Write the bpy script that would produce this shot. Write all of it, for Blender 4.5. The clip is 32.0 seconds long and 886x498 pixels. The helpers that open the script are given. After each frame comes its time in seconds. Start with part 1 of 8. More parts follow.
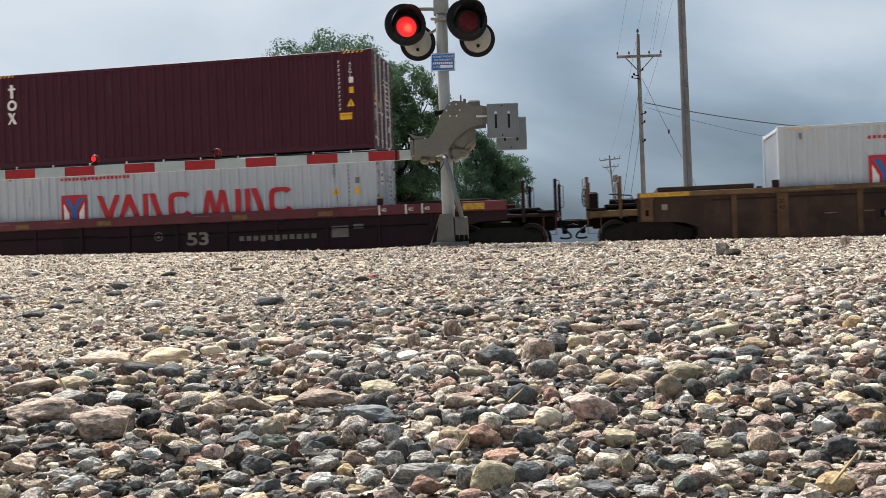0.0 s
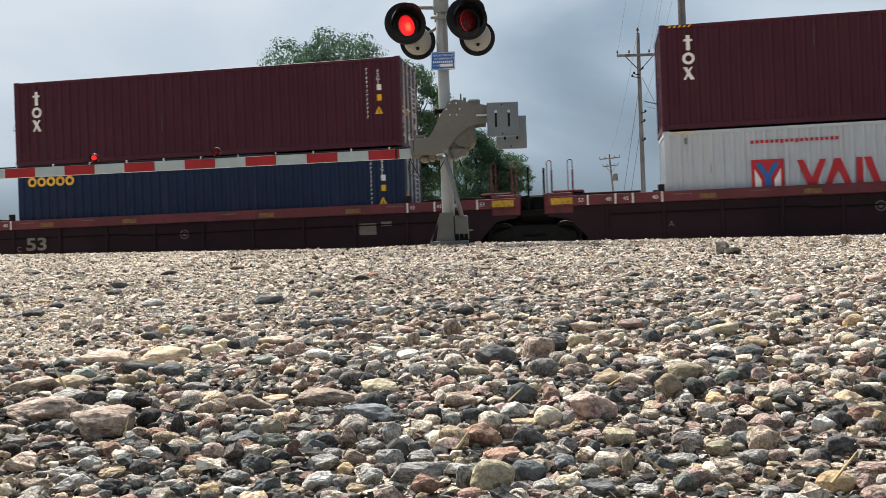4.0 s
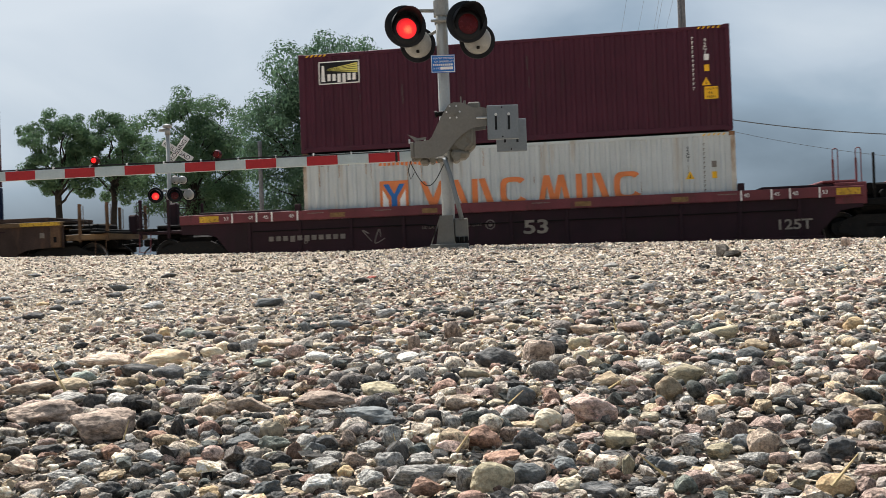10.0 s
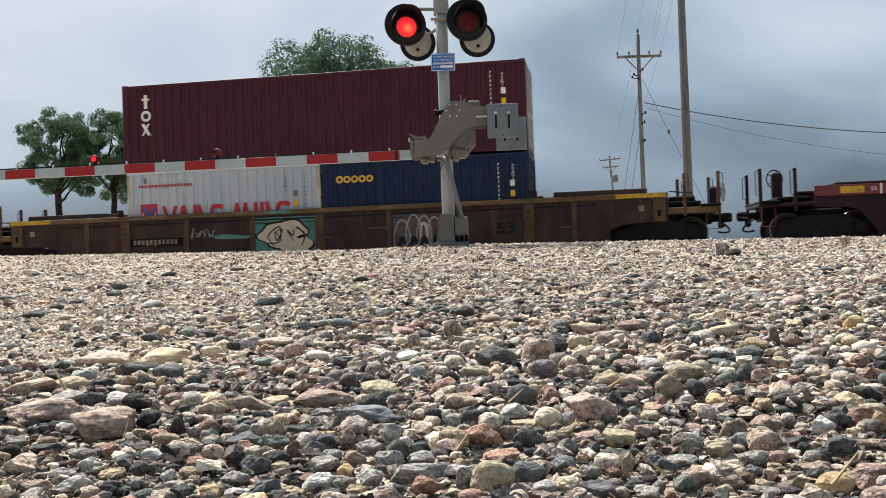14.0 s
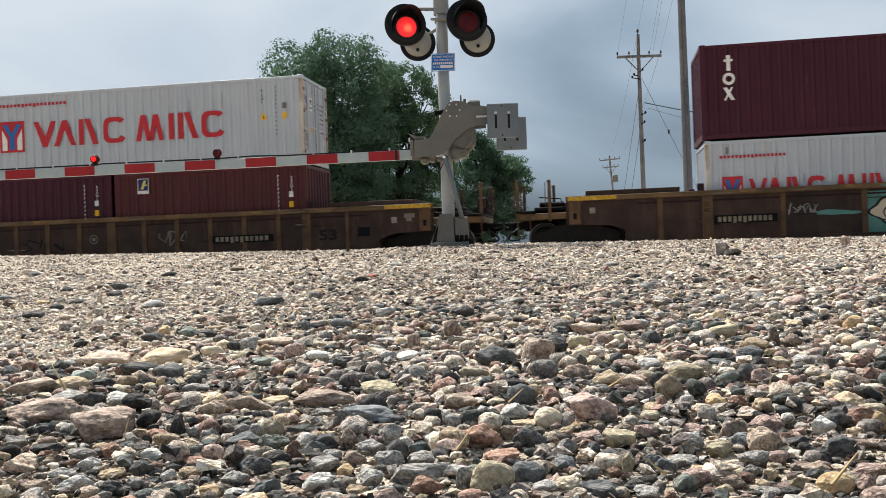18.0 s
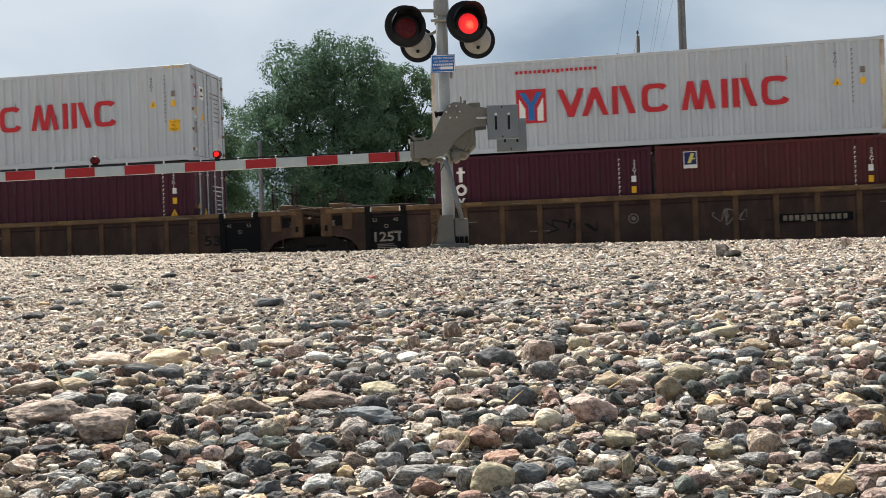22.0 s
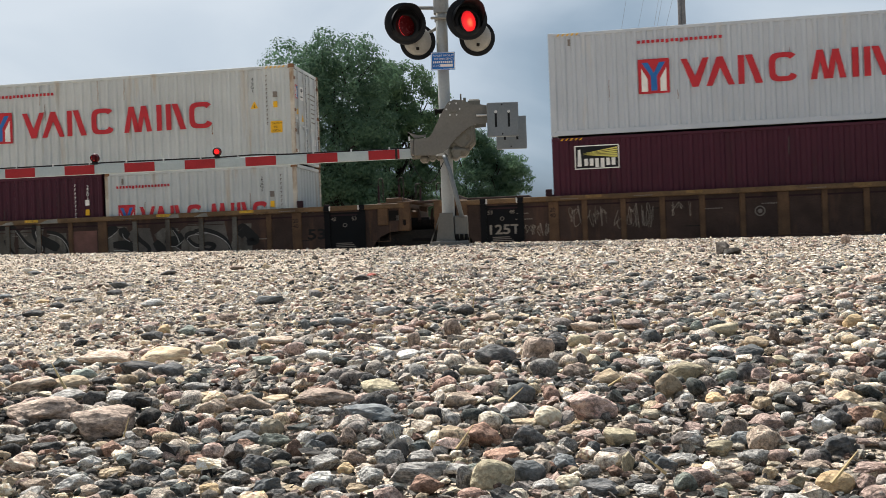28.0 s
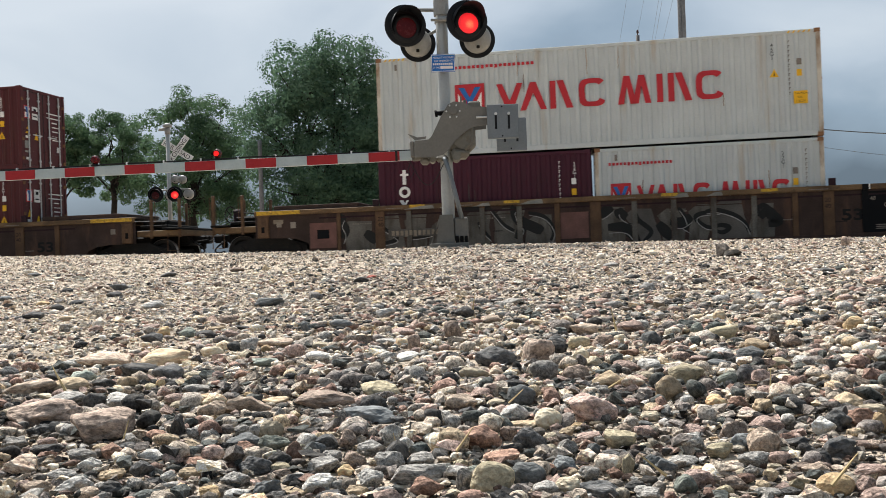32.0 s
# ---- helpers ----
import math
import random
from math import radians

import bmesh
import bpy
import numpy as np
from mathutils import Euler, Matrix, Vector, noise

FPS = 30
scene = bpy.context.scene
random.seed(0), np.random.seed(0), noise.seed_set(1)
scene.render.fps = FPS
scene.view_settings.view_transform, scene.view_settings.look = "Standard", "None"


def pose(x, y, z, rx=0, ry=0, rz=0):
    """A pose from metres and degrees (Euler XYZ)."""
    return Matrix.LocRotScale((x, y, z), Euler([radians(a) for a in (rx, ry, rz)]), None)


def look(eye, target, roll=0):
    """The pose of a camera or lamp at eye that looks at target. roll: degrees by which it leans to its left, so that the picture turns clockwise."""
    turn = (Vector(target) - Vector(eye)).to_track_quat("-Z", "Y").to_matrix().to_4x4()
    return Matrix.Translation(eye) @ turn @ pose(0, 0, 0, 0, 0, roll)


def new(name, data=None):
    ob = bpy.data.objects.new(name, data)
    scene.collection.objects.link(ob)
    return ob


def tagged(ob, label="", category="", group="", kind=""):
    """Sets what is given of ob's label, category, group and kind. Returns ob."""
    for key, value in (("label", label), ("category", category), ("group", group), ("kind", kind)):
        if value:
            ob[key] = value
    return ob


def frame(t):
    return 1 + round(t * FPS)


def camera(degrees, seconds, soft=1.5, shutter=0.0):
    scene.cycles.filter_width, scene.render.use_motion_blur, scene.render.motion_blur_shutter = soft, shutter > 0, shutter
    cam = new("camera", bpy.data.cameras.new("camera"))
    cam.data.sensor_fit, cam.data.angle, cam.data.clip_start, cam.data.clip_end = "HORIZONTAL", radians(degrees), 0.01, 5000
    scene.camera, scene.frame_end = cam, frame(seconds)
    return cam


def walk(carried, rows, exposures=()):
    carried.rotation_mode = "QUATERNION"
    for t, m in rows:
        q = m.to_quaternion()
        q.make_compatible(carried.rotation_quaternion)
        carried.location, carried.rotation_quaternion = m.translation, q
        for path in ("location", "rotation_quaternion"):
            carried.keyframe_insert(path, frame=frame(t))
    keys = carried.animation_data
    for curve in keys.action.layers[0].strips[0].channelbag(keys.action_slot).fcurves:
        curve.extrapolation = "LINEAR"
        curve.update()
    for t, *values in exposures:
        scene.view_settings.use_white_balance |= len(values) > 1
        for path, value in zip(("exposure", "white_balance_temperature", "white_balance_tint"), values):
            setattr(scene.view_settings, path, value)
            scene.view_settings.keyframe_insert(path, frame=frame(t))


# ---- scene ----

# ---------------------------------------------------------------- camera and its path
EYE = (0.0, 0.0, 0.16)
cam = camera(49.903, 32.0, soft=0.75, shutter=0.3)
SWAY = [(0, -1), (0.5, -2.4), (1, -1), (2, -0.8), (2.5, -2.4), (3, -2.6), (3.5, -3.5), (4.5, -2.0), (5.5, 0), (6, -0.8),
        (6.5, 0.4), (7, 1), (8, 0.5), (8.5, 1.8), (9, 0.2), (9.5, 0.8), (10, 1.8), (11, 2.2), (12, 1.8), (12.5, 0.6), (13, 1.6),
        (13.5, 0.2), (14, -0.8), (14.5, -0.5), (16.5, -1), (17, -2.4), (18, -0.8), (19, 0.2), (20, 2),
        (20.5, 5), (21, 5), (21.5, 2), (22, 1.6), (22.5, 2.2), (23, 3.2), (23.5, 1.4), (24, 1.8), (24.5, 3.2), (25, 2.2), (25.5, 1.8),
        (26.5, -2), (27.5, -4), (28, -2.8), (28.5, -0.8), (29, -1), (29.5, 0), (31, 0.3), (32, 0.6)]


def gaze(sway):
    tilt = 0.004601 + sway / 1685.0
    return look(EYE, (0, math.cos(tilt), EYE[2] + math.sin(tilt)), -2.089)


walk(cam, [(t, gaze(s)) for t, s in SWAY], exposures=[(0, 0.905), (32, 0.905)])

# ---------------------------------------------------------------- world and sun
SUN_FROM = Vector((-0.40, 0.74, 1.06)).normalized()
world = bpy.data.worlds.new("overcast_sky")
scene.world = world
world.use_nodes = True
wn, wl = world.node_tree.nodes, world.node_tree.links
wn.clear()
w_out, w_bg = wn.new("ShaderNodeOutputWorld"), wn.new("ShaderNodeBackground")
w_sky = wn.new("ShaderNodeTexSky")
w_sky.sky_type, w_sky.sun_disc = "NISHITA", False
w_sky.sun_elevation = math.asin(SUN_FROM.z)
w_sky.sun_rotation = math.atan2(SUN_FROM.x, SUN_FROM.y)
w_sky.dust_density = 3.0
w_dim = wn.new("ShaderNodeMix")
w_dim.data_type, w_dim.blend_type = "RGBA", "MULTIPLY"
w_dim.inputs[0].default_value = 1.0
w_dim.inputs[7].default_value = (0.10, 0.10, 0.10, 1)
w_tc, w_map = wn.new("ShaderNodeTexCoord"), wn.new("ShaderNodeMapping")
w_map.inputs["Location"].default_value = (0.35, 0.0, 0.1)
w_map.inputs["Scale"].default_value = (1.0, 1.0, 2.2)
w_no = wn.new("ShaderNodeTexNoise")
w_no.inputs["Scale"].default_value = 2.3
w_no.inputs["Detail"].default_value = 6.0
w_no.inputs["Roughness"].default_value = 0.45
w_no.inputs["Distortion"].default_value = 0.5
w_ramp = wn.new("ShaderNodeValToRGB")
for p, c in ((0.36, (0.112, 0.165, 0.225, 1)), (0.56, (0.285, 0.383, 0.485, 1)), (0.70, (0.495, 0.583, 0.68, 1)), (0.84, (0.635, 0.71, 0.785, 1))):
    e = w_ramp.color_ramp.elements.new(p)
    e.color = c
w_ramp.color_ramp.elements.remove(w_ramp.color_ramp.elements[0])
w_ramp.color_ramp.elements.remove(w_ramp.color_ramp.elements[-1])
w_mix = wn.new("ShaderNodeMix")
w_mix.data_type = "RGBA"
w_mix.inputs[0].default_value = 0.88
w_bg.inputs["Strength"].default_value = 0.557
wl.new(w_tc.outputs["Generated"], w_map.inputs["Vector"])
wl.new(w_map.outputs[0], w_no.inputs["Vector"])
# thin overcast: brighter round the veiled sun, darker cloud away from it
w_dot, w_sum = wn.new("ShaderNodeVectorMath"), wn.new("ShaderNodeMath")
w_dot.operation, w_sum.operation = "DOT_PRODUCT", "MULTIPLY_ADD"
w_dot.inputs[1].default_value = SUN_FROM
w_sum.inputs[1].default_value = 0.26
wl.new(w_tc.outputs["Generated"], w_dot.inputs[0])
wl.new(w_dot.outputs["Value"], w_sum.inputs[0])
wl.new(w_no.outputs["Fac"], w_sum.inputs[2])
# a darker bank low down, away from the sun's side
w_sep, w_low, w_bank, w_all = wn.new("ShaderNodeSeparateXYZ"), wn.new("ShaderNodeMapRange"), wn.new("ShaderNodeMath"), wn.new("ShaderNodeMath")
w_low.interpolation_type = "SMOOTHSTEP"
w_low.inputs["From Min"].default_value, w_low.inputs["From Max"].default_value = -0.02, 0.19
w_low.inputs["To Min"].default_value, w_low.inputs["To Max"].default_value = -0.27, 0.07
w_bank.operation, w_all.operation = "MULTIPLY_ADD", "ADD"
w_bank.inputs[1].default_value = -0.02
wl.new(w_tc.outputs["Generated"], w_sep.inputs[0])
wl.new(w_sep.outputs[2], w_low.inputs[0])
wl.new(w_sep.outputs[0], w_bank.inputs[0])
wl.new(w_low.outputs[0], w_bank.inputs[2])
wl.new(w_bank.outputs[0], w_all.inputs[0])
wl.new(w_sum.outputs[0], w_all.inputs[1])
# a heavier cloud low beyond the utility poles, and thinner, brighter ones beside and above it
w_last = w_all.outputs[0]
for aim, edge, amount in (((0.175, 0.982, 0.030), 0.955, -0.13), ((0.36, 0.92, 0.105), 0.970, 0.08), ((0.10, 0.97, 0.205), 0.984, 0.06)):
    w_near, w_soft, w_cloud = wn.new("ShaderNodeVectorMath"), wn.new("ShaderNodeMapRange"), wn.new("ShaderNodeMath")
    w_near.operation, w_cloud.operation = "DOT_PRODUCT", "ADD"
    w_near.inputs[1].default_value = Vector(aim).normalized()
    w_soft.interpolation_type = "SMOOTHSTEP"
    w_soft.inputs["From Min"].default_value, w_soft.inputs["From Max"].default_value = edge, 1.0
    w_soft.inputs["To Min"].default_value, w_soft.inputs["To Max"].default_value = 0.0, amount
    wl.new(w_tc.outputs["Generated"], w_near.inputs[0])
    wl.new(w_near.outputs["Value"], w_soft.inputs[0])
    wl.new(w_soft.outputs[0], w_cloud.inputs[0])
    wl.new(w_last, w_cloud.inputs[1])
    w_last = w_cloud.outputs[0]
wl.new(w_last, w_ramp.inputs[0])
wl.new(w_sky.outputs[0], w_dim.inputs[6])
wl.new(w_dim.outputs[2], w_mix.inputs[6])
wl.new(w_ramp.outputs[0], w_mix.inputs[7])
wl.new(w_mix.outputs[2], w_bg.inputs["Color"])
wl.new(w_bg.outputs[0], w_out.inputs["Surface"])

sun = new("sun", bpy.data.lights.new("sun", "SUN"))
sun.data.energy, sun.data.angle, sun.data.color = 4.8, radians(1.2), (1.0, 0.97, 0.925)
sun.matrix_world = look(SUN_FROM * 50, (0, 0, 0))


# ---------------------------------------------------------------- materials
def mat(name, col, rough=0.6, metal=0.0, vary=0.18, scale=3.0, fine=40.0, bump=0.08, dirt=None, amount=0.0, streak=1.0, spec=0.2, glow=0.0):
    """A surface: base colour varied at two scales, with dirt (streaked by stretching it along z) and a fine relief."""
    m = bpy.data.materials.new(name)
    m.use_nodes = True
    n, l = m.node_tree.nodes, m.node_tree.links
    b = n["Principled BSDF"]
    tc = n.new("ShaderNodeTexCoord")
    big, small = n.new("ShaderNodeTexNoise"), n.new("ShaderNodeTexNoise")
    big.inputs["Scale"].default_value, big.inputs["Detail"].default_value = scale, 5
    small.inputs["Scale"].default_value, small.inputs["Detail"].default_value = fine, 3
    l.new(tc.outputs["Object"], big.inputs["Vector"])
    l.new(tc.outputs["Object"], small.inputs["Vector"])
    ramp = n.new("ShaderNodeValToRGB")
    lo = tuple(c * (1 - vary) for c in col)
    hi = tuple(min(1, c * (1 + vary)) for c in col)
    ramp.color_ramp.elements[0].position, ramp.color_ramp.elements[1].position = 0.3, 0.7
    ramp.color_ramp.elements[0].color, ramp.color_ramp.elements[1].color = (*lo, 1), (*hi, 1)
    l.new(big.outputs["Fac"], ramp.inputs[0])
    mx = n.new("ShaderNodeMix")
    mx.data_type, mx.blend_type = "RGBA", "OVERLAY"
    mx.inputs[0].default_value = min(1.0, vary * 1.5)
    l.new(ramp.outputs[0], mx.inputs[6])
    l.new(small.outputs["Fac"], mx.inputs[7])
    out = mx.outputs[2]
    if dirt:
        mp, dn, dr = n.new("ShaderNodeMapping"), n.new("ShaderNodeTexNoise"), n.new("ShaderNodeValToRGB")
        mp.inputs["Scale"].default_value = (1, 1, 1 / streak)
        dn.inputs["Scale"].default_value, dn.inputs["Detail"].default_value, dn.inputs["Roughness"].default_value = scale * 2.3, 7, 0.62
        dr.color_ramp.elements[0].position, dr.color_ramp.elements[1].position = 0.66 - 0.3 * amount, 0.80 - 0.2 * amount
        l.new(tc.outputs["Object"], mp.inputs[0])
        l.new(mp.outputs[0], dn.inputs["Vector"])
        l.new(dn.outputs["Fac"], dr.inputs[0])
        dm = n.new("ShaderNodeMix")
        dm.data_type = "RGBA"
        dm.inputs[7].default_value = (*dirt, 1)
        l.new(dr.outputs[0], dm.inputs[0])
        l.new(out, dm.inputs[6])
        out = dm.outputs[2]
    l.new(out, b.inputs["Base Color"])
    rr = n.new("ShaderNodeMapRange")
    rr.inputs["To Min"].default_value, rr.inputs["To Max"].default_value = max(0.03, rough - 0.12), min(1, rough + 0.12)
    l.new(big.outputs["Fac"], rr.inputs[0])
    l.new(rr.outputs[0], b.inputs["Roughness"])
    b.inputs["Metallic"].default_value = metal
    b.inputs["Specular IOR Level"].default_value = spec
    if bump:
        bp = n.new("ShaderNodeBump")
        bp.inputs["Strength"].default_value, bp.inputs["Distance"].default_value = bump, 0.02
        l.new(small.outputs["Fac"], bp.inputs["Height"])
        l.new(bp.outputs[0], b.inputs["Normal"])
    if glow:
        b.inputs["Emission Color"].default_value = (*col, 1)
        b.inputs["Emission Strength"].default_value = glow
    return m


def lit_lens(name):
    """A glowing ribbed red lens: hottest round the bulb, deep red at its rim."""
    m = bpy.data.materials.new(name)
    m.use_nodes = True
    n, l = m.node_tree.nodes, m.node_tree.links
    b = n["Principled BSDF"]
    tc, mp, ln, mr, no = n.new("ShaderNodeTexCoord"), n.new("ShaderNodeMapping"), n.new("ShaderNodeVectorMath"), n.new("ShaderNodeValToRGB"), n.new("ShaderNodeTexNoise")
    mp.inputs["Location"].default_value = (-0.02, 0, 0.012)
    ln.operation = "LENGTH"
    l.new(tc.outputs["Object"], mp.inputs[0])
    l.new(mp.outputs[0], ln.inputs[0])
    no.inputs["Scale"].default_value = 60
    l.new(tc.outputs["Object"], no.inputs["Vector"])
    ad = n.new("ShaderNodeMath")
    ad.operation = "MULTIPLY_ADD"
    ad.inputs[1].default_value = 0.05
    l.new(no.outputs["Fac"], ad.inputs[0])
    l.new(ln.outputs["Value"], ad.inputs[2])
    e = mr.color_ramp.elements
    e[0].position, e[0].color = 0.045, (1.5, 0.17, 0.07, 1)
    e[1].position, e[1].color = 0.19, (0.32, 0.004, 0.010, 1)
    k = e.new(0.095)
    k.color = (0.85, 0.02, 0.02, 1)
    l.new(ad.outputs[0], mr.inputs[0])
    l.new(mr.outputs[0], b.inputs["Emission Color"])
    b.inputs["Emission Strength"].default_value = 0.74
    b.inputs["Base Color"].default_value = (0.25, 0.01, 0.01, 1)
    b.inputs["Roughness"].default_value = 0.3
    return m


RUST = (0.13, 0.055, 0.025)
M_MAROON = mat("maroon_container_paint", (0.054, 0.0118, 0.0228), 0.5, vary=0.14, scale=0.8, dirt=(0.055, 0.018, 0.024), amount=0.35, streak=6)
M_MAROON2 = mat("dark_maroon_container_paint", (0.053, 0.0114, 0.0224), 0.5, vary=0.14, scale=0.9, dirt=(0.042, 0.014, 0.02), amount=0.3, streak=6)
M_RED2 = mat("brick_red_container_paint", (0.078, 0.0185, 0.0200), 0.5, vary=0.16, scale=0.9, dirt=(0.07, 0.025, 0.02), amount=0.35, streak=6)
M_WHITE = mat("light_grey_container_paint", (0.425, 0.462, 0.505), 0.5, vary=0.05, scale=0.8, dirt=(0.45, 0.43, 0.40), amount=0.15, streak=8)
M_WORN = mat("weathered_cream_container_paint", (0.465, 0.495, 0.495), 0.6, vary=0.08, scale=0.8, dirt=(0.38, 0.31, 0.23), amount=0.24, streak=10)
M_NAVY = mat("navy_blue_container_paint", (0.0075, 0.0185, 0.052), 0.5, vary=0.14, scale=0.9, dirt=(0.02, 0.03, 0.06), amount=0.3, streak=6)
M_CORROSION = mat("rusty_steel", (0.17, 0.088, 0.045), 0.8, vary=0.45, scale=4, dirt=RUST, amount=0.5, streak=3)
M_RUNRUST = mat("pale_rust_stain", (0.34, 0.24, 0.16), 0.8, vary=0.4, scale=5)
M_RUSTPOST = mat("rust_streaked_post_paint", (0.50, 0.46, 0.39), 0.65, vary=0.15, scale=2, dirt=(0.20, 0.11, 0.05), amount=0.75, streak=5)
M_FADED = mat("faded_tan_stencil_paint", (0.20, 0.165, 0.125), 0.7, vary=0.3, scale=6)
M_LOCK = mat("galvanised_lock_rod", (0.52, 0.53, 0.53), 0.45, 0.4, vary=0.15)
M_RUBBER = mat("black_rubber_gasket", (0.02, 0.02, 0.02), 0.7)
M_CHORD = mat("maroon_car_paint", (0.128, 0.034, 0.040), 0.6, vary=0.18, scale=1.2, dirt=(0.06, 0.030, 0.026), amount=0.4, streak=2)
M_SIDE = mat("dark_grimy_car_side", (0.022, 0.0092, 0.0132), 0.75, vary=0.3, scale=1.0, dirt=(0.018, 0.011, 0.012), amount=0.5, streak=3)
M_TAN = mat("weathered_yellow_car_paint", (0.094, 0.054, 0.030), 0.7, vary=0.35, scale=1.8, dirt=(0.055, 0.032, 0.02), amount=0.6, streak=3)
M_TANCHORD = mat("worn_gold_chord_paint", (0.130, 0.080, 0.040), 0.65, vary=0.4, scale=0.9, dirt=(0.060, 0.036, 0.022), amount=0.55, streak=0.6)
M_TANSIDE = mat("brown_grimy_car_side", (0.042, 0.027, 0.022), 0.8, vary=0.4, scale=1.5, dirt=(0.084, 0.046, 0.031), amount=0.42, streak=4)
M_BLACK = mat("black_stencil_panel", (0.0055, 0.0062, 0.0075), 0.7, vary=0.25, scale=2, spec=0.1)
M_GREASE = mat("greasy_black_steel", (0.0060, 0.0056, 0.0055), 0.75, vary=0.4, scale=5, dirt=(0.016, 0.012, 0.009), amount=0.3, spec=0.12)
M_FRAME = mat("dusty_black_cast_steel", (0.009, 0.0085, 0.008), 0.75, vary=0.45, scale=4, dirt=(0.022, 0.016, 0.012), amount=0.35, spec=0.2)
M_WHEEL = mat("dark_steel_wheel", (0.014, 0.013, 0.012), 0.55, 0.2, vary=0.35, scale=6, dirt=(0.026, 0.019, 0.014), amount=0.35)
M_TREAD = mat("polished_wheel_tread", (0.34, 0.32, 0.30), 0.4, 0.8, vary=0.15)
M_RETROFADED = mat("faded_amber_reflector", (0.19, 0.115, 0.045), 0.55, vary=0.25, scale=6, dirt=(0.10, 0.06, 0.03), amount=0.5)
M_RETRO = mat("amber_reflector", (0.50, 0.30, 0.03), 0.5, vary=0.2, scale=6, dirt=(0.18, 0.10, 0.03), amount=0.6)
M_PLAINWHITE = mat("white_stencil_paint", (0.70, 0.69, 0.66), 0.6, vary=0.12, scale=4)
M_GREYSTENCIL = mat("faded_grey_stencil_paint", (0.17, 0.148, 0.13), 0.7, vary=0.2, scale=5)
M_DARKSTENCIL = mat("dark_stencil_paint", (0.008, 0.008, 0.009), 0.7, vary=0.2)
M_LOGORED = mat("red_lettering_paint", (0.43, 0.028, 0.037), 0.5, vary=0.08, scale=2)
M_LOGOORANGE = mat("faded_orange_lettering_paint", (0.62, 0.19, 0.065), 0.6, vary=0.14, scale=2)
M_LOGOBLUE = mat("blue_emblem_paint", (0.022, 0.125, 0.36), 0.5, vary=0.08)
M_LOGOYELLOW = mat("yellow_lettering_paint", (0.72, 0.42, 0.06), 0.5, vary=0.08)
M_DECAL = mat("yellow_decal", (0.72, 0.40, 0.02), 0.5, vary=0.08)
M_PALEYELLOW = mat("pale_yellow_decal", (0.62, 0.56, 0.14), 0.5, vary=0.08)
M_SIGNNAVY = mat("navy_decal", (0.012, 0.02, 0.10), 0.5, vary=0.08)
M_TEAL = mat("teal_spray_paint", (0.085, 0.21, 0.185), 0.6, vary=0.3, scale=2)
M_CREAM = mat("cream_spray_paint", (0.55, 0.47, 0.35), 0.65, vary=0.12, scale=2)
M_SPRAYGREY = mat("grey_spray_paint", (0.085, 0.078, 0.070), 0.7, vary=0.35, scale=1.6)
M_SPRAYPINK = mat("dull_pink_spray_paint", (0.135, 0.068, 0.057), 0.7, vary=0.25)
M_GREYPAINT = mat("dirty_white_stencil_paint", (0.22, 0.19, 0.16), 0.7, vary=0.25, scale=4)
M_SPRAYLIGHT = mat("olive_grey_spray_paint", (0.098, 0.092, 0.080), 0.7, vary=0.45, scale=1.6, dirt=(0.045, 0.034, 0.027), amount=0.6, streak=4)
M_SPRAYPALE = mat("pale_grey_spray_paint", (0.21, 0.205, 0.185), 0.65, vary=0.3, scale=2)
M_SPRAYBLACK = mat("black_spray_paint", (0.012, 0.012, 0.012), 0.6, vary=0.2)
M_SPRAYWHITE = mat("white_spray_paint", (0.31, 0.30, 0.285), 0.7, vary=0.25)
M_GALV = mat("grey_galvanised_steel", (0.150, 0.145, 0.132), 0.55, 0.2, vary=0.10, scale=3, dirt=(0.18, 0.17, 0.15), amount=0.2, streak=4)
M_PLATE = mat("blue_grey_counterweight_steel", (0.165, 0.185, 0.20), 0.45, 0.3, vary=0.10, scale=3)
M_CASTING = mat("olive_grey_cast_housing", (0.135, 0.130, 0.113), 0.6, 0.1, vary=0.15, scale=3, dirt=(0.11, 0.09, 0.06), amount=0.35)
M_MAST = mat("aluminium_mast", (0.37, 0.37, 0.35), 0.42, 0.45, vary=0.08, scale=3, dirt=(0.30, 0.29, 0.26), amount=0.2, streak=6)
M_HOOD = mat("black_signal_paint", (0.008, 0.009, 0.011), 0.6, vary=0.3, scale=4, spec=0.2)
M_LAMPBACK = mat("grey_lamp_housing", (0.28, 0.278, 0.262), 0.5, 0.1, vary=0.1, scale=6, dirt=(0.25, 0.24, 0.20), amount=0.3)
M_LENSOFF = mat("unlit_red_lens", (0.07, 0.006, 0.007), 0.25, vary=0.2, scale=25)
M_LIT = lit_lens("lit_red_lamp")
M_LITSMALL = mat("lit_small_red_lens", (0.75, 0.012, 0.012), 0.3, vary=0.3, scale=40, glow=0.67)
M_ARMWHITE = mat("white_reflective_sheeting", (0.37, 0.43, 0.445), 0.4, vary=0.06, scale=6)
M_ARMRED = mat("red_reflective_sheeting", (0.31, 0.022, 0.026), 0.4, vary=0.10, scale=6)
M_SIGNBLUE = mat("blue_sign_sheeting", (0.020, 0.13, 0.42), 0.45, vary=0.08, scale=8)
M_CONCRETE = mat("concrete", (0.34, 0.32, 0.29), 0.9, vary=0.15)
M_WOODPOLE = mat("weathered_pole_wood", (0.165, 0.165, 0.17), 0.9, vary=0.3, scale=1.2, fine=14, bump=0.3, dirt=(0.08, 0.065, 0.055), amount=0.5, streak=14)
M_WIRE = mat("aged_wire", (0.085, 0.09, 0.095), 0.6, vary=0.1)
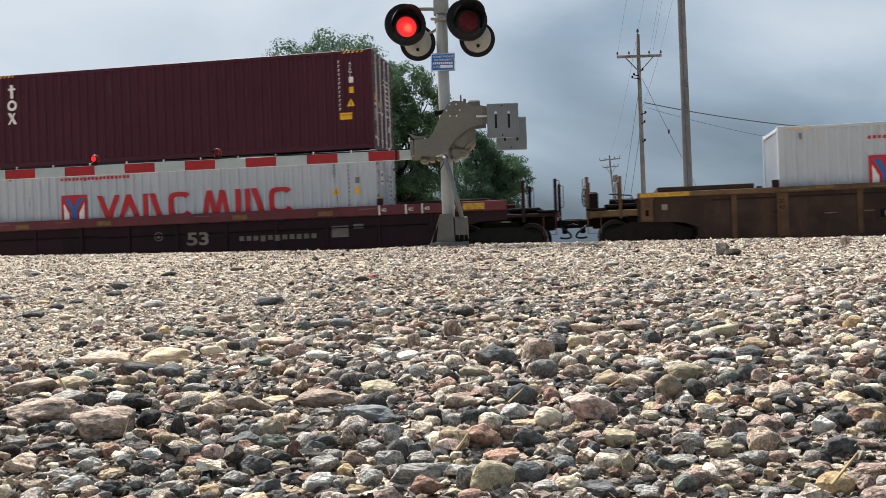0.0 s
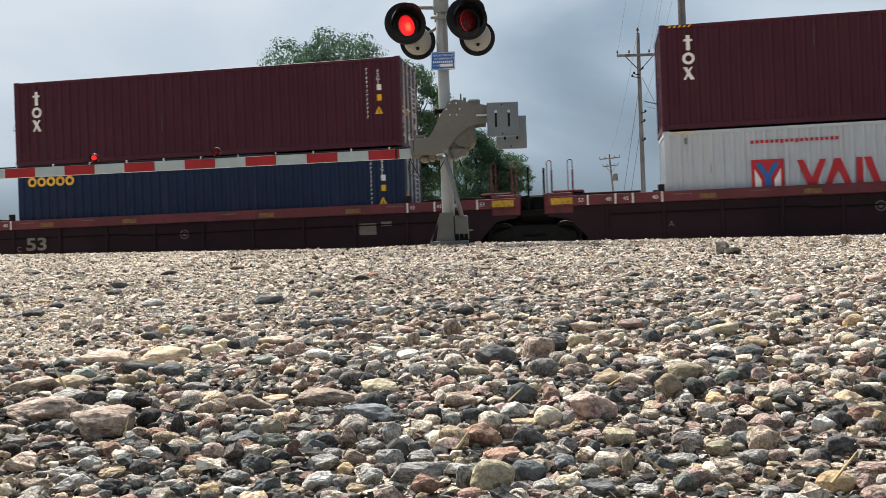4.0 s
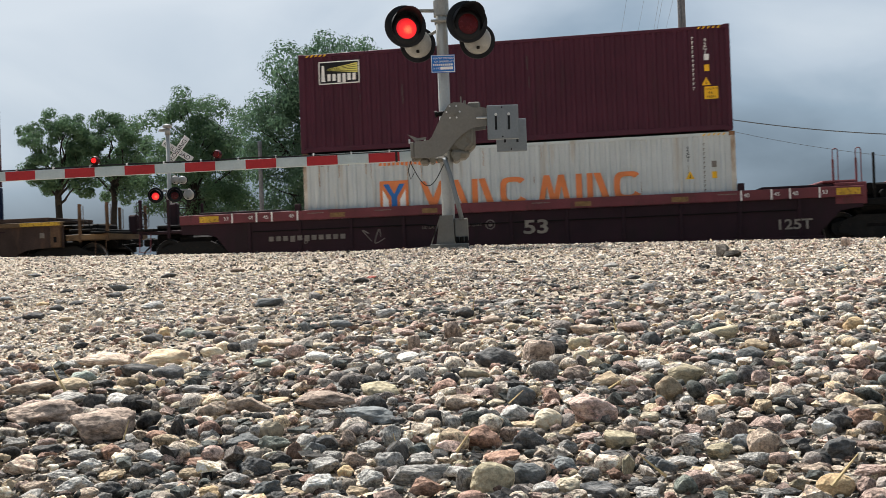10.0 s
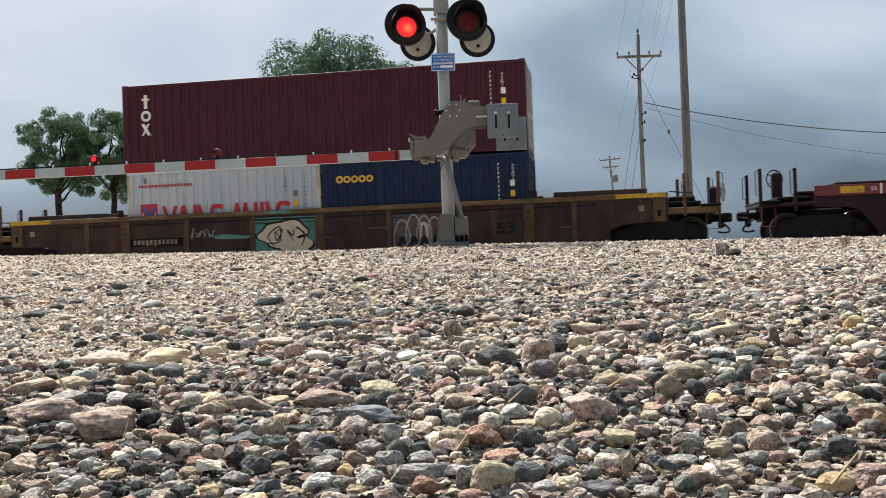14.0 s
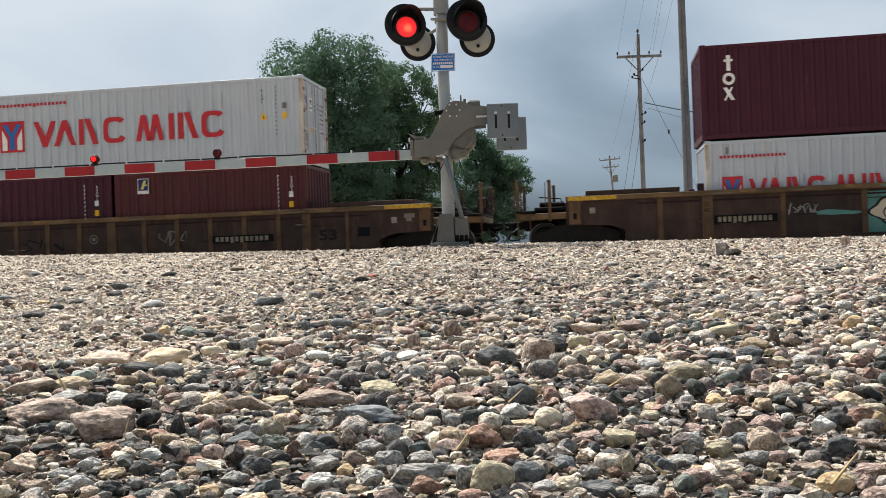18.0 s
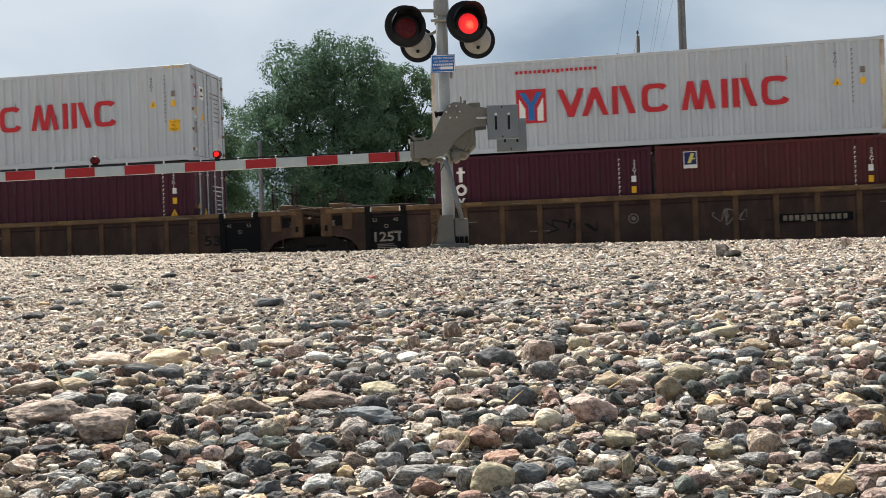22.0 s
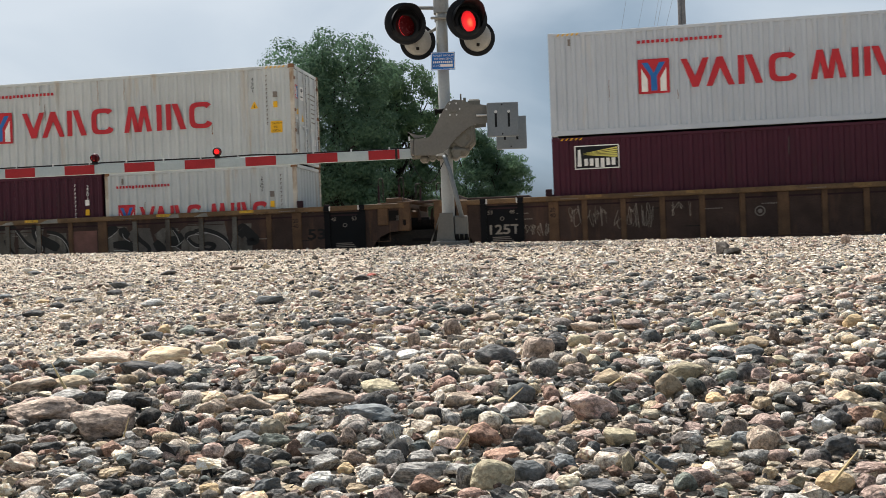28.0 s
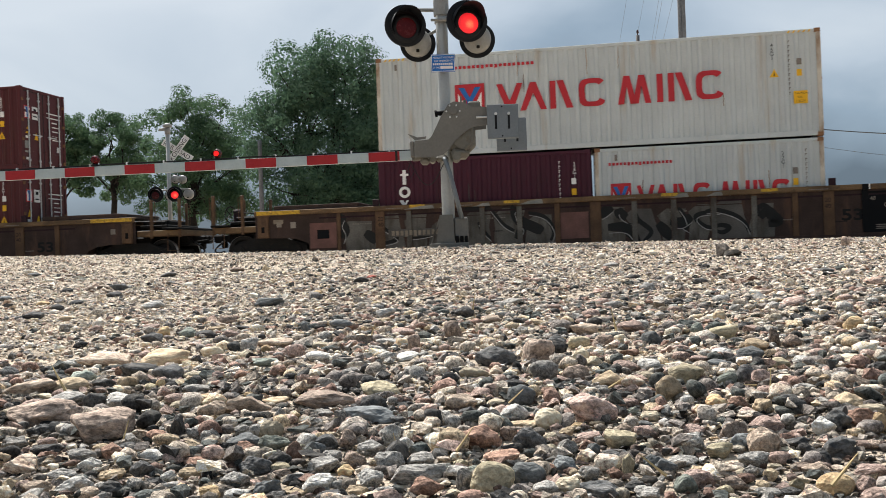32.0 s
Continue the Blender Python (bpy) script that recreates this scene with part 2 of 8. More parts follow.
M_INSUL = mat("brown_porcelain", (0.06, 0.035, 0.03), 0.25)
M_BARK = mat("grey_brown_bark", (0.027, 0.023, 0.020), 0.95, vary=0.35, scale=3, fine=22, bump=0.5)
M_BALLAST = mat("ballast", (0.20, 0.18, 0.16), 0.95, vary=0.35, scale=12, fine=60, bump=0.6)
M_TIE = mat("creosoted_tie", (0.06, 0.045, 0.035), 0.9, vary=0.3)
M_STRAW = mat("dry_straw", (0.50, 0.38, 0.20), 0.8, vary=0.25, scale=60)


def leaf_mat(name, col):
    m = bpy.data.materials.new(name)
    m.use_nodes = True
    n, l = m.node_tree.nodes, m.node_tree.links
    b, out = n["Principled BSDF"], n["Material Output"]
    geo, ramp = n.new("ShaderNodeNewGeometry"), n.new("ShaderNodeValToRGB")
    ramp.color_ramp.elements[0].color = (col[0] * 0.82, col[1] * 0.85, col[2] * 0.88, 1)
    ramp.color_ramp.elements[1].color = (col[0] * 1.20, col[1] * 1.14, col[2] * 1.06, 1)
    l.new(geo.outputs["Random Per Island"], ramp.inputs[0])
    l.new(ramp.outputs[0], b.inputs["Base Color"])
    b.inputs["Roughness"].default_value, b.inputs["Specular IOR Level"].default_value = 0.75, 0.10
    tr, ms = n.new("ShaderNodeBsdfTranslucent"), n.new("ShaderNodeMixShader")
    l.new(ramp.outputs[0], tr.inputs["Color"])
    ms.inputs[0].default_value = 0.44
    l.new(b.outputs[0], ms.inputs[1])
    l.new(tr.outputs[0], ms.inputs[2])
    l.new(ms.outputs[0], out.inputs["Surface"])
    return m


M_LEAF = leaf_mat("cottonwood_leaves", (0.083, 0.143, 0.080))
M_LEAFDARK = leaf_mat("dark_broad_leaves", (0.080, 0.140, 0.090))


def stone_mat(name, per_object, tones, speck=0.60):
    """Mixed river gravel and crushed granite: a colour for each stone, speckles and veins in it."""
    m = bpy.data.materials.new(name)
    m.use_nodes = True
    n, l = m.node_tree.nodes, m.node_tree.links
    b = n["Principled BSDF"]
    src = n.new("ShaderNodeObjectInfo" if per_object else "ShaderNodeNewGeometry")
    rnd = src.outputs["Random" if per_object else "Random Per Island"]
    ramp = n.new("ShaderNodeValToRGB")
    cr = ramp.color_ramp
    cr.interpolation = "CONSTANT"
    while len(cr.elements) < len(tones):
        cr.elements.new(0.5)
    for e, (p, c) in zip(cr.elements, tones):
        e.position, e.color = p, (*(v * 0.99 for v in c), 1)
    l.new(rnd, ramp.inputs[0])
    mul, fr = n.new("ShaderNodeMath"), n.new("ShaderNodeMath")
    mul.operation, fr.operation = "MULTIPLY", "FRACT"
    mul.inputs[1].default_value = 37.31
    l.new(rnd, mul.inputs[0])
    l.new(mul.outputs[0], fr.inputs[0])
    hv = n.new("ShaderNodeHueSaturation")
    mr = n.new("ShaderNodeMapRange")
    mr.inputs["To Min"].default_value, mr.inputs["To Max"].default_value = 0.66, 1.20
    l.new(fr.outputs[0], mr.inputs[0])
    hv.inputs["Saturation"].default_value = 0.87
    l.new(mr.outputs[0], hv.inputs["Value"])
    l.new(ramp.outputs[0], hv.inputs["Color"])
    tc = n.new("ShaderNodeTexCoord")
    sp, cl = n.new("ShaderNodeTexNoise"), n.new("ShaderNodeTexNoise")
    sp.inputs["Scale"].default_value, sp.inputs["Detail"].default_value, sp.inputs["Roughness"].default_value = (6.5 if per_object else 420), 3, 0.7
    cl.inputs["Scale"].default_value, cl.inputs["Detail"].default_value = (2.4 if per_object else 110), 5
    for k in (sp, cl):
        l.new(tc.outputs["Object"], k.inputs["Vector"])
    m1, m2 = n.new("ShaderNodeMix"), n.new("ShaderNodeMix")
    for k, f in ((m1, speck), (m2, 0.2 + 0.5 * speck)):
        k.data_type, k.blend_type = "RGBA", "OVERLAY"
        k.inputs[0].default_value = f
    boost = n.new("ShaderNodeMapRange")
    boost.inputs["From Min"].default_value, boost.inputs["From Max"].default_value = 0.34, 0.64
    l.new(sp.outputs["Fac"], boost.inputs[0])
    l.new(hv.outputs[0], m1.inputs[6])
    l.new(boost.outputs[0], m1.inputs[7])
    mottle = n.new("ShaderNodeMapRange")
    mottle.inputs["From Min"].default_value, mottle.inputs["From Max"].default_value = 0.30, 0.70
    l.new(cl.outputs["Fac"], mottle.inputs[0])
    l.new(m1.outputs[2], m2.inputs[6])
    l.new(mottle.outputs[0], m2.inputs[7])
    dust, film = n.new("ShaderNodeMapRange"), n.new("ShaderNodeMix")
    dust.inputs["From Min"].default_value, dust.inputs["From Max"].default_value = 0.35, 0.70
    dust.inputs["To Min"].default_value, dust.inputs["To Max"].default_value = 0.0, 0.15
    film.data_type = "RGBA"
    film.inputs[7].default_value = (0.40, 0.325, 0.25, 1)
    l.new(cl.outputs["Fac"], dust.inputs[0])
    l.new(dust.outputs[0], film.inputs[0])
    l.new(m2.outputs[2], film.inputs[6])
    l.new(film.outputs[2], b.inputs["Base Color"])
    b.inputs["Roughness"].default_value = 0.85
    b.inputs["Specular IOR Level"].default_value = 0.10
    bp = n.new("ShaderNodeBump")
    bp.inputs["Strength"].default_value, bp.inputs["Distance"].default_value = 0.2 + speck * 0.8, 0.003
    l.new(sp.outputs["Fac"], bp.inputs["Height"])
    bp2 = n.new("ShaderNodeBump")
    bp2.inputs["Strength"].default_value, bp2.inputs["Distance"].default_value = 0.7, 0.008
    l.new(cl.outputs["Fac"], bp2.inputs["Height"])
    l.new(bp.outputs[0], bp2.inputs["Normal"])
    l.new(bp2.outputs[0], b.inputs["Normal"])
    return m


CRUSHED = [(0.0, (0.344, 0.300, 0.255)), (0.10, (0.044, 0.047, 0.050)), (0.22, (0.443, 0.365, 0.285)), (0.33, (0.375, 0.258, 0.212)), (0.42, (0.195, 0.170, 0.155)), (0.54, (0.560, 0.430, 0.270)),
           (0.59, (0.075, 0.088, 0.085)), (0.70, (0.470, 0.395, 0.315)), (0.79, (0.271, 0.158, 0.118)), (0.86, (0.340, 0.325, 0.300)), (0.94, (0.660, 0.575, 0.440))]
SANDY = [(0.0, (0.593, 0.502, 0.388)), (0.14, (0.171, 0.160, 0.150)), (0.23, (0.752, 0.638, 0.490)), (0.38, (0.600, 0.440, 0.340)), (0.47, (0.360, 0.300, 0.255)), (0.54, (0.760, 0.630, 0.450)),
         (0.65, (0.215, 0.210, 0.198)), (0.72, (0.730, 0.620, 0.490)), (0.83, (0.440, 0.290, 0.215)), (0.88, (0.638, 0.585, 0.510)), (0.94, (0.740, 0.690, 0.560))]
# gravel tones halved: the shade in the gaps is put into the colour
M_GAPFINES = stone_mat("gap_shaded_gravel_fines", False, [(p, tuple(v * 0.5 for v in c)) for p, c in CRUSHED])
M_STONES, M_SANDY = stone_mat("mixed_gravel", False, [(p, (1.08 * r, 1.06 * g, 1.03 * b)) for p, (r, g, b) in CRUSHED]), stone_mat("sandy_gravel", False, [(p, (1.08 * r, 1.07 * g, 1.07 * b)) for p, (r, g, b) in SANDY])


def plain_stone(name, col, speck):
    return stone_mat(name, True, [(p, tuple(c * k * v for c, v in zip(col, (1.06, 1.05, 1.02)))) for p, k in ((0.0, 0.85), (0.35, 1.0), (0.7, 1.12))], speck)


TONES = {"brown": plain_stone("brown_stone", (0.285, 0.21, 0.165), 0.50), "tan": plain_stone("tan_stone", (0.47, 0.35, 0.215), 0.22), "pink": plain_stone("pink_granite", (0.37, 0.255, 0.215), 0.50),
         "dark": plain_stone("dark_basalt_stone", (0.085, 0.088, 0.092), 0.40), "cream": plain_stone("cream_stone", (0.56, 0.47, 0.33), 0.16), "grey": plain_stone("grey_granite", (0.33, 0.315, 0.295), 0.50),
         "rust": plain_stone("rust_brown_stone", (0.28, 0.155, 0.105), 0.42), "buff": plain_stone("buff_granite", (0.47, 0.355, 0.265), 0.42), "pale": plain_stone("pale_granite", (0.50, 0.485, 0.455), 0.42),
         "slate": plain_stone("blue_grey_slate", (0.125, 0.138, 0.145), 0.18), "ochre": plain_stone("ochre_stone", (0.50, 0.34, 0.165), 0.20), "olive": plain_stone("olive_tan_stone", (0.39, 0.33, 0.21), 0.24),
         "black": plain_stone("black_basalt", (0.030, 0.028, 0.026), 0.2), "umber": plain_stone("umber_stone", (0.125, 0.105, 0.09), 0.3),
         "green": plain_stone("grey_green_stone", (0.22, 0.25, 0.215), 0.28)}


M_BRICKRED = mat("red_brick", (0.42, 0.13, 0.10), 0.8, vary=0.3, scale=2, fine=12, bump=0.5)
M_GROUND = mat("sandy_grit", (0.485, 0.398, 0.305), 0.95, vary=0.5, scale=9, fine=160, bump=1.0, dirt=(0.17, 0.13, 0.10), amount=0.35)


# ---------------------------------------------------------------- mesh helpers
class Geo:
    """Vertices and faces, gathered piece by piece into one mesh."""

    def __init__(self):
        self.v, self.f = [], []

    def add(self, vs, fs):
        o = len(self.v)
        self.v += [tuple(p) for p in vs]
        self.f += [tuple(i + o for i in q) for q in fs]
        return self

    def box(self, x0, x1, y0, y1, z0, z1, c=0.0):
        if c <= 0:
            vs = [(x, y, z) for x in (x0, x1) for y in (y0, y1) for z in (z0, z1)]
            return self.add(vs, [(0, 1, 3, 2), (4, 6, 7, 5), (0, 4, 5, 1), (2, 3, 7, 6), (0, 2, 6, 4), (1, 5, 7, 3)])
        c = min(c, (x1 - x0) * 0.45, (y1 - y0) * 0.45, (z1 - z0) * 0.45)
        bm = bmesh.new()
        bmesh.ops.create_cube(bm, size=1.0, matrix=Matrix.LocRotScale(((x0 + x1) / 2, (y0 + y1) / 2, (z0 + z1) / 2), None, (x1 - x0, y1 - y0, z1 - z0)))
        bmesh.ops.bevel(bm, geom=bm.edges[:], offset=c, segments=1, affect="EDGES", profile=0.5)
        bm.verts.index_update()
        self.add([v.co[:] for v in bm.verts], [[v.index for v in f.verts] for f in bm.faces])
        bm.free()
        return self

    def cyl(self, a, b, r, n=12, r1=None, cap=True):
        a, b = Vector(a), Vector(b)
        q = (b - a).to_track_quat("Z", "Y")
        r1 = r if r1 is None else r1
        vs = []
        for p, rr in ((a, r), (b, r1)):
            for i in range(n):
                w = 2 * math.pi * i / n
                vs.append(p + q @ Vector((rr * math.cos(w), rr * math.sin(w), 0)))
        fs = [(i, (i + 1) % n, n + (i + 1) % n, n + i) for i in range(n)]
        if cap:
            fs += [tuple(range(n - 1, -1, -1)), tuple(range(n, 2 * n))]
        return self.add(vs, fs)

    def tube(self, pts, r, n=6):
        """A round bar swept along points, in one piece."""
        P = [Vector(p) for p in pts]
        vs, fs, m = [], [], len(P)
        side = None
        for i, p in enumerate(P):
            d = (P[min(m - 1, i + 1)] - P[max(0, i - 1)]).normalized()
            if side is None:
                side = d.orthogonal()
            side = side - d * side.dot(d)
            side = side.normalized() if side.length > 1e-6 else d.orthogonal().normalized()
            up = d.cross(side)
            for j in range(n):
                w = 2 * math.pi * j / n
                vs.append((p + (side * math.cos(w) + up * math.sin(w)) * r)[:])
        for i in range(m - 1):
            for j in range(n):
                a, b = i * n + j, i * n + (j + 1) % n
                fs.append((a, b, b + n, a + n))
        fs += [tuple(range(n - 1, -1, -1)), tuple(range((m - 1) * n, m * n))]
        return self.add(vs, fs)

    def prism(self, poly, y0, y1):
        """A flat outline in x and z, given thickness along y."""
        n = len(poly)
        vs = [(x, y0, z) for x, z in poly] + [(x, y1, z) for x, z in poly]
        fs = [tuple(range(n)), tuple(range(2 * n - 1, n - 1, -1))] + [(i, n + i, n + (i + 1) % n, (i + 1) % n) for i in range(n)]
        return self.add(vs, fs)

    def lathe(self, prof, n=24, axis="y", at=(0, 0, 0)):
        """A profile of (radius, height) turned about an axis."""
        vs, fs, k = [], [], len(prof)
        for i in range(n):
            w = 2 * math.pi * i / n
            for r, h in prof:
                p = (r * math.cos(w), h, r * math.sin(w)) if axis == "y" else (r * math.cos(w), r * math.sin(w), h)
                vs.append((p[0] + at[0], p[1] + at[1], p[2] + at[2]))
        for i in range(n):
            for j in range(k - 1):
                a, b = i * k + j, ((i + 1) % n) * k + j
                fs.append((a, b, b + 1, a + 1))
        return self.add(vs, fs)

    def disc(self, x, y, z, r, n=24, ri=0.0):
        o = [(x + r * math.cos(2 * math.pi * i / n), y, z + r * math.sin(2 * math.pi * i / n)) for i in range(n)]
        if ri <= 0:
            return self.add(o, [tuple(range(n))])
        i_ = [(x + ri * math.cos(2 * math.pi * i / n), y, z + ri * math.sin(2 * math.pi * i / n)) for i in range(n)]
        return self.add(o + i_, [(i, (i + 1) % n, n + (i + 1) % n, n + i) for i in range(n)])

    def ribbon(self, pts, w, y):
        """A painted stroke of width w along points (x, z), laid at depth y."""
        vs, fs = [], []
        for i, p in enumerate(pts):
            a, b = pts[max(0, i - 1)], pts[min(len(pts) - 1, i + 1)]
            d = Vector((b[0] - a[0], b[1] - a[1]))
            d = d.normalized() if d.length else Vector((1, 0))
            ww = w * (0.55 + 0.45 * math.sin(math.pi * (i + 0.5) / len(pts)))
            vs += [(p[0] - d.y * ww / 2, y, p[1] + d.x * ww / 2), (p[0] + d.y * ww / 2, y, p[1] - d.x * ww / 2)]
            if i:
                fs.append((2 * i - 2, 2 * i - 1, 2 * i + 1, 2 * i))
        return self.add(vs, fs)

    def mesh(self, name, material, smooth=False):
        me = bpy.data.meshes.new(name)
        me.from_pydata(self.v, [], self.f)
        if smooth:
            me.polygons.foreach_set("use_smooth", [True] * len(me.polygons))
        me.materials.append(material)
        bm = bmesh.new()
        bm.from_mesh(me)
        bmesh.ops.recalc_face_normals(bm, faces=bm.faces)
        bm.to_mesh(me)
        bm.free()
        return me


def part(name, geo, material, parent=None, label="", smooth=False, at=None):
    me = geo.mesh(name, material, smooth) if isinstance(geo, Geo) else geo
    ob = new(name, me)
    ob.parent = parent
    if at is not None:
        ob.matrix_basis = at
    if label:
        tagged(ob, label)
    return ob


def thing(name, label, category, at=None, group="", kind=""):
    ob = new(name)
    if at is not None:
        ob.matrix_basis = at
    return tagged(ob, label, category, group, kind)


TEXT_CACHE = {}


def text_mesh(words, height, material, upright=False, bold=0.0):
    """Letters as a flat mesh in the xz plane that faces -y; its lower left corner is the origin."""
    key = (words, height, material.name, upright, bold)
    if key in TEXT_CACHE:
        return TEXT_CACHE[key]
    cu = bpy.data.curves.new("letters", "FONT")
    cu.body = "\n".join(words) if upright else words
    cu.size, cu.space_line, cu.offset = height * 1.38, 0.78, bold * height
    if upright:
        cu.align_x = "CENTER"
    ob = bpy.data.objects.new("letters", cu)
    scene.collection.objects.link(ob)
    bpy.context.view_layer.update()
    me = bpy.data.meshes.new_from_object(ob.evaluated_get(bpy.context.evaluated_depsgraph_get()))
    bpy.data.objects.remove(ob)
    me.transform(Matrix.Rotation(math.pi / 2, 4, "X"))
    me.materials.clear()
    me.materials.append(material)
    TEXT_CACHE[key] = me
    return me


def letters(name, words, x, y, z, height, material, parent, upright=False, bold=0.0, wide=1.0):
    return part(name, text_mesh(words, height, material, upright, bold), material, parent, at=pose(x, y, z) @ Matrix.Diagonal((wide, 1, 1, 1)))


# ---------------------------------------------------------------- ground
def crest(x):
    k = max(0.0, min(1.0, (0.5 - x) / 2.0))
    return 0.266 - 0.0165 * x - 0.0003 * (x - 1.5) * abs(x - 1.5) - 0.046 * k * k * (3 - 2 * k)


def ground_z(x, y):
    """Height of the gravel lot: it climbs gently from the camera to a crest, and falls away to the track."""
    x = max(-9.0, min(9.0, x))
    top = crest(x)
    if y < 0.4:
        return -0.020
    if y < 13.0:
        k = (y - 0.4) / 12.6
        return -0.020 + (top + 0.020) * (0.86 * k + 0.14 * k * k)
    k = min(1.0, (y - 13.0) / 9.0)
    k = k * k * (3 - 2 * k)
    return top + (-0.34 - top) * k


def surface(x, y):
    """The lot's surface with its small humps and hollows."""
    z = ground_z(x, y)
    if abs(x) < 9.5 and 0.3 < y < 15:
        z += 0.009 * noise.noise((x * 2.6, y * 2.6, 0)) + 0.003 * noise.noise((x * 9, y * 9, 3))
    return z


def spaced(stops):
    out = []
    for (a, b, n) in stops:
        out += [a + (b - a) * i / n for i in range(n)]
    return out + [stops[-1][1]]


def build_ground():
    xs = spaced([(-3000, -200, 8), (-200, -30, 10), (-30, -9, 14), (-9, -1.5, 50), (-1.5, 1.5, 90), (1.5, 9, 50), (9, 30, 14), (30, 200, 10), (200, 3000, 8)])
    ys = spaced([(-3000, -100, 6), (-100, -5, 8), (-5, 0.3, 10), (0.3, 3, 80), (3, 14, 70), (14, 40, 40), (40, 200, 16), (200, 3000, 10)])
    vs = []
    for y in ys:
        for x in xs:
            z = surface(x, y)
            if y > 36:
                z += -0.25 * min(1, (y - 36) / 40)
            vs.append((x, y, z))
    w = len(xs)
    fs = [(j * w + i, j * w + i + 1, (j + 1) * w + i + 1, (j + 1) * w + i) for j in range(len(ys) - 1) for i in range(w - 1)]
    me = bpy.data.meshes.new("ground")
    me.from_pydata(vs, [], fs)
    me.polygons.foreach_set("use_smooth", [True] * len(me.polygons))
    me.materials.append(M_GROUND)
    return tagged(new("ground", me), "sandy gravel lot of tan grit rising to the railway", "ground", kind="structure")


ground = build_ground()

# ---------------------------------------------------------------- track
HEADING, TRACK_Y, HALF = -9.6756, 27.129, 1.22
COS, SIN = math.cos(radians(HEADING)), math.sin(radians(HEADING))


def on_track(s, across=0.0, z=0.0):
    """The pose at s metres along the track, across metres beyond its centre line."""
    d = HALF + across
    return pose(s * COS - SIN * d, TRACK_Y + d * COS + s * SIN, z, 0, 0, HEADING)


def build_track():
    bed = Geo()
    bed.add([(-260, -3.2, -0.42), (-260, -1.9, -0.20), (-260, 1.9, -0.20), (-260, 3.2, -0.42), (260, -3.2, -0.42), (260, -1.9, -0.20), (260, 1.9, -0.20), (260, 3.2, -0.42)],
            [(0, 4, 5, 1), (1, 5, 6, 2), (2, 6, 7, 3)])
    track = tagged(part("railway_track", bed, M_BALLAST), "grey ballast bed carrying a railway track", "track", kind="structure")
    track.matrix_basis = on_track(0)
    rail = Geo()
    for z0, z1, h in ((-0.172, -0.160, 0.075), (-0.160, -0.038, 0.010), (-0.038, 0.0, 0.036)):
        rail.box(-260, 260, -h, h, z0, z1)
    for y in (-0.755, 0.755):
        part("rail", rail.mesh("rail", M_GREASE), M_GREASE, track, "worn steel rail", at=pose(0, y, 0))
    ties = Geo()
    for i in range(420):
        x = -115 + i * 0.55
        ties.box(x - 0.11, x + 0.11, -1.3, 1.3, -0.34, -0.173)
    tagged(part("ties", ties, M_TIE, track, "dark creosoted wooden ties"), kind="stuff")


build_track()


# ---------------------------------------------------------------- trees
def leaves_mesh(name, centres, radii, count, size, material, seed):
    """Many small leaf blades scattered in clumps; each blade is a folded quad."""
    rng = np.random.default_rng(seed)
    centres, radii = np.array(centres), np.array(radii)
    w = radii ** 2
    idx = rng.choice(len(centres), count, p=w / w.sum())
    d = rng.normal(size=(count, 3))
    d /= np.linalg.norm(d, axis=1)[:, None]
    rad = radii[idx] * rng.uniform(0.15, 1.0, count) ** 0.4
    p = centres[idx] + d * rad[:, None] * np.array([1, 1, 0.8])
    s = size * rng.uniform(0.55, 1.35, count)
    nn = d + rng.normal(size=(count, 3)) * 0.2 + np.array([0, 0, 0.25])
    nn /= np.linalg.norm(nn, axis=1)[:, None]
    t1 = np.cross(nn, rng.normal(size=(count, 3)))
    t1 /= np.linalg.norm(t1, axis=1)[:, None]
    t2 = np.cross(nn, t1)
    q = np.stack([p - t1 * s[:, None] * 0.6, p + t2 * s[:, None] * 0.42 + nn * s[:, None] * 0.1, p + t1 * s[:, None] * 0.6, p - t2 * s[:, None] * 0.42 + nn * s[:, None] * 0.1], 1)
    v = q.reshape(-1, 3)
    me = bpy.data.meshes.new(name)
    me.from_pydata(v.tolist(), [], np.arange(4 * count).reshape(-1, 4).tolist())
    me.materials.append(material)
    return me


def limb(g, a, b, r0, r1, rng, segs=5, wob=0.08):
    pts = []
    L = (Vector(b) - Vector(a)).length
    for i in range(segs + 1):
        k = i / segs
        p = Vector(a).lerp(Vector(b), k)
        if 0 < i < segs:
            p += Vector((rng.uniform(-1, 1), rng.uniform(-1, 1), rng.uniform(-0.5, 0.5))) * wob * L
        pts.append(p)
    for i in range(segs):
        ra, rb = r0 + (r1 - r0) * i / segs, r0 + (r1 - r0) * (i + 1) / segs
        g.cyl(pts[i], pts[i + 1], ra, 8, rb, cap=(i == segs - 1))
    return pts


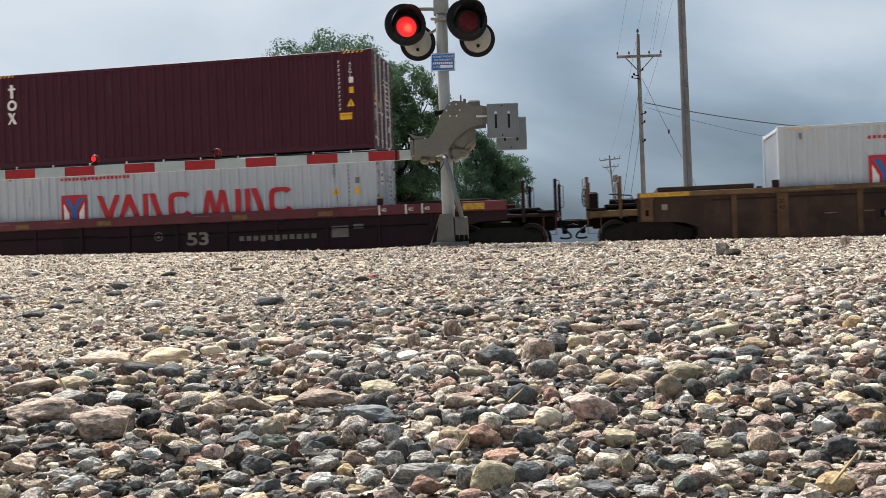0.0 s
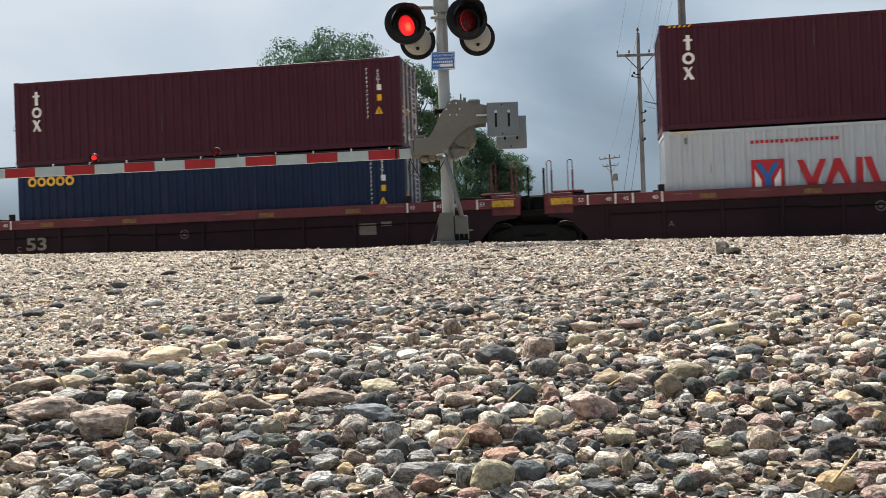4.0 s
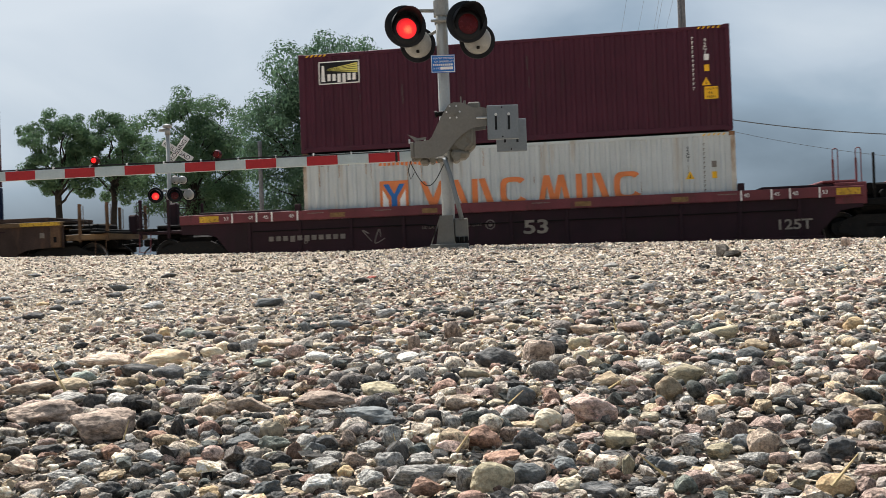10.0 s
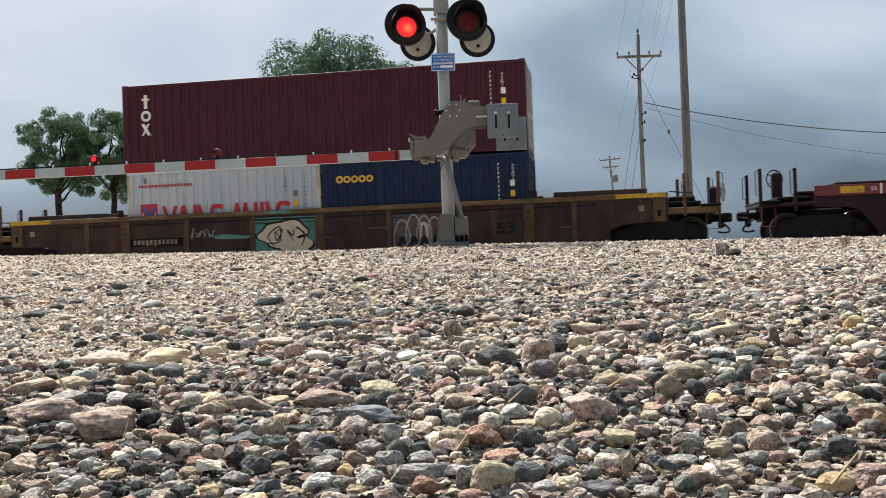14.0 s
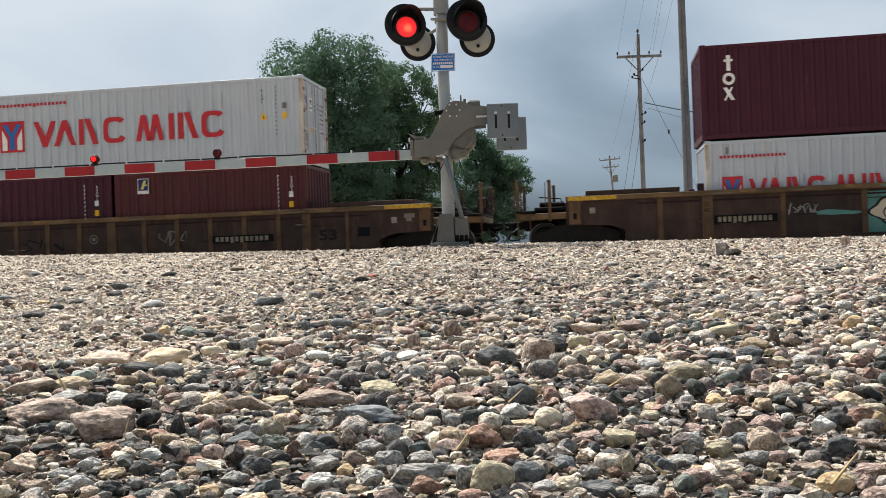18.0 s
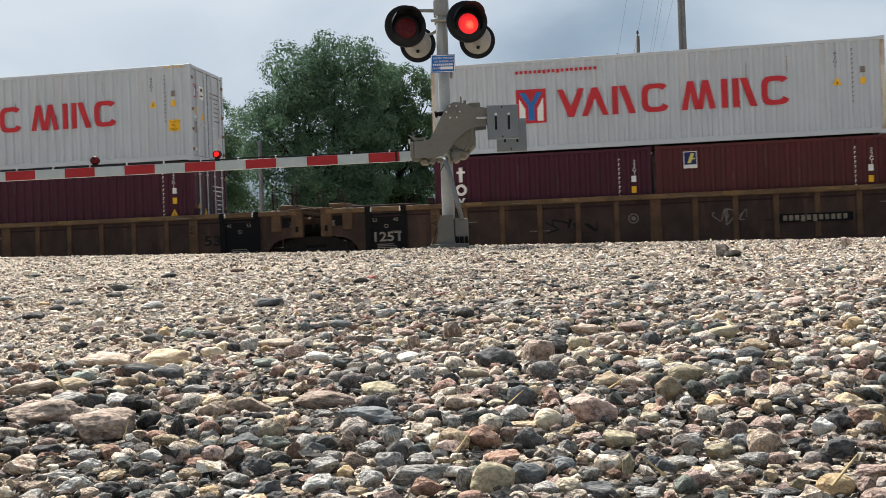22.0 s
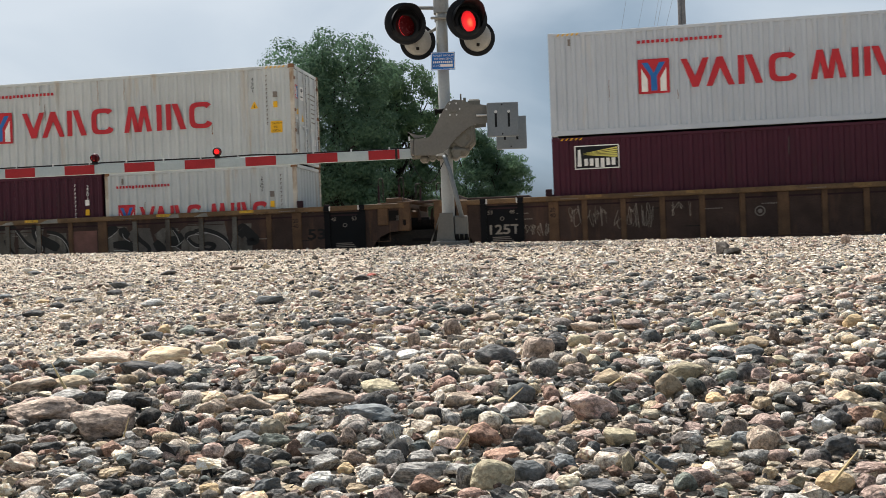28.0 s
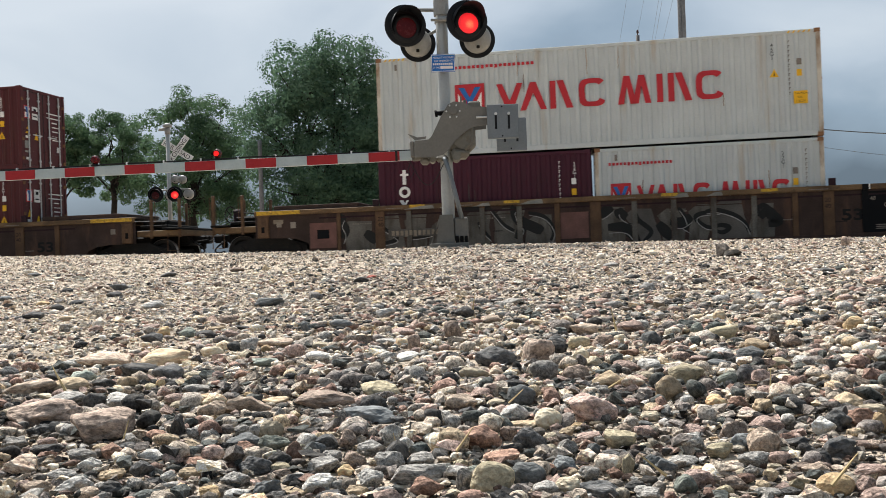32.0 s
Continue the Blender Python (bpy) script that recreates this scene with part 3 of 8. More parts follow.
def tree(x, y, base, height, wide, trunk_r, low, leaves, size, material, seed, label, lobes=9, clumps=200, fork=0.35):
    """A trunk that forks into limbs; leaf clumps fill an uneven crown of several lobes, with gaps between."""
    rng = random.Random(seed)
    t = thing("tree", label, "tree", pose(x, y, base))
    g = Geo()
    pts = limb(g, (0, 0, -0.3), (rng.uniform(-.4, .4), rng.uniform(-.3, .3), height * fork), trunk_r, trunk_r * 0.72, rng, 5, 0.03)
    part("trunk", g, M_BARK, t, "grey furrowed trunk", smooth=True)
    top = pts[-1]
    centres, radii = [], []
    mid = (height + low) / 2
    for i in range(lobes):
        w = 2 * math.pi * (i * 0.382 + rng.uniform(-0.08, 0.08))
        k = (i + 0.5) / lobes
        hh = low + (height - low) * (0.16 + 0.70 * k)
        env = math.sin(math.pi * (0.22 + 0.66 * k)) ** 0.8
        rr = wide * (0.62 * env) * rng.uniform(0.75, 1.08) * (1.0 if i < lobes - 1 else 0.2)
        c = Vector((rr * math.cos(w), rr * math.sin(w) * 0.8, hh))
        lr = wide * rng.uniform(0.36, 0.50)
        g = Geo()
        lp = limb(g, pts[-2].lerp(top, rng.uniform(0, 1)), c, trunk_r * 0.34, trunk_r * 0.09, rng, 5, 0.07)
        for j in range(clumps // lobes):
            d = Vector((rng.gauss(0, 1), rng.gauss(0, 1), rng.gauss(0, 1))).normalized() * lr * rng.uniform(0.3, 1.0) ** 0.6
            d.z *= 0.85
            p = c + d
            p.z = min(height - 0.15, max(low * rng.uniform(0.9, 1.15), p.z))
            centres.append(p[:])
            radii.append(wide * rng.uniform(0.09, 0.21))
            if j % 5 == 0:
                limb(g, lp[4], p, trunk_r * 0.10, 0.012, rng, 2, 0.08)
        part("limb", g, M_BARK, t, smooth=True)
    part("crown", leaves_mesh("crown", centres, radii, leaves, size, material, seed), material, t)
    return t


TREES = [(-5.8, 50, -0.5, 12.9, 4.7, 0.40, 0.5, 78000, 0.125, M_LEAFDARK, 3, "tall dense dark green cottonwood tree behind the railway", 24, 460, 0.3),
         (-2.0, 54, -0.5, 12.6, 3.3, 0.34, 0.4, 56000, 0.12, M_LEAF, 8, "leafy green cottonwood tree beside a taller one", 17, 330, 0.3),
         (2.6, 60, -0.5, 8.4, 3.6, 0.25, 0.6, 50000, 0.12, M_LEAFDARK, 12, "low rounded green tree at the end of the row", 15, 300, 0.25),
         (-23.9, 60, -0.5, 10.6, 2.8, 0.26, 4.8, 21000, 0.12, M_LEAF, 21, "open-crowned green cottonwood with a bare trunk", 13, 120, 0.56),
         (-20.9, 61, -0.5, 10.7, 3.1, 0.24, 4.5, 21000, 0.12, M_LEAF, 25, "open-crowned green cottonwood with a leaning trunk", 13, 120, 0.56),
         (-14.8, 58, -0.5, 11.3, 4.4, 0.34, 2.0, 44000, 0.12, M_LEAF, 31, "broad green cottonwood with gaps in its crown", 16, 190, 0.42),
         (-32.0, 62, -0.5, 8.5, 3.2, 0.28, 3.2, 22000, 0.12, M_LEAF, 37, "green tree standing apart from the others", 9, 120, 0.4),
         (-8.7, 53, -0.5, 3.6, 2.5, 0.10, 0.15, 13000, 0.12, M_LEAFDARK, 44, "low dark green bush at the foot of taller trees", 9, 110, 0.2)]
for row in TREES:
    tree(*row)


# ---------------------------------------------------------------- poles and lines
def crossarm(t, z, half, y=-0.18, braces=True):
    arm = part("crossarm", Geo().box(-half, half, y - 0.06, y + 0.06, z - 0.07, z + 0.07, 0.015), M_WOODPOLE, t, "weathered wooden crossarm")
    if braces:
        for k in (-1, 1):
            part("brace", Geo().cyl((k * half * 0.62, y - 0.03, z - 0.06), (k * 0.1, y + 0.02, z - 0.75), 0.03, 6), M_WOODPOLE, t)
    for k in (-0.97, -0.45, 0.45, 0.97):
        ins = Geo().cyl((k * half, y, z + 0.07), (k * half, y, z + 0.14), 0.018, 6).lathe([(0.0, 0.30), (0.035, 0.28), (0.04, 0.22), (0.06, 0.17), (0.05, 0.14), (0.0, 0.13)], 10, "z", (k * half, y, z))
        part("insulator", ins, M_INSUL, arm, "brown porcelain insulator")


def pole(x, y, base, height, r0, r1, label):
    t = thing("utility_pole", label, "utility pole", pose(x, y, base), group="utility poles")
    prof = [(r0 + (r1 - r0) * i / 10, height * i / 10) for i in range(11)]
    g = Geo().lathe(prof + [(0, height + 0.01)], 16, "z")
    part("shaft", g, M_WOODPOLE, t, smooth=True)
    return t


near_pole = pole(8.83, 34.0, -0.45, 13.0, 0.175, 0.118, "tall bare grey weathered wooden utility pole")
part("step_bolt", Geo().cyl((0.05, -0.15, 6.2), (0.05, -0.30, 6.2), 0.012, 6), M_GREASE, near_pole)
part("ground_wire", Geo().tube([(-0.06, -0.19, 0.2), (-0.05, -0.16, 6.0), (-0.04, -0.13, 12.5)], 0.008, 5), M_WIRE, near_pole)
mid_pole = pole(11.06, 52.0, -0.5, 12.2, 0.145, 0.10, "weathered wooden utility pole with a braced crossarm")
crossarm(mid_pole, 10.97, 1.22)
part("pin", Geo().cyl((0, 0, 12.2), (0, 0, 12.36), 0.02, 6).lathe([(0, 0.22), (0.05, 0.18), (0.07, 0.06), (0.05, 0.0), (0, 0)], 10, "z", (0, 0, 12.3)), M_INSUL, mid_pole, "pole-top insulator")
for z, dx in ((9.9, -0.32), (9.75, -0.42), (10.15, 0.15), (7.8, 0.22), (7.3, 0.15), (6.3, 0.14)):
    part("bracket", Geo().cyl((0, -0.12, z), (dx, -0.22, z + 0.05), 0.025, 6).lathe([(0, 0.10), (0.05, 0.07), (0.06, -0.03), (0, -0.05)], 8, "z", (dx, -0.22, z + 0.08)), M_GREASE, mid_pole)
far_pole = pole(21.3, 115, -0.6, 11.8, 0.14, 0.11, "distant leaning wooden utility pole with two crossarms")
far_pole.matrix_basis = pose(21.3, 115, -0.6, 0, -4, 0)
crossarm(far_pole, 11.3, 1.25, braces=False)
crossarm(far_pole, 10.4, 0.95)
part("transformer", Geo().lathe([(0, 0), (0.28, 0.02), (0.30, 0.1), (0.30, 0.8), (0.24, 0.9), (0, 0.92)], 12, "z", (0.45, -0.1, 8.5)), M_GALV, far_pole, "grey pole-top transformer")
pole(-9.05, 48.0, -0.5, 6.7, 0.13, 0.10, "short grey pole standing in front of trees")


def wire(name, a, b, sag, r, label, material=M_WIRE, twist=False):
    pts = []
    n = 26
    for i in range(n + 1):
        k = i / n
        p = Vector(a).lerp(Vector(b), k)
        p.z -= sag * 4 * k * (1 - k)
        pts.append(p)
    g = Geo().tube(pts, r, 5)
    if twist:
        for i in range(3 * n):
            k = (i + 0.5) / (3 * n)
            p = Vector(a).lerp(Vector(b), k)
            p.z -= sag * 4 * k * (1 - k)
            g.lathe([(0, -0.03), (r * 1.8, -0.01), (r * 1.8, 0.01), (0, 0.03)], 5, "z", p[:])
    return tagged(part(name, g, material), label, "wire")


# conductors from the crossarm overhead towards the viewer, and on to the far pole
for x0, z0, x1, z1 in ((9.90, 10.70, 3.22, 11.2), (11.06, 11.95, 3.92, 12.74), (11.66, 10.70, 3.48, 11.15), (11.82, 10.70, 3.60, 11.15), (12.22, 10.70, 4.25, 11.15)):
    wire("power_line", (x0, 51.82, z0), (x1, 6.9, z1), 0.05, 0.0055, "thin grey overhead power line")
    if x0 in (11.06, 12.22):
        wire("power_line", (x0, 51.82, z0), (20.5 + (x0 - 11.06), 114.8, 11.0 if z0 < 11 else 11.4), 0.9, 0.009, "thin grey overhead power line")
wire("service_cable", (11.26, 51.8, 7.93), (34.0, 42.0, 4.85), 1.15, 0.026, "sagging black overhead service cable")
wire("twisted_cable", (11.38, 51.8, 7.65), (34.0, 42.0, 3.3), 1.35, 0.009, "sagging twisted overhead cable", twist=True)
guy = wire("guy_wire", (11.16, 51.8, 9.26), (14.9, 52.7, 1.7), 0.0, 0.012, "taut guy wire with a dark strain insulator")
for k in (0.55, 0.9):
    p = Vector((11.16, 51.8, 9.26)).lerp(Vector((14.9, 52.7, 1.7)), k * 0.7)
    part("strain_insulator", Geo().lathe([(0, -0.14), (0.05, -0.1), (0.06, 0.1), (0, 0.14)], 8, "z", p[:]), M_INSUL, guy)
for dx in (-1.35, -1.0):
    wire("guy_wire", (11.09, 51.9, 9.2 if dx < -1.2 else 7.0), (11.09 + dx * 1.15, 52.2, 0.4), 0.0, 0.012, "taut guy wire staying a pole")


# ---------------------------------------------------------------- crossing signals
def flasher(parent, x, y, z, r_back, r_lens, name="flasher_light", tilt=0.0, turn=0.0):
    """A round signal lamp that faces -y: backing disc, hood, lens ring and, behind the lens, a drum with one glowing face that turns."""
    lamp = part(name, Geo().lathe([(r_lens * 1.05, -0.030), (r_back, -0.022), (r_back + 0.004, 0.0), (r_back, 0.012), (r_lens * 0.9, 0.02), (0, 0.02)], 40), M_HOOD, parent, "round black signal lamp with a hood", at=pose(x, y, z, tilt, 0, turn))
    part("lens_ring", Geo().lathe([(r_lens * 0.80, -0.070), (r_lens * 0.84, -0.078), (r_lens * 1.16, -0.03)], 36), M_HOOD, lamp, smooth=True, at=pose(0, 0, -0.042))
    hood, n = Geo(), 26
    for rr in (1.20, 1.16):
        vs, fs = [], []
        for i in range(n + 1):
            w = radians(-35 + 250 * i / n)
            L = r_lens * (1.55 * max(0.0, math.sin(w)) ** 0.6 + 0.40)
            c, s = math.cos(w), math.sin(w)
            vs += [(r_lens * rr * c, -0.02, r_lens * rr * s), (r_lens * rr * c, -0.02 - L, r_lens * rr * s - L * 0.06)]
            if i:
                fs.append((2 * i - 2, 2 * i - 1, 2 * i + 1, 2 * i))
        hood.add(vs, fs)
    part("hood", hood, M_HOOD, lamp, smooth=True)
    part("body", Geo().lathe([(0, 0.20), (r_lens * 0.55, 0.19), (r_lens * 0.95, 0.14), (r_lens, 0.02)], 24), M_LAMPBACK, lamp, smooth=True)
    return lamp


def lamp_drum(parent, x, y, z, r, glow=M_LIT):
    """The turning lamp insert, added to stand in for a bulb going on and off: one face glows red, the other is dark."""
    drum = part("lamp_insert", Geo().lathe([(r, -0.012), (r, 0.012)], 28), M_HOOD, parent, at=pose(x, y, z))
    part("lit_face", Geo().lathe([(r * 0.98, -0.014), (r * 0.6, -0.020), (r * 0.2, -0.022), (0, -0.022)], 28), glow, drum, "glowing red lens", smooth=True)
    part("dark_face", Geo().lathe([(r * 0.98, 0.014), (r * 0.6, 0.020), (0, 0.022)], 28), M_LENSOFF, drum, "unlit dark red lens", smooth=True)
    return drum


DRUMS_A, DRUMS_B = [], []       # lit in turn


def rear_lamp(parent, x, y, z, r_back, r):
    """The lamp for the other direction, seen from behind: grey round body on a black disc."""
    r *= 0.97
    lamp = part("rear_light", Geo().lathe([(0, 0.0), (r_back, 0.0), (r_back, 0.02), (r * 1.05, 0.03)], 36), M_HOOD, parent, "backs of a signal lamp on a black disc", at=pose(x, y, z, 0, 0, 0))
    part("body", Geo().lathe([(0, -0.17), (r * 0.5, -0.165), (r * 0.85, -0.14), (r, -0.08), (r, 0.0)], 28), M_LAMPBACK, lamp, "grey domed lamp housing", smooth=True)
    part("clamp", Geo().box(-0.02, 0.02, -0.19, -0.15, -r * 0.8, -r * 0.6, 0.005), M_GREASE, lamp)
    return lamp


BX, BY, BZ = 0.088, 12.4, 0.260
gate = thing("crossing_signal", "grey crossing signal mast with flashing lights and a lowered gate mechanism", "railroad signal", pose(BX, BY, BZ))
part("mast", Geo().lathe([(0.083, 0.0), (0.083, 1.45), (0.076, 1.5), (0.076, 4.6), (0, 4.62)], 24, "z"), M_MAST, gate, "weathered aluminium mast", smooth=True)
part("base_plate", Geo().box(-0.25, 0.25, -0.22, 0.22, -0.03, 0.035, 0.01), M_GALV, gate)
part("pedestal", Geo().prism([(-0.17, 0.03), (0.07, 0.03), (0.055, 0.40), (-0.115, 0.40)], -0.16, 0.16), M_GALV, gate, "grey steel pedestal")
part("junction_box", Geo().box(0.065, 0.25, -0.14, 0.14, 0.06, 0.36, 0.015), M_GALV, gate, "grey junction box at the mast's foot")
for x in (0.10, 0.16, 0.22):
    part("bolt", Geo().cyl((x, -0.15, 0.035), (x, -0.15, 0.12), 0.022, 6), M_GREASE, gate)
part("gusset", Geo().prism([(-0.245, 0.035), (-0.225, 0.035), (-0.125, 0.36), (-0.125, 0.30)], -0.20, -0.18), M_GALV, gate)
part("conduit", Geo().tube([(-0.03, -0.13, 1.14), (0.03, -0.16, 0.95), (0.10, -0.16, 0.65), (0.17, -0.15, 0.34)], 0.030, 10), M_PLATE, gate, "black flexible conduit", smooth=True)
# gate arm support: a bent cheek plate on either side of the mast
CHEEK = [(-0.410, 1.148), (-0.155, 1.138), (-0.046, 1.170), (0.029, 1.221), (0.107, 1.328), (0.198, 1.412), (0.297, 1.482), (0.408, 1.522), (0.541, 1.532), (0.549, 1.752),
         (0.454, 1.771), (0.372, 1.760), (0.322, 1.792), (0.227, 1.833), (0.117, 1.844), (0.042, 1.810), (-0.013, 1.724), (-0.068, 1.630), (-0.179, 1.414), (-0.217, 1.372), (-0.306, 1.361), (-0.402, 1.361)]
for y0, y1 in ((-0.215, -0.195), (0.195, 0.215)):
    part("arm_support", Geo().prism(CHEEK, y0, y1), M_GALV, gate, "bent grey steel arm support")
part("stub", Geo().box(-0.41, -0.22, -0.195, 0.195, 1.157, 1.347, 0.01), M_GALV, gate)
part("stub_prong", Geo().prism([(-0.49, 1.457), (-0.40, 1.372), (-0.26, 1.387), (-0.25, 1.417), (-0.36, 1.407), (-0.46, 1.447)], -0.16, -0.14).box(-0.46, -0.41, -0.19, 0.19, 1.157, 1.357, 0.01), M_GALV, gate, "thin bent bracket on the stub")
housing = part("mechanism_housing", Geo().box(0.03, 0.385, -0.18, 0.18, 1.217, 1.757, 0.07), M_CASTING, gate, "cast gate mechanism housing")
part("lobe", Geo().cyl((0.24, -0.186, 1.377), (0.24, 0.186, 1.377), 0.145, 24).cyl((0.24, -0.192, 1.377), (0.24, -0.186, 1.377), 0.105, 20), M_CASTING, housing, "round cast bearing lobe")
part("rib", Geo().tube([(0.31, -0.185, 1.617), (0.35, -0.185, 1.477), (0.335, -0.185, 1.317), (0.24, -0.185, 1.227)], 0.022, 8), M_CASTING, housing, smooth=True)
part("skirt", Geo().box(0.06, 0.30, -0.19, 0.19, 1.127, 1.257, 0.05).cyl((0.13, -0.20, 1.147), (0.13, 0.19, 1.147), 0.055, 14), M_CASTING, housing)
part("gland", Geo().cyl((-0.11, -0.12, 1.712), (0.0, -0.12, 1.722), 0.030, 10).cyl((-0.13, -0.12, 1.707), (-0.10, -0.12, 1.712), 0.045, 10), M_GREASE, gate, "black cable gland")
part("top_fitting", Geo().box(0.30, 0.46, -0.12, 0.10, 1.757, 1.857, 0.02).cyl((0.26, -0.1, 1.797), (0.26, -0.1, 1.877), 0.018, 8).box(0.20, 0.22, -0.20, -0.18, 1.817, 1.917, 0.004), M_CASTING, gate)
hub = part("hub", Geo().cyl((0.105, -0.245, 1.719), (0.105, -0.215, 1.719), 0.045, 18).cyl((0.105, -0.26, 1.719), (0.105, -0.24, 1.719), 0.022, 12), M_GALV, gate)
for i in range(6):
    w = radians(60 * i)
    part("bolt", Geo().cyl((0.105 + 0.085 * math.cos(w), -0.232, 1.719 + 0.085 * math.sin(w)), (0.105 + 0.085 * math.cos(w), -0.214, 1.719 + 0.085 * math.sin(w)), 0.012, 6), M_LOCK, hub)
for x0, y, z0 in ((0.535, -0.25, 1.342), (0.675, 0.24, 1.232)):
    w = part("counterweight", Geo().box(x0, x0 + 0.40, y - 0.03, y + 0.03, z0, z0 + 0.435, 0.008), M_PLATE, gate, "blue-grey steel counterweight plate")
    for k in (0.11, 0.275):
        part("slot", Geo().prism([(x0 + k - 0.014, z0 + 0.12), (x0 + k + 0.014, z0 + 0.12), (x0 + k + 0.014, z0 + 0.32), (x0 + k - 0.014, z0 + 0.32)], y - 0.034, y - 0.028), M_HOOD, w)
        part("bolt", Geo().cyl((x0 + k, y - 0.05, z0 + 0.315), (x0 + k, y - 0.03, z0 + 0.315), 0.020, 6), M_LOCK, w)
    for zz in (0.03, 0.405):
        part("bolt", Geo().cyl((x0 + 0.19, y - 0.042, z0 + zz), (x0 + 0.19, y - 0.03, z0 + zz), 0.010, 6), M_GREASE, w)
part("counterweight_rod", Geo().cyl((0.40, -0.23, 1.627), (0.54, -0.23, 1.627), 0.014, 8), M_LOCK, gate)
for x in (-0.47, -0.27):
    part("bolt", Geo().cyl((x, -0.12, 1.345), (x, -0.12, 1.40), 0.012, 6), M_LOCK, gate)
part("hinge_bracket", Geo().box(-0.42, -0.26, -0.10, 0.10, 1.13, 1.19, 0.02).box(-0.34, -0.22, -0.14, 0.14, 1.07, 1.15, 0.03).box(-0.14, 0.02, -0.14, 0.14, 1.10, 1.17, 0.03).cyl((-0.18, -0.16, 1.12), (-0.18, 0.1, 1.12), 0.04, 10), M_CASTING, gate, "cast hinge bracket")
cab = []
for i in range(15):
    k = i / 14
    cab.append((-0.46 + 0.42 * k, -0.14, 1.08 - 0.28 * math.sin(math.pi * k) - 0.02 * k))
part("loose_cable", Geo().tube(cab, 0.006, 5).tube([(-0.46, -0.12, 1.12), (-0.50, -0.12, 1.0), (-0.47, -0.12, 0.88), (-0.42, -0.12, 0.97)], 0.006, 5), M_RUBBER, gate, "thin black loose cables")
part("cable_clamp", Geo().cyl((-0.08, -0.10, 1.70), (0.0, -0.10, 1.72), 0.02, 8), M_GREASE, gate)
# lamp brackets on the mast
part("lamp_arm", Geo().tube([(-0.40, -0.02, 3.075), (-0.34, 0.0, 3.09), (0.10, 0.0, 3.07)], 0.024, 8).tube([(-0.08, 0.05, 2.82), (0.0, 0.03, 2.86)], 0.022, 8).tube([(-0.26, 0.14, 2.75), (-0.05, 0.08, 2.84)], 0.022, 8), M_LAMPBACK, gate, "grey tubular lamp bracket", smooth=True)
part("mast_clamp", Geo().cyl((0.0, 0, 3.00), (0.0, 0, 3.20), 0.10, 18).cyl((0.0, 0, 2.90), (0.0, 0, 2.95), 0.092, 18).box(-0.14, 0.13, -0.12, -0.08, 2.91, 2.94, 0.008), M_LAMPBACK, gate)
for x, z, grp in ((-0.467, 2.844, "A"), (0.325, 2.875, "B")):
    L = flasher(gate, x, -0.18, z, 0.268, 0.165, turn=13)
    (DRUMS_A if grp == "A" else DRUMS_B).append(lamp_drum(L, 0, -0.045, -0.042, 0.138))
for x, z in ((-0.32, 2.668), (0.462, 2.69)):
    rear_lamp(gate, x, 0.10, z, 0.235, 0.185)
sign = part("notice", Geo().box(-0.155, 0.155, -0.125, -0.118, 2.245, 2.475, 0.002), M_SIGNBLUE, gate, "small blue emergency notice with white lettering")
part("border", Geo().box(-0.150, 0.150, -0.1275, -0.1262, 2.462, 2.469).box(-0.150, 0.150, -0.1275, -0.1262, 2.251, 2.258).box(-0.150, -0.143, -0.1275, -0.1262, 2.258, 2.462).box(0.143, 0.150, -0.1275, -0.1262, 2.258, 2.462), M_PLAINWHITE, sign)
letters("lettering", "REPORT PROBLEM", -0.130, -0.1275, 2.418, 0.025, M_PLAINWHITE, sign)
letters("lettering", "OR EMERGENCY", -0.113, -0.1275, 2.376, 0.025, M_PLAINWHITE, sign)
letters("lettering", "X-ING", -0.130, -0.1275, 2.290, 0.025, M_PLAINWHITE, sign)
bars = Geo()
for i in range(10):
    bars.box(-0.13 + i * 0.026, -0.112 + i * 0.026, -0.1275, -0.1262, 2.333, 2.359)
part("lettering_line", bars, M_PLAINWHITE, sign)
part("number_field", Geo().box(-0.035, 0.125, -0.1275, -0.1262, 2.284, 2.320), M_PLAINWHITE, sign)

# the lowered arm, striped red and white
A0, A1 = Vector((-0.36, 12.38, 1.452)), Vector((-6.95, 12.78, 1.402))
arm_turn = math.degrees(math.atan2(A1.y - A0.y, A1.x - A0.x)) - 180
arm_rise = math.degrees(math.atan2(A1.z - A0.z, (A1 - A0).length))
arm = thing("gate_arm", "lowered gate arm with red and white reflective stripes", "gate arm", pose(*A0, 0, arm_rise, arm_turn))
part("spar", Geo().box(-7.6, 0.02, -0.018, 0.030, -0.064, 0.064, 0.006), M_ARMWHITE, arm, "white tapered fibreglass spar")
x = -0.16
for i in range(18):
    if i % 2 == 0:
        h = 0.060
        part("red_stripe", Geo().prism([(x - 0.405, -h), (x, -h), (x, h), (x - 0.405, h)], -0.0235, -0.0185), M_ARMRED, arm, "red reflective stripe")
    x -= 0.4065
part("end_fitting", Geo().box(0.0, 0.10, -0.03, 0.04, -0.075, 0.075, 0.012).cyl((0.04, -0.04, 0.03), (0.04, -0.02, 0.03), 0.018, 8), M_GALV, arm)
part("strap", Geo().box(-0.215, -0.185, -0.028, -0.0245, -0.066, 0.066), M_RUBBER, arm)
part("wiring", Geo().tube([(-7.6, 0.0, 0.075), (-4.25, 0, 0.078), (-4.12, 0, 0.085), (-2.57, 0, 0.078), (-2.1, -0.02, 0.085), (-1.6, -0.01, 0.072), (0.0, 0, 0.070)], 0.010, 5), M_RUBBER, arm, "black cable along the arm")
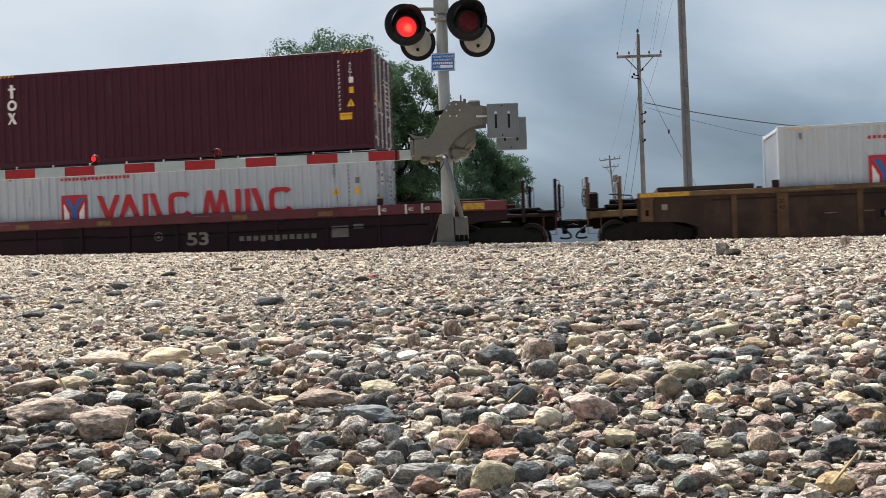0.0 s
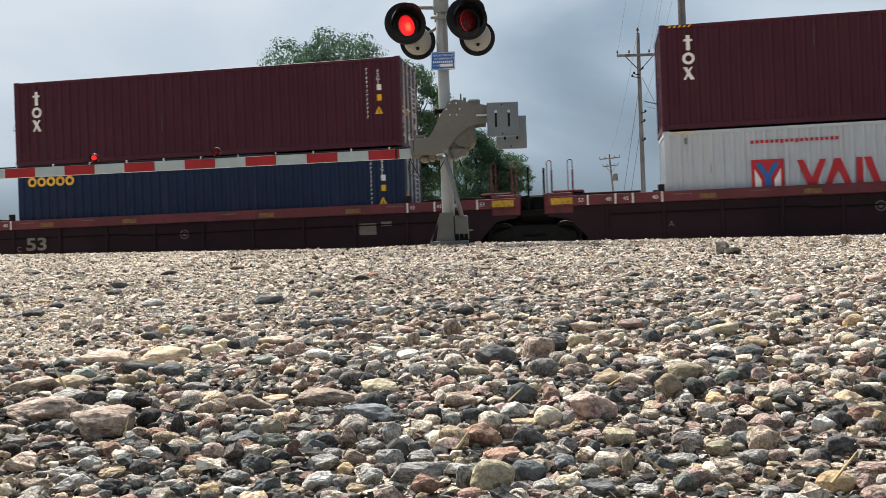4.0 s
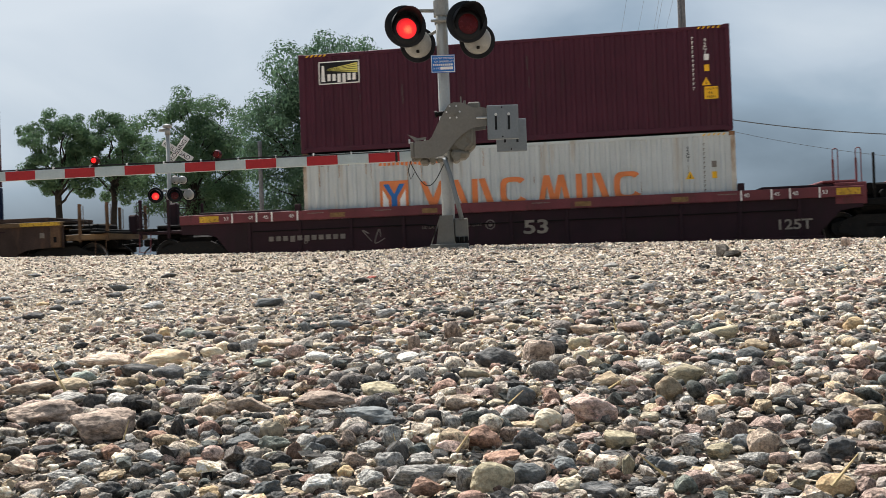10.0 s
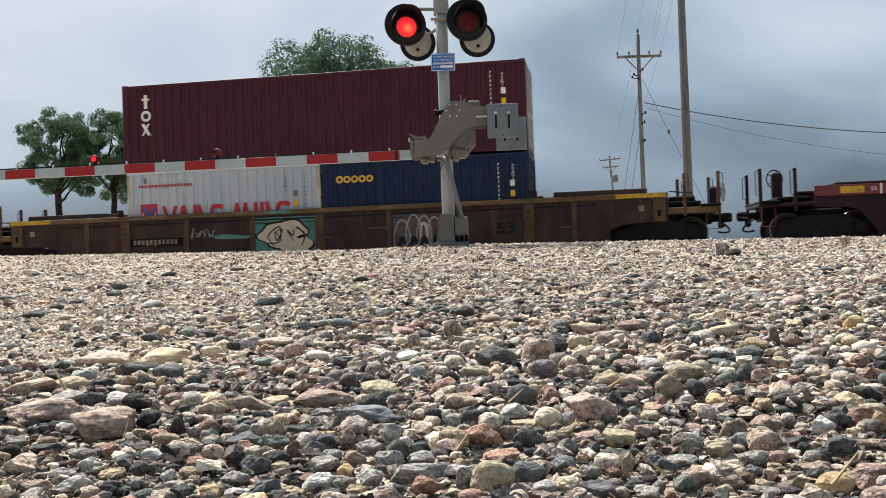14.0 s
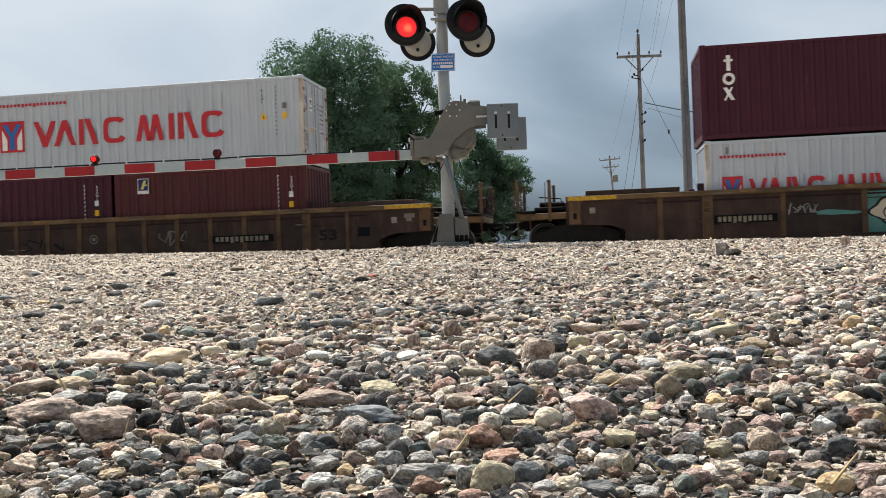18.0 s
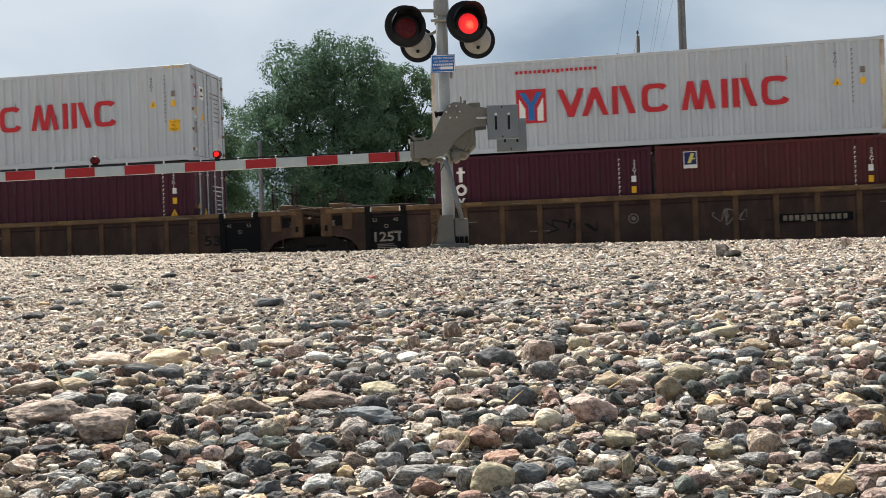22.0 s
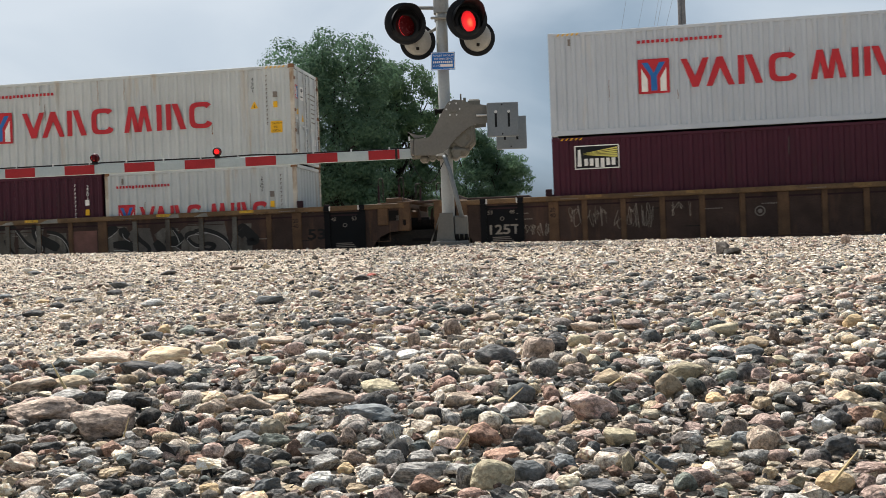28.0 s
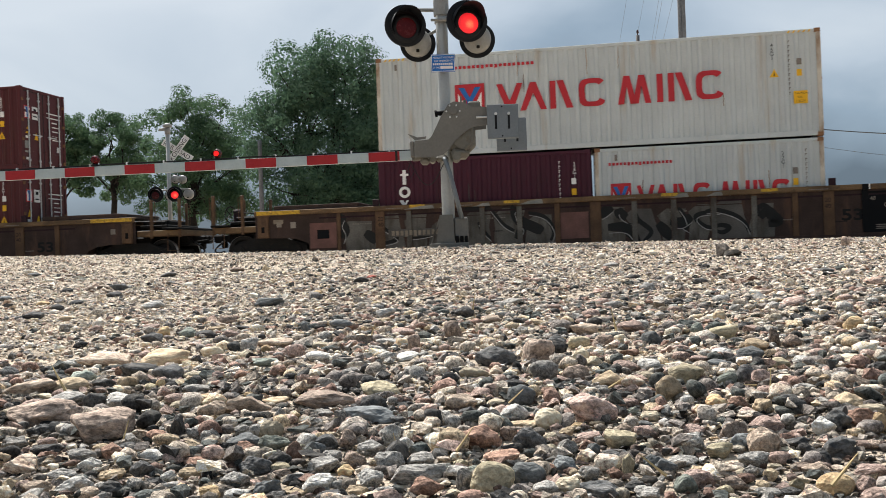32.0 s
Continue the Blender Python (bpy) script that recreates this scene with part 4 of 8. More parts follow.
for i in range(14):
    part("cable_clip", Geo().box(-0.3 - i * 0.5, -0.28 - i * 0.5, -0.02, 0.02, 0.06, 0.098, 0.003), M_LOCK, arm)
for x, grp in ((-4.22, "A"), (-2.57, "B")):
    lamp = part("arm_light", Geo().box(x - 0.035, x + 0.035, -0.035, 0.035, 0.064, 0.10, 0.01), M_HOOD, arm, "small red lamp on top of the arm")
    part("housing", Geo().lathe([(0.046, -0.05), (0.058, -0.01), (0.062, 0.0), (0.05, 0.04), (0, 0.06)], 20, "y", (x, 0, 0.150)), M_LENSOFF, lamp, smooth=True)
    (DRUMS_A if grp == "A" else DRUMS_B).append(lamp_drum(lamp, x, -0.034, 0.150, 0.036, M_LITSMALL))

# the signal across the track
FX, FY, FZ = -9.63, 33.8, -0.44
far = thing("crossing_signal", "crossing signal mast with a white crossbuck and red lights", "railroad signal", pose(FX, FY, FZ))
part("mast", Geo().cyl((0, 0, 0), (0, 0, 5.2), 0.075, 16), M_MAST, far, "aluminium mast", smooth=True)
part("bell", Geo().cyl((0, 0, 5.2), (0, 0, 5.42), 0.10, 14).box(-0.30, 0.02, -0.06, 0.06, 5.32, 5.42, 0.02).lathe([(0, 0.0), (0.16, 0.03), (0.17, 0.10), (0.08, 0.16), (0, 0.17)], 16, "z", (0, 0, 5.42)), M_LAMPBACK, far, "grey bell on the mast's top", smooth=True)
for word, k, y in (("RAILROAD", -1, 0.12), ("CROSSING", 1, 0.10)):
    blade = part("crossbuck_blade", Geo().box(-0.61, 0.61, -0.006, 0.006, -0.115, 0.115, 0.003), M_PLAINWHITE, far, "white crossbuck blade with black capitals", at=pose(0.30, y, 4.62, 0, -53 if k > 0 else 33, 0))
    letters("lettering", word, -0.56, -0.010, -0.075, 0.16, M_HOOD, blade)
part("crossarm", Geo().cyl((-0.45, 0, 3.22), (0.75, 0, 3.22), 0.035, 8).cyl((0.0, 0, 3.5), (0.55, 0, 3.55), 0.03, 8), M_LAMPBACK, far)
for x, grp in ((-0.46, "A"), (0.22, "B")):
    L = flasher(far, x, -0.12, 3.06, 0.27, 0.165, turn=8)
    (DRUMS_A if grp == "A" else DRUMS_B).append(lamp_drum(L, 0, -0.045, -0.042, 0.138))
for x, z in ((0.02, 3.03), (0.66, 3.05), (0.46, 3.58), (0.20, 3.60)):
    rear_lamp(far, x, 0.12, z, 0.23 if z < 3.3 else 0.17, 0.19 if z < 3.3 else 0.15)
part("foundation", Geo().box(-0.3, 0.3, -0.3, 0.3, -0.2, 0.02, 0.03), M_CONCRETE, far)


# ---------------------------------------------------------------- containers
TRAIN = []      # (thing, s at mid clip, height)


def corrugated(length, z0, z1, pitch=0.278, depth=0.042):
    """A pressed-steel sheet in the xz plane: flat crests, sloped flanks and recessed flats."""
    n = max(2, int(length / pitch))
    p = length / n
    prof = []
    for i in range(n):
        x = -length / 2 + i * p
        prof += [(x, 0.0), (x + p * 0.26, 0.0), (x + p * 0.42, depth), (x + p * 0.84, depth)]
    prof.append((length / 2, 0.0))
    vs = [(x, y, z) for x, y in prof for z in (z0, z1)]
    fs = [(2 * i, 2 * i + 2, 2 * i + 3, 2 * i + 1) for i in range(len(prof) - 1)]
    return Geo().add(vs, fs)


def slanted(g, x0, x1, x2, w, z0, z1, y):
    """A slanted bar from x0 at the foot to x1 at the head."""
    g.prism([(x0, z0), (x0 + w, z0), (x1 + w, z1), (x1, z1)], y, y + 0.003)


def wordmark(c, x, z, h, wide, material, y):
    """Bold plain shapes in two groups, chevrons, slanted bars and open rings, as wide as the painted name, in its colour."""
    k = wide / 6.2
    w, z1, y1 = 0.165 * k, z + h, y + 0.003
    X = lambda a: x + a * k

    def chevron(a, half, up):
        lo, hi, notch = (z, z1, z + h * 0.62) if up else (z1, z, z + h * 0.38)
        return Geo().prism([(X(a), lo), (X(a + half), hi), (X(a + half) + w, hi), (X(a + 2 * half) + w, lo), (X(a + 2 * half), lo), (X(a + half) + w / 2, notch), (X(a) + w, lo)], y, y1)

    shapes = [chevron(0.0, 0.29, False), chevron(0.66, 0.29, True), chevron(3.36, 0.17, True), chevron(3.36 + 0.40, 0.17, True), Geo().box(X(4.42), X(4.42) + w, y, y1, z, z1)]
    for a in (1.50, 4.72):
        shapes.append(Geo().box(X(a), X(a) + w, y, y1, z, z1))
        shapes.append(Geo().prism([(X(a) + w * 1.15, z1), (X(a) + w * 2.3, z1), (X(a + 0.64), z), (X(a + 0.64) - w * 1.15, z)], y, y1))
    for a in (2.30, 5.46):
        cx, cz, n = X(a) + 0.37 * k, z + h / 2, 24
        turn = [radians(38 + 296 * i / n) for i in range(n + 1)]
        power = lambda q: math.copysign(abs(q) ** 0.55, q)
        outer = [(cx + 0.37 * k * power(math.cos(q)), y, cz + h / 2 * power(math.sin(q))) for q in turn]
        inner = [(cx + (0.37 * k - w) * power(math.cos(q)), y, cz + (h / 2 - 0.17 * h) * power(math.sin(q))) for q in turn]
        shapes.append(Geo().add(outer + inner, [(i, i + 1, n + 2 + i, n + 1 + i) for i in range(n)]))
    for g in shapes:
        part("wordmark_shape", g, material, c, "bold painted wordmark shape")


def emblem(c, x, z, w, h, y, red):
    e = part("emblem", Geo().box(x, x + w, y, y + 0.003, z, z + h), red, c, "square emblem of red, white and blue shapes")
    g = Geo()
    g.prism([(x + 0.10 * w, z + 0.06 * h), (x + 0.30 * w, z + 0.06 * h), (x + 0.30 * w, z + 0.42 * h), (x + 0.10 * w, z + 0.74 * h)], y - 0.003, y - 0.001)
    part("white_field", g, M_PLAINWHITE, e)
    part("white_field", Geo().prism([(x + 0.70 * w, z + 0.06 * h), (x + 0.90 * w, z + 0.06 * h), (x + 0.90 * w, z + 0.74 * h), (x + 0.70 * w, z + 0.42 * h)], y - 0.003, y - 0.001), M_PLAINWHITE, e)
    g = Geo().box(x + 0.40 * w, x + 0.60 * w, y - 0.005, y - 0.003, z + 0.08 * h, z + 0.55 * h)
    g.prism([(x + 0.40 * w, z + 0.50 * h), (x + 0.52 * w, z + 0.56 * h), (x + 0.32 * w, z + 0.90 * h), (x + 0.12 * w, z + 0.90 * h)], y - 0.005, y - 0.003)
    g.prism([(x + 0.48 * w, z + 0.56 * h), (x + 0.60 * w, z + 0.50 * h), (x + 0.88 * w, z + 0.90 * h), (x + 0.68 * w, z + 0.90 * h)], y - 0.0055, y - 0.0035)
    part("blue_chevron", g, M_LOGOBLUE, e)


def small_bars(c, name, x, z, h, wide, n, material, y, tall=False):
    g = Geo()
    for i in range(n):
        if tall:
            g.box(x + h * 0.15, x + h * 0.85, y, y + 0.002, z - (i + 0.22) * wide / n, z - i * wide / n).box(x + h * 0.15, x + h * 0.42, y, y + 0.002, z - (i + 0.64) * wide / n, z - (i + 0.22) * wide / n)
        else:
            hh = h * (1.25 if i in (n // 2, n // 3) else 1.0)
            g.box(x + i * wide / n, x + (i + 0.66) * wide / n, y, y + 0.002, z - (hh - h), z + h)
    tagged(part(name, g, material, c), kind="stuff")


MARK_Y = -HALF - 0.006
CONTAINER_MESH = {}


def shared(key, make):
    if key not in CONTAINER_MESH:
        CONTAINER_MESH[key] = make()
    return CONTAINER_MESH[key]


def container(s_left, length, z, height, paint, label, design, code, doors="right", rusty=False, caution=False, wear=0, shift=0.0):
    c = thing("shipping_container", label, "shipping container", on_track(s_left + length / 2, 0, z), group="containers on the train")
    TRAIN.append((c, s_left + length / 2, z))
    L2, post = length / 2, 0.10
    pm = paint.name
    key = (pm, length, height)
    post_paint = M_RUSTPOST if rusty else paint
    side = shared((*key, "side"), lambda: corrugated(length - 2 * post, 0.15, height - 0.09).mesh("side_panel", paint))
    part("side_panel", side, paint, c, "corrugated steel side", at=pose(0, -HALF + 0.004, 0))
    part("side_panel", side, paint, c, "corrugated steel side", at=pose(0, HALF - 0.004, 0, 0, 0, 180))
    for k in (-1, 1):
        part("bottom_rail", shared((*key, "br"), lambda: Geo().box(-L2 + 0.15, L2 - 0.15, -0.03, 0.03, 0.02, 0.165, 0.01).mesh("bottom_rail", paint)), paint, c, at=pose(0, k * (HALF - 0.032), 0))
        part("top_rail", shared((*key, "tr"), lambda: Geo().box(-L2 + 0.15, L2 - 0.15, -0.03, 0.03, height - 0.11, height - 0.02, 0.01).mesh("top_rail", paint)), paint, c, at=pose(0, k * (HALF - 0.032), 0))
        for e in (-1, 1):
            pp = post_paint
            part("corner_post", shared((pp.name, height, "post"), lambda: Geo().box(-0.06, 0.06, -0.05, 0.05, 0.1, height - 0.1, 0.012).mesh("corner_post", pp)), pp, c, at=pose(e * (L2 - 0.062), k * (HALF - 0.052), 0))
            for zz in (0.06, height - 0.06):
                part("corner_casting", shared((pm, "cast"), lambda: Geo().box(-0.085, 0.085, -0.08, 0.08, -0.059, 0.059, 0.012).prism([(-0.035, -0.03), (0.035, -0.03), (0.035, 0.03), (-0.035, 0.03)], -0.084, -0.079).mesh("corner_casting", M_CORROSION if rusty else paint)), paint, c, at=pose(e * (L2 - 0.087), k * (HALF - 0.0805), zz))
    part("roof", shared((*key, "roof"), lambda: Geo().box(-L2 + 0.17, L2 - 0.17, -HALF + 0.06, HALF - 0.06, height - 0.05, height - 0.028).mesh("roof", paint)), paint, c)
    part("floor_frame", shared((*key, "floor"), lambda: Geo().box(-L2 + 0.17, L2 - 0.17, -HALF + 0.06, HALF - 0.06, 0.06, 0.14).mesh("floor_frame", M_GREASE)), M_GREASE, c)
    sd = 1 if doors == "right" else -1
    end = shared((*key, "end"), lambda: corrugated(2 * HALF - 0.2, 0.16, height - 0.11, 0.26, 0.045).mesh("end_panel", paint))
    part("end_panel", end, paint, c, "corrugated end wall", at=pose(-sd * (L2 - 0.03), 0, 0, 0, 0, -90 * sd))
    for z0, z1 in ((0.02, 0.16), (height - 0.12, height - 0.02)):
        for e in (-1, 1):
            part("end_beam", Geo().box(e * (L2 - 0.05) - 0.045, e * (L2 - 0.05) + 0.045, -HALF + 0.17, HALF - 0.17, z0, z1, 0.01), paint, c)
    for k in (-1, 1):
        leaf = part("door", shared((*key, "door"), lambda: Geo().box(-0.02, 0.02, -0.55, 0.55, 0.17, height - 0.13, 0.008).box(0.015, 0.032, -0.50, 0.50, 0.6, 0.68).box(0.015, 0.032, -0.5, 0.5, 1.2, 1.28).box(0.015, 0.032, -0.5, 0.5, 1.8, 1.88).mesh("door", paint)), paint, c, "ribbed steel door", at=pose(sd * (L2 - 0.045), k * 0.56, 0, 0, 0, 0 if sd > 0 else 180))
        for d in (-0.28, 0.28):
            part("lock_rod", shared((height, "rod"), lambda: Geo().cyl((0.055, 0, 0.1), (0.055, 0, height - 0.1), 0.02, 8).box(0.03, 0.08, -0.05, 0.05, 0.28, 0.34, 0.01).box(0.03, 0.08, -0.05, 0.05, 1.05, 1.1, 0.01).box(0.03, 0.08, -0.05, 0.05, height - 0.4, height - 0.34, 0.01).mesh("lock_rod", M_LOCK)), M_LOCK, leaf, at=pose(0, d, 0))
    xd = sd * (L2 - 0.022)
    part("door_gasket", Geo().box(xd - 0.004, xd + 0.004, -0.014, 0.014, 0.17, height - 0.13).box(xd - 0.004, xd + 0.004, -1.125, -1.108, 0.17, height - 0.13).box(xd - 0.004, xd + 0.004, 1.108, 1.125, 0.17, height - 0.13).box(xd - 0.004, xd + 0.004, -1.108, 1.108, 0.155, 0.172).box(xd - 0.004, xd + 0.004, -1.108, 1.108, height - 0.135, height - 0.118), M_RUBBER, c, "black rubber door gasket")
    for k in (-1, 1):
        for zz in (0.35, 0.95, 1.55, height - 0.40):
            part("hinge", shared(("hinge",), lambda: Geo().box(-0.02, 0.02, -0.06, 0.06, -0.045, 0.045, 0.006).mesh("hinge", M_CORROSION)), M_CORROSION, c, at=pose(sd * (L2 - 0.012), k * 1.13, zz))
        part("door_handle", shared(("handle",), lambda: Geo().box(-0.012, 0.012, -0.24, 0.24, -0.018, 0.018, 0.005).mesh("door_handle", M_LOCK)), M_LOCK, c, at=pose(sd * (L2 + 0.03), k * 0.40, 1.12))
    if doors == "right":
        X0, X1 = L2 - 0.0205, L2 - 0.0165
        if design in ("red", "faded", "none"):
            d = part("door_decal", Geo().box(X0, X1, -1.02, -0.70, height - 0.98, height - 0.58), M_LOGORED, c, "small red, white and blue square emblem")
            part("white_field", Geo().box(X1, X1 + 0.002, -0.99, -0.73, height - 0.95, height - 0.61), M_PLAINWHITE, d)
            part("blue_shape", Geo().box(X1 + 0.002, X1 + 0.004, -0.90, -0.82, height - 0.95, height - 0.76).add([(X1 + 0.004, -0.90, height - 0.76), (X1 + 0.004, -0.82, height - 0.76), (X1 + 0.004, -0.74, height - 0.62), (X1 + 0.004, -0.98, height - 0.62)], [(0, 1, 2, 3)]), M_LOGOBLUE, d)
            p = part("door_plate", Geo().box(X0, X1, -0.60, -0.30, height - 0.98, height - 0.58), M_PLAINWHITE, c, "white square placard with dark print")
            part("print", Geo().box(X1, X1 + 0.002, -0.52, -0.38, height - 0.74, height - 0.64).box(X1, X1 + 0.002, -0.55, -0.35, height - 0.90, height - 0.86), M_DARKSTENCIL, p)
        for yy, zz in ((-0.98, height - 1.45), (-0.52, height - 1.62)):
            part("door_sticker", Geo().add([(X1, yy, zz), (X1, yy + 0.22, zz), (X1, yy + 0.11, zz + 0.24)], [(0, 1, 2)]), M_DECAL, c, "yellow warning triangle")
        part("document_plate", Geo().box(X0, X1, -1.02, -0.78, height - 2.05, height - 1.68), M_LAMPBACK, c, "grey document plate")
        part("document_plate", Geo().box(X0, X1, 0.72, 0.92, 0.62, 0.86), M_PLAINWHITE, c, "white document plate")
        part("small_label", Geo().box(X0, X1, -0.98, -0.76, height - 1.60, height - 1.52), M_PLAINWHITE, c)
        part("small_label", Geo().box(X0, X1, -0.98, -0.84, 0.32, 0.40), M_PLAINWHITE, c)
        lines = Geo()
        for i in range(7):
            lines.box(X0, X1, 0.18 + (0.30 if i > 1 else 0), 0.70 + (0.18 if i > 1 else 0.3) - 0.06 * (i % 3), height - 0.70 - i * 0.14, height - 0.665 - i * 0.14)
        tagged(part("door_stencil", lines, M_PLAINWHITE if paint not in (M_WHITE, M_WORN) else M_GREYSTENCIL, c), kind="stuff")
    # markings on both long sides are alike; the near side is the one that shows
    y, top = MARK_Y, height
    light = paint in (M_WHITE, M_WORN)
    ink = M_DARKSTENCIL if light else M_PLAINWHITE
    k20 = length < 7
    if design in ("red", "faded", "red_big"):
        red = M_LOGOORANGE if design == "faded" else M_LOGORED
        if k20:
            emblem(c, -L2 + 0.42, top - 1.85, 0.55, 0.85, y, red)
            wordmark(c, -L2 + 1.12, top - 1.80, 0.72, 4.05, red, y)
            small_bars(c, "web_line", -L2 + 0.38, top - 0.50, 0.075, 1.75, 17, red, y)
        else:
            dz = 0.0 if height < 2.7 else 0.06
            emblem(c, -L2 + 2.28 + shift, top - 1.79 - dz, 0.84, 0.95, y, red)
            wordmark(c, -L2 + 3.46 + shift * 0.8, top - 1.68 - dz, 0.78, 6.2, red, y)
            small_bars(c, "web_line", -L2 + 2.28 + shift, top - 0.40 - dz, 0.085, 2.3, 18, red, y)
        part("placard", Geo().box(-L2 + 0.55, -L2 + 0.62, y, y + 0.004, top - 0.38, top - 0.20, 0.001), M_GREYSTENCIL, c)
    elif design == "upright":
        x, zt = -L2 + 0.62, top - 0.32
        g = Geo().box(x + 0.09, x + 0.19, y, y + 0.003, zt - 0.42, zt).box(x + 0.02, x + 0.09, y, y + 0.003, zt - 0.17, zt - 0.11).box(x + 0.19, x + 0.26, y, y + 0.003, zt - 0.17, zt - 0.11)
        g.disc(x + 0.14, y, zt - 0.64, 0.165, 20, 0.085)
        slanted(g, x + 0.18, x - 0.02, 0, 0.11, zt - 1.22, zt - 0.87, y)
        slanted(g, x - 0.01, x + 0.19, 0, 0.06, zt - 1.22, zt - 0.87, y - 0.002)
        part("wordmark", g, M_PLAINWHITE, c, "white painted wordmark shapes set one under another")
    elif design == "rings":
        k = 0.16 if not k20 else 0.115
        g = Geo()
        for i in range(5):
            g.disc(-L2 + (0.55 if k20 else 0.50) + i * k * 1.95, y, top - (0.55 if k20 else 0.48), k * 0.92, 18, k * 0.45)
        part("wordmark", g, M_LOGOYELLOW, c, "row of five yellow painted rings")
    elif design == "nameplate":
        x, z0, w, h = -L2 + 0.62, top - 0.92, 1.22, 0.66
        b = part("name_panel", Geo().box(x, x + w, y, y + 0.004, z0, z0 + h), M_PLAINWHITE, c, "black name panel edged white with yellow rays")
        part("field", Geo().box(x + 0.03, x + w - 0.03, y - 0.002, y, z0 + 0.03, z0 + h - 0.03), M_HOOD, b)
        for i in range(5):
            ray = Geo().prism([(x + 0.24, z0 + 0.40 + i * 0.01), (x + w - 0.05, z0 + 0.30 + i * 0.062), (x + w - 0.05, z0 + 0.345 + i * 0.062)], y - 0.004, y - 0.002)
            part("ray", ray, M_PALEYELLOW, b)
        part("tower", Geo().prism([(x + 0.07, z0 + 0.08), (x + 0.19, z0 + 0.08), (x + 0.16, z0 + 0.55), (x + 0.10, z0 + 0.55)], y - 0.004, y - 0.002), M_PLAINWHITE, b)
        small_bars(b, "name_line", x + 0.26, z0 + 0.09, 0.20, 0.90, 6, M_PLAINWHITE, y - 0.004)
    elif design == "stripe":
        x, z0 = -L2 + 0.76, top - 0.66
        b = part("name_panel", Geo().box(x, x + 0.36, y, y + 0.004, z0, z0 + 0.46), M_PLAINWHITE, c, "small navy square with yellow stripes")
        part("field", Geo().box(x + 0.02, x + 0.34, y - 0.002, y, z0 + 0.10, z0 + 0.44), M_SIGNNAVY, b)
        g = Geo()
        slanted(g, x + 0.10, x + 0.20, 0, 0.09, z0 + 0.14, z0 + 0.40, y - 0.004)
        g.box(x + 0.16, x + 0.31, y - 0.004, y - 0.002, z0 + 0.24, z0 + 0.28)
        part("stripes", g, M_PALEYELLOW, b)
    # size code, registration bars, warning triangle, stickers
    if light:
        xc, xi, xt, xs = (L2 - 1.32, L2 - 0.86, L2 - 1.34, L2 - 0.64) if not k20 else (L2 - 1.12, L2 - 0.50, L2 - 0.82, L2 - 0.82)
    else:
        xc, xi, xt, xs = (L2 - 0.72, L2 - 1.02, L2 - 0.78, L2 - 0.70) if not k20 else (L2 - 0.52, L2 - 0.90, L2 - 0.62, L2 - 0.55)
    z1 = top - 0.34
    letters("size_code", code, xc + 0.06, y - 0.001, z1 - 0.11, 0.105, ink, c, upright=True)
    small_bars(c, "registration_line", xi, z1 + 0.04, 0.060, 1.50, 12, M_GREYSTENCIL if light else ink, y, tall=True)
    part("weight_plate", Geo().box(xs, xs + 0.13, y, y + 0.003, z1 - 0.92, z1 - 0.74), M_DECAL, c)
    part("data_sticker", Geo().box(xs, xs + 0.13, y, y + 0.003, z1 - 0.62, z1 - 0.45), M_GREYSTENCIL if light else M_PLAINWHITE, c)
    if not k20:
        tz = z1 - (0.92 if light else 1.30)
        tri = part("warning_triangle", Geo().prism([(xt, tz), (xt + 0.24, tz), (xt + 0.12, tz + 0.22)], y, y + 0.003), M_DECAL, c, "yellow warning triangle")
        part("outline", Geo().prism([(xt + 0.10, tz + 0.03), (xt + 0.14, tz + 0.03), (xt + 0.12, tz + 0.15)], y - 0.003, y - 0.001), M_HOOD, tri)
    if caution:
        cx, cz = (L2 - 0.74, z1 - 1.66) if light else (L2 - 1.00 if design == "upright" else L2 - 0.72, z1 - 1.68)
        p = part("height_notice", Geo().box(cx, cx + 0.36, y, y + 0.003, cz, cz + (0.34 if design != "upright" else 0.20)), M_DECAL, c, "yellow height warning notice")
        letters("lettering", "CAUTION", cx + 0.03, y - 0.002, cz + (0.25 if design != "upright" else 0.11), 0.055, M_HOOD, p)
        if design != "upright":
            letters("lettering", "9'6", cx + 0.10, y - 0.002, cz + 0.135, 0.07, M_HOOD, p)
            letters("lettering", "HIGH", cx + 0.06, y - 0.002, cz + 0.03, 0.07, M_HOOD, p)
    if height > 2.7:
        for e in (-1, 1):
            g = Geo()
            for i in range(5):
                x = e * (L2 - 0.55) + (i - 2) * 0.13
                g.prism([(x - 0.05, top - 0.10), (x, top - 0.10), (x + 0.05, top - 0.04), (x, top - 0.04)], -HALF - 0.005, -HALF - 0.003)
            part("hazard_stripes", g, M_DECAL, c, "row of small slanted yellow warning stripes")
    rng = random.Random(int(s_left * 100) + int(z * 10))
    for i in range(rng.randint(2, 4)):
        x, zz, hh = rng.uniform(-L2 + 1, L2 - 1), rng.uniform(0.5, height - 0.7), rng.uniform(0.15, 0.6)
        part("scrape", Geo().ribbon([(x + rng.uniform(-.01, .01), zz + hh * j / 5) for j in range(6)], rng.uniform(0.010, 0.022), y + 0.001), (M_CORROSION if light else M_SPRAYGREY), c)
    if wear:
        for i in range(wear):
            x, hh = rng.uniform(-L2 + 0.4, L2 * 0.2), rng.uniform(0.15, 1.0)
            part("rust_run", Geo().ribbon([(x + rng.uniform(-.012, .012), top - 0.12 - hh * j / 6) for j in range(7)], rng.uniform(0.012, 0.03), y + 0.001), M_RUNRUST, c, "rust run down the panel")
    return c


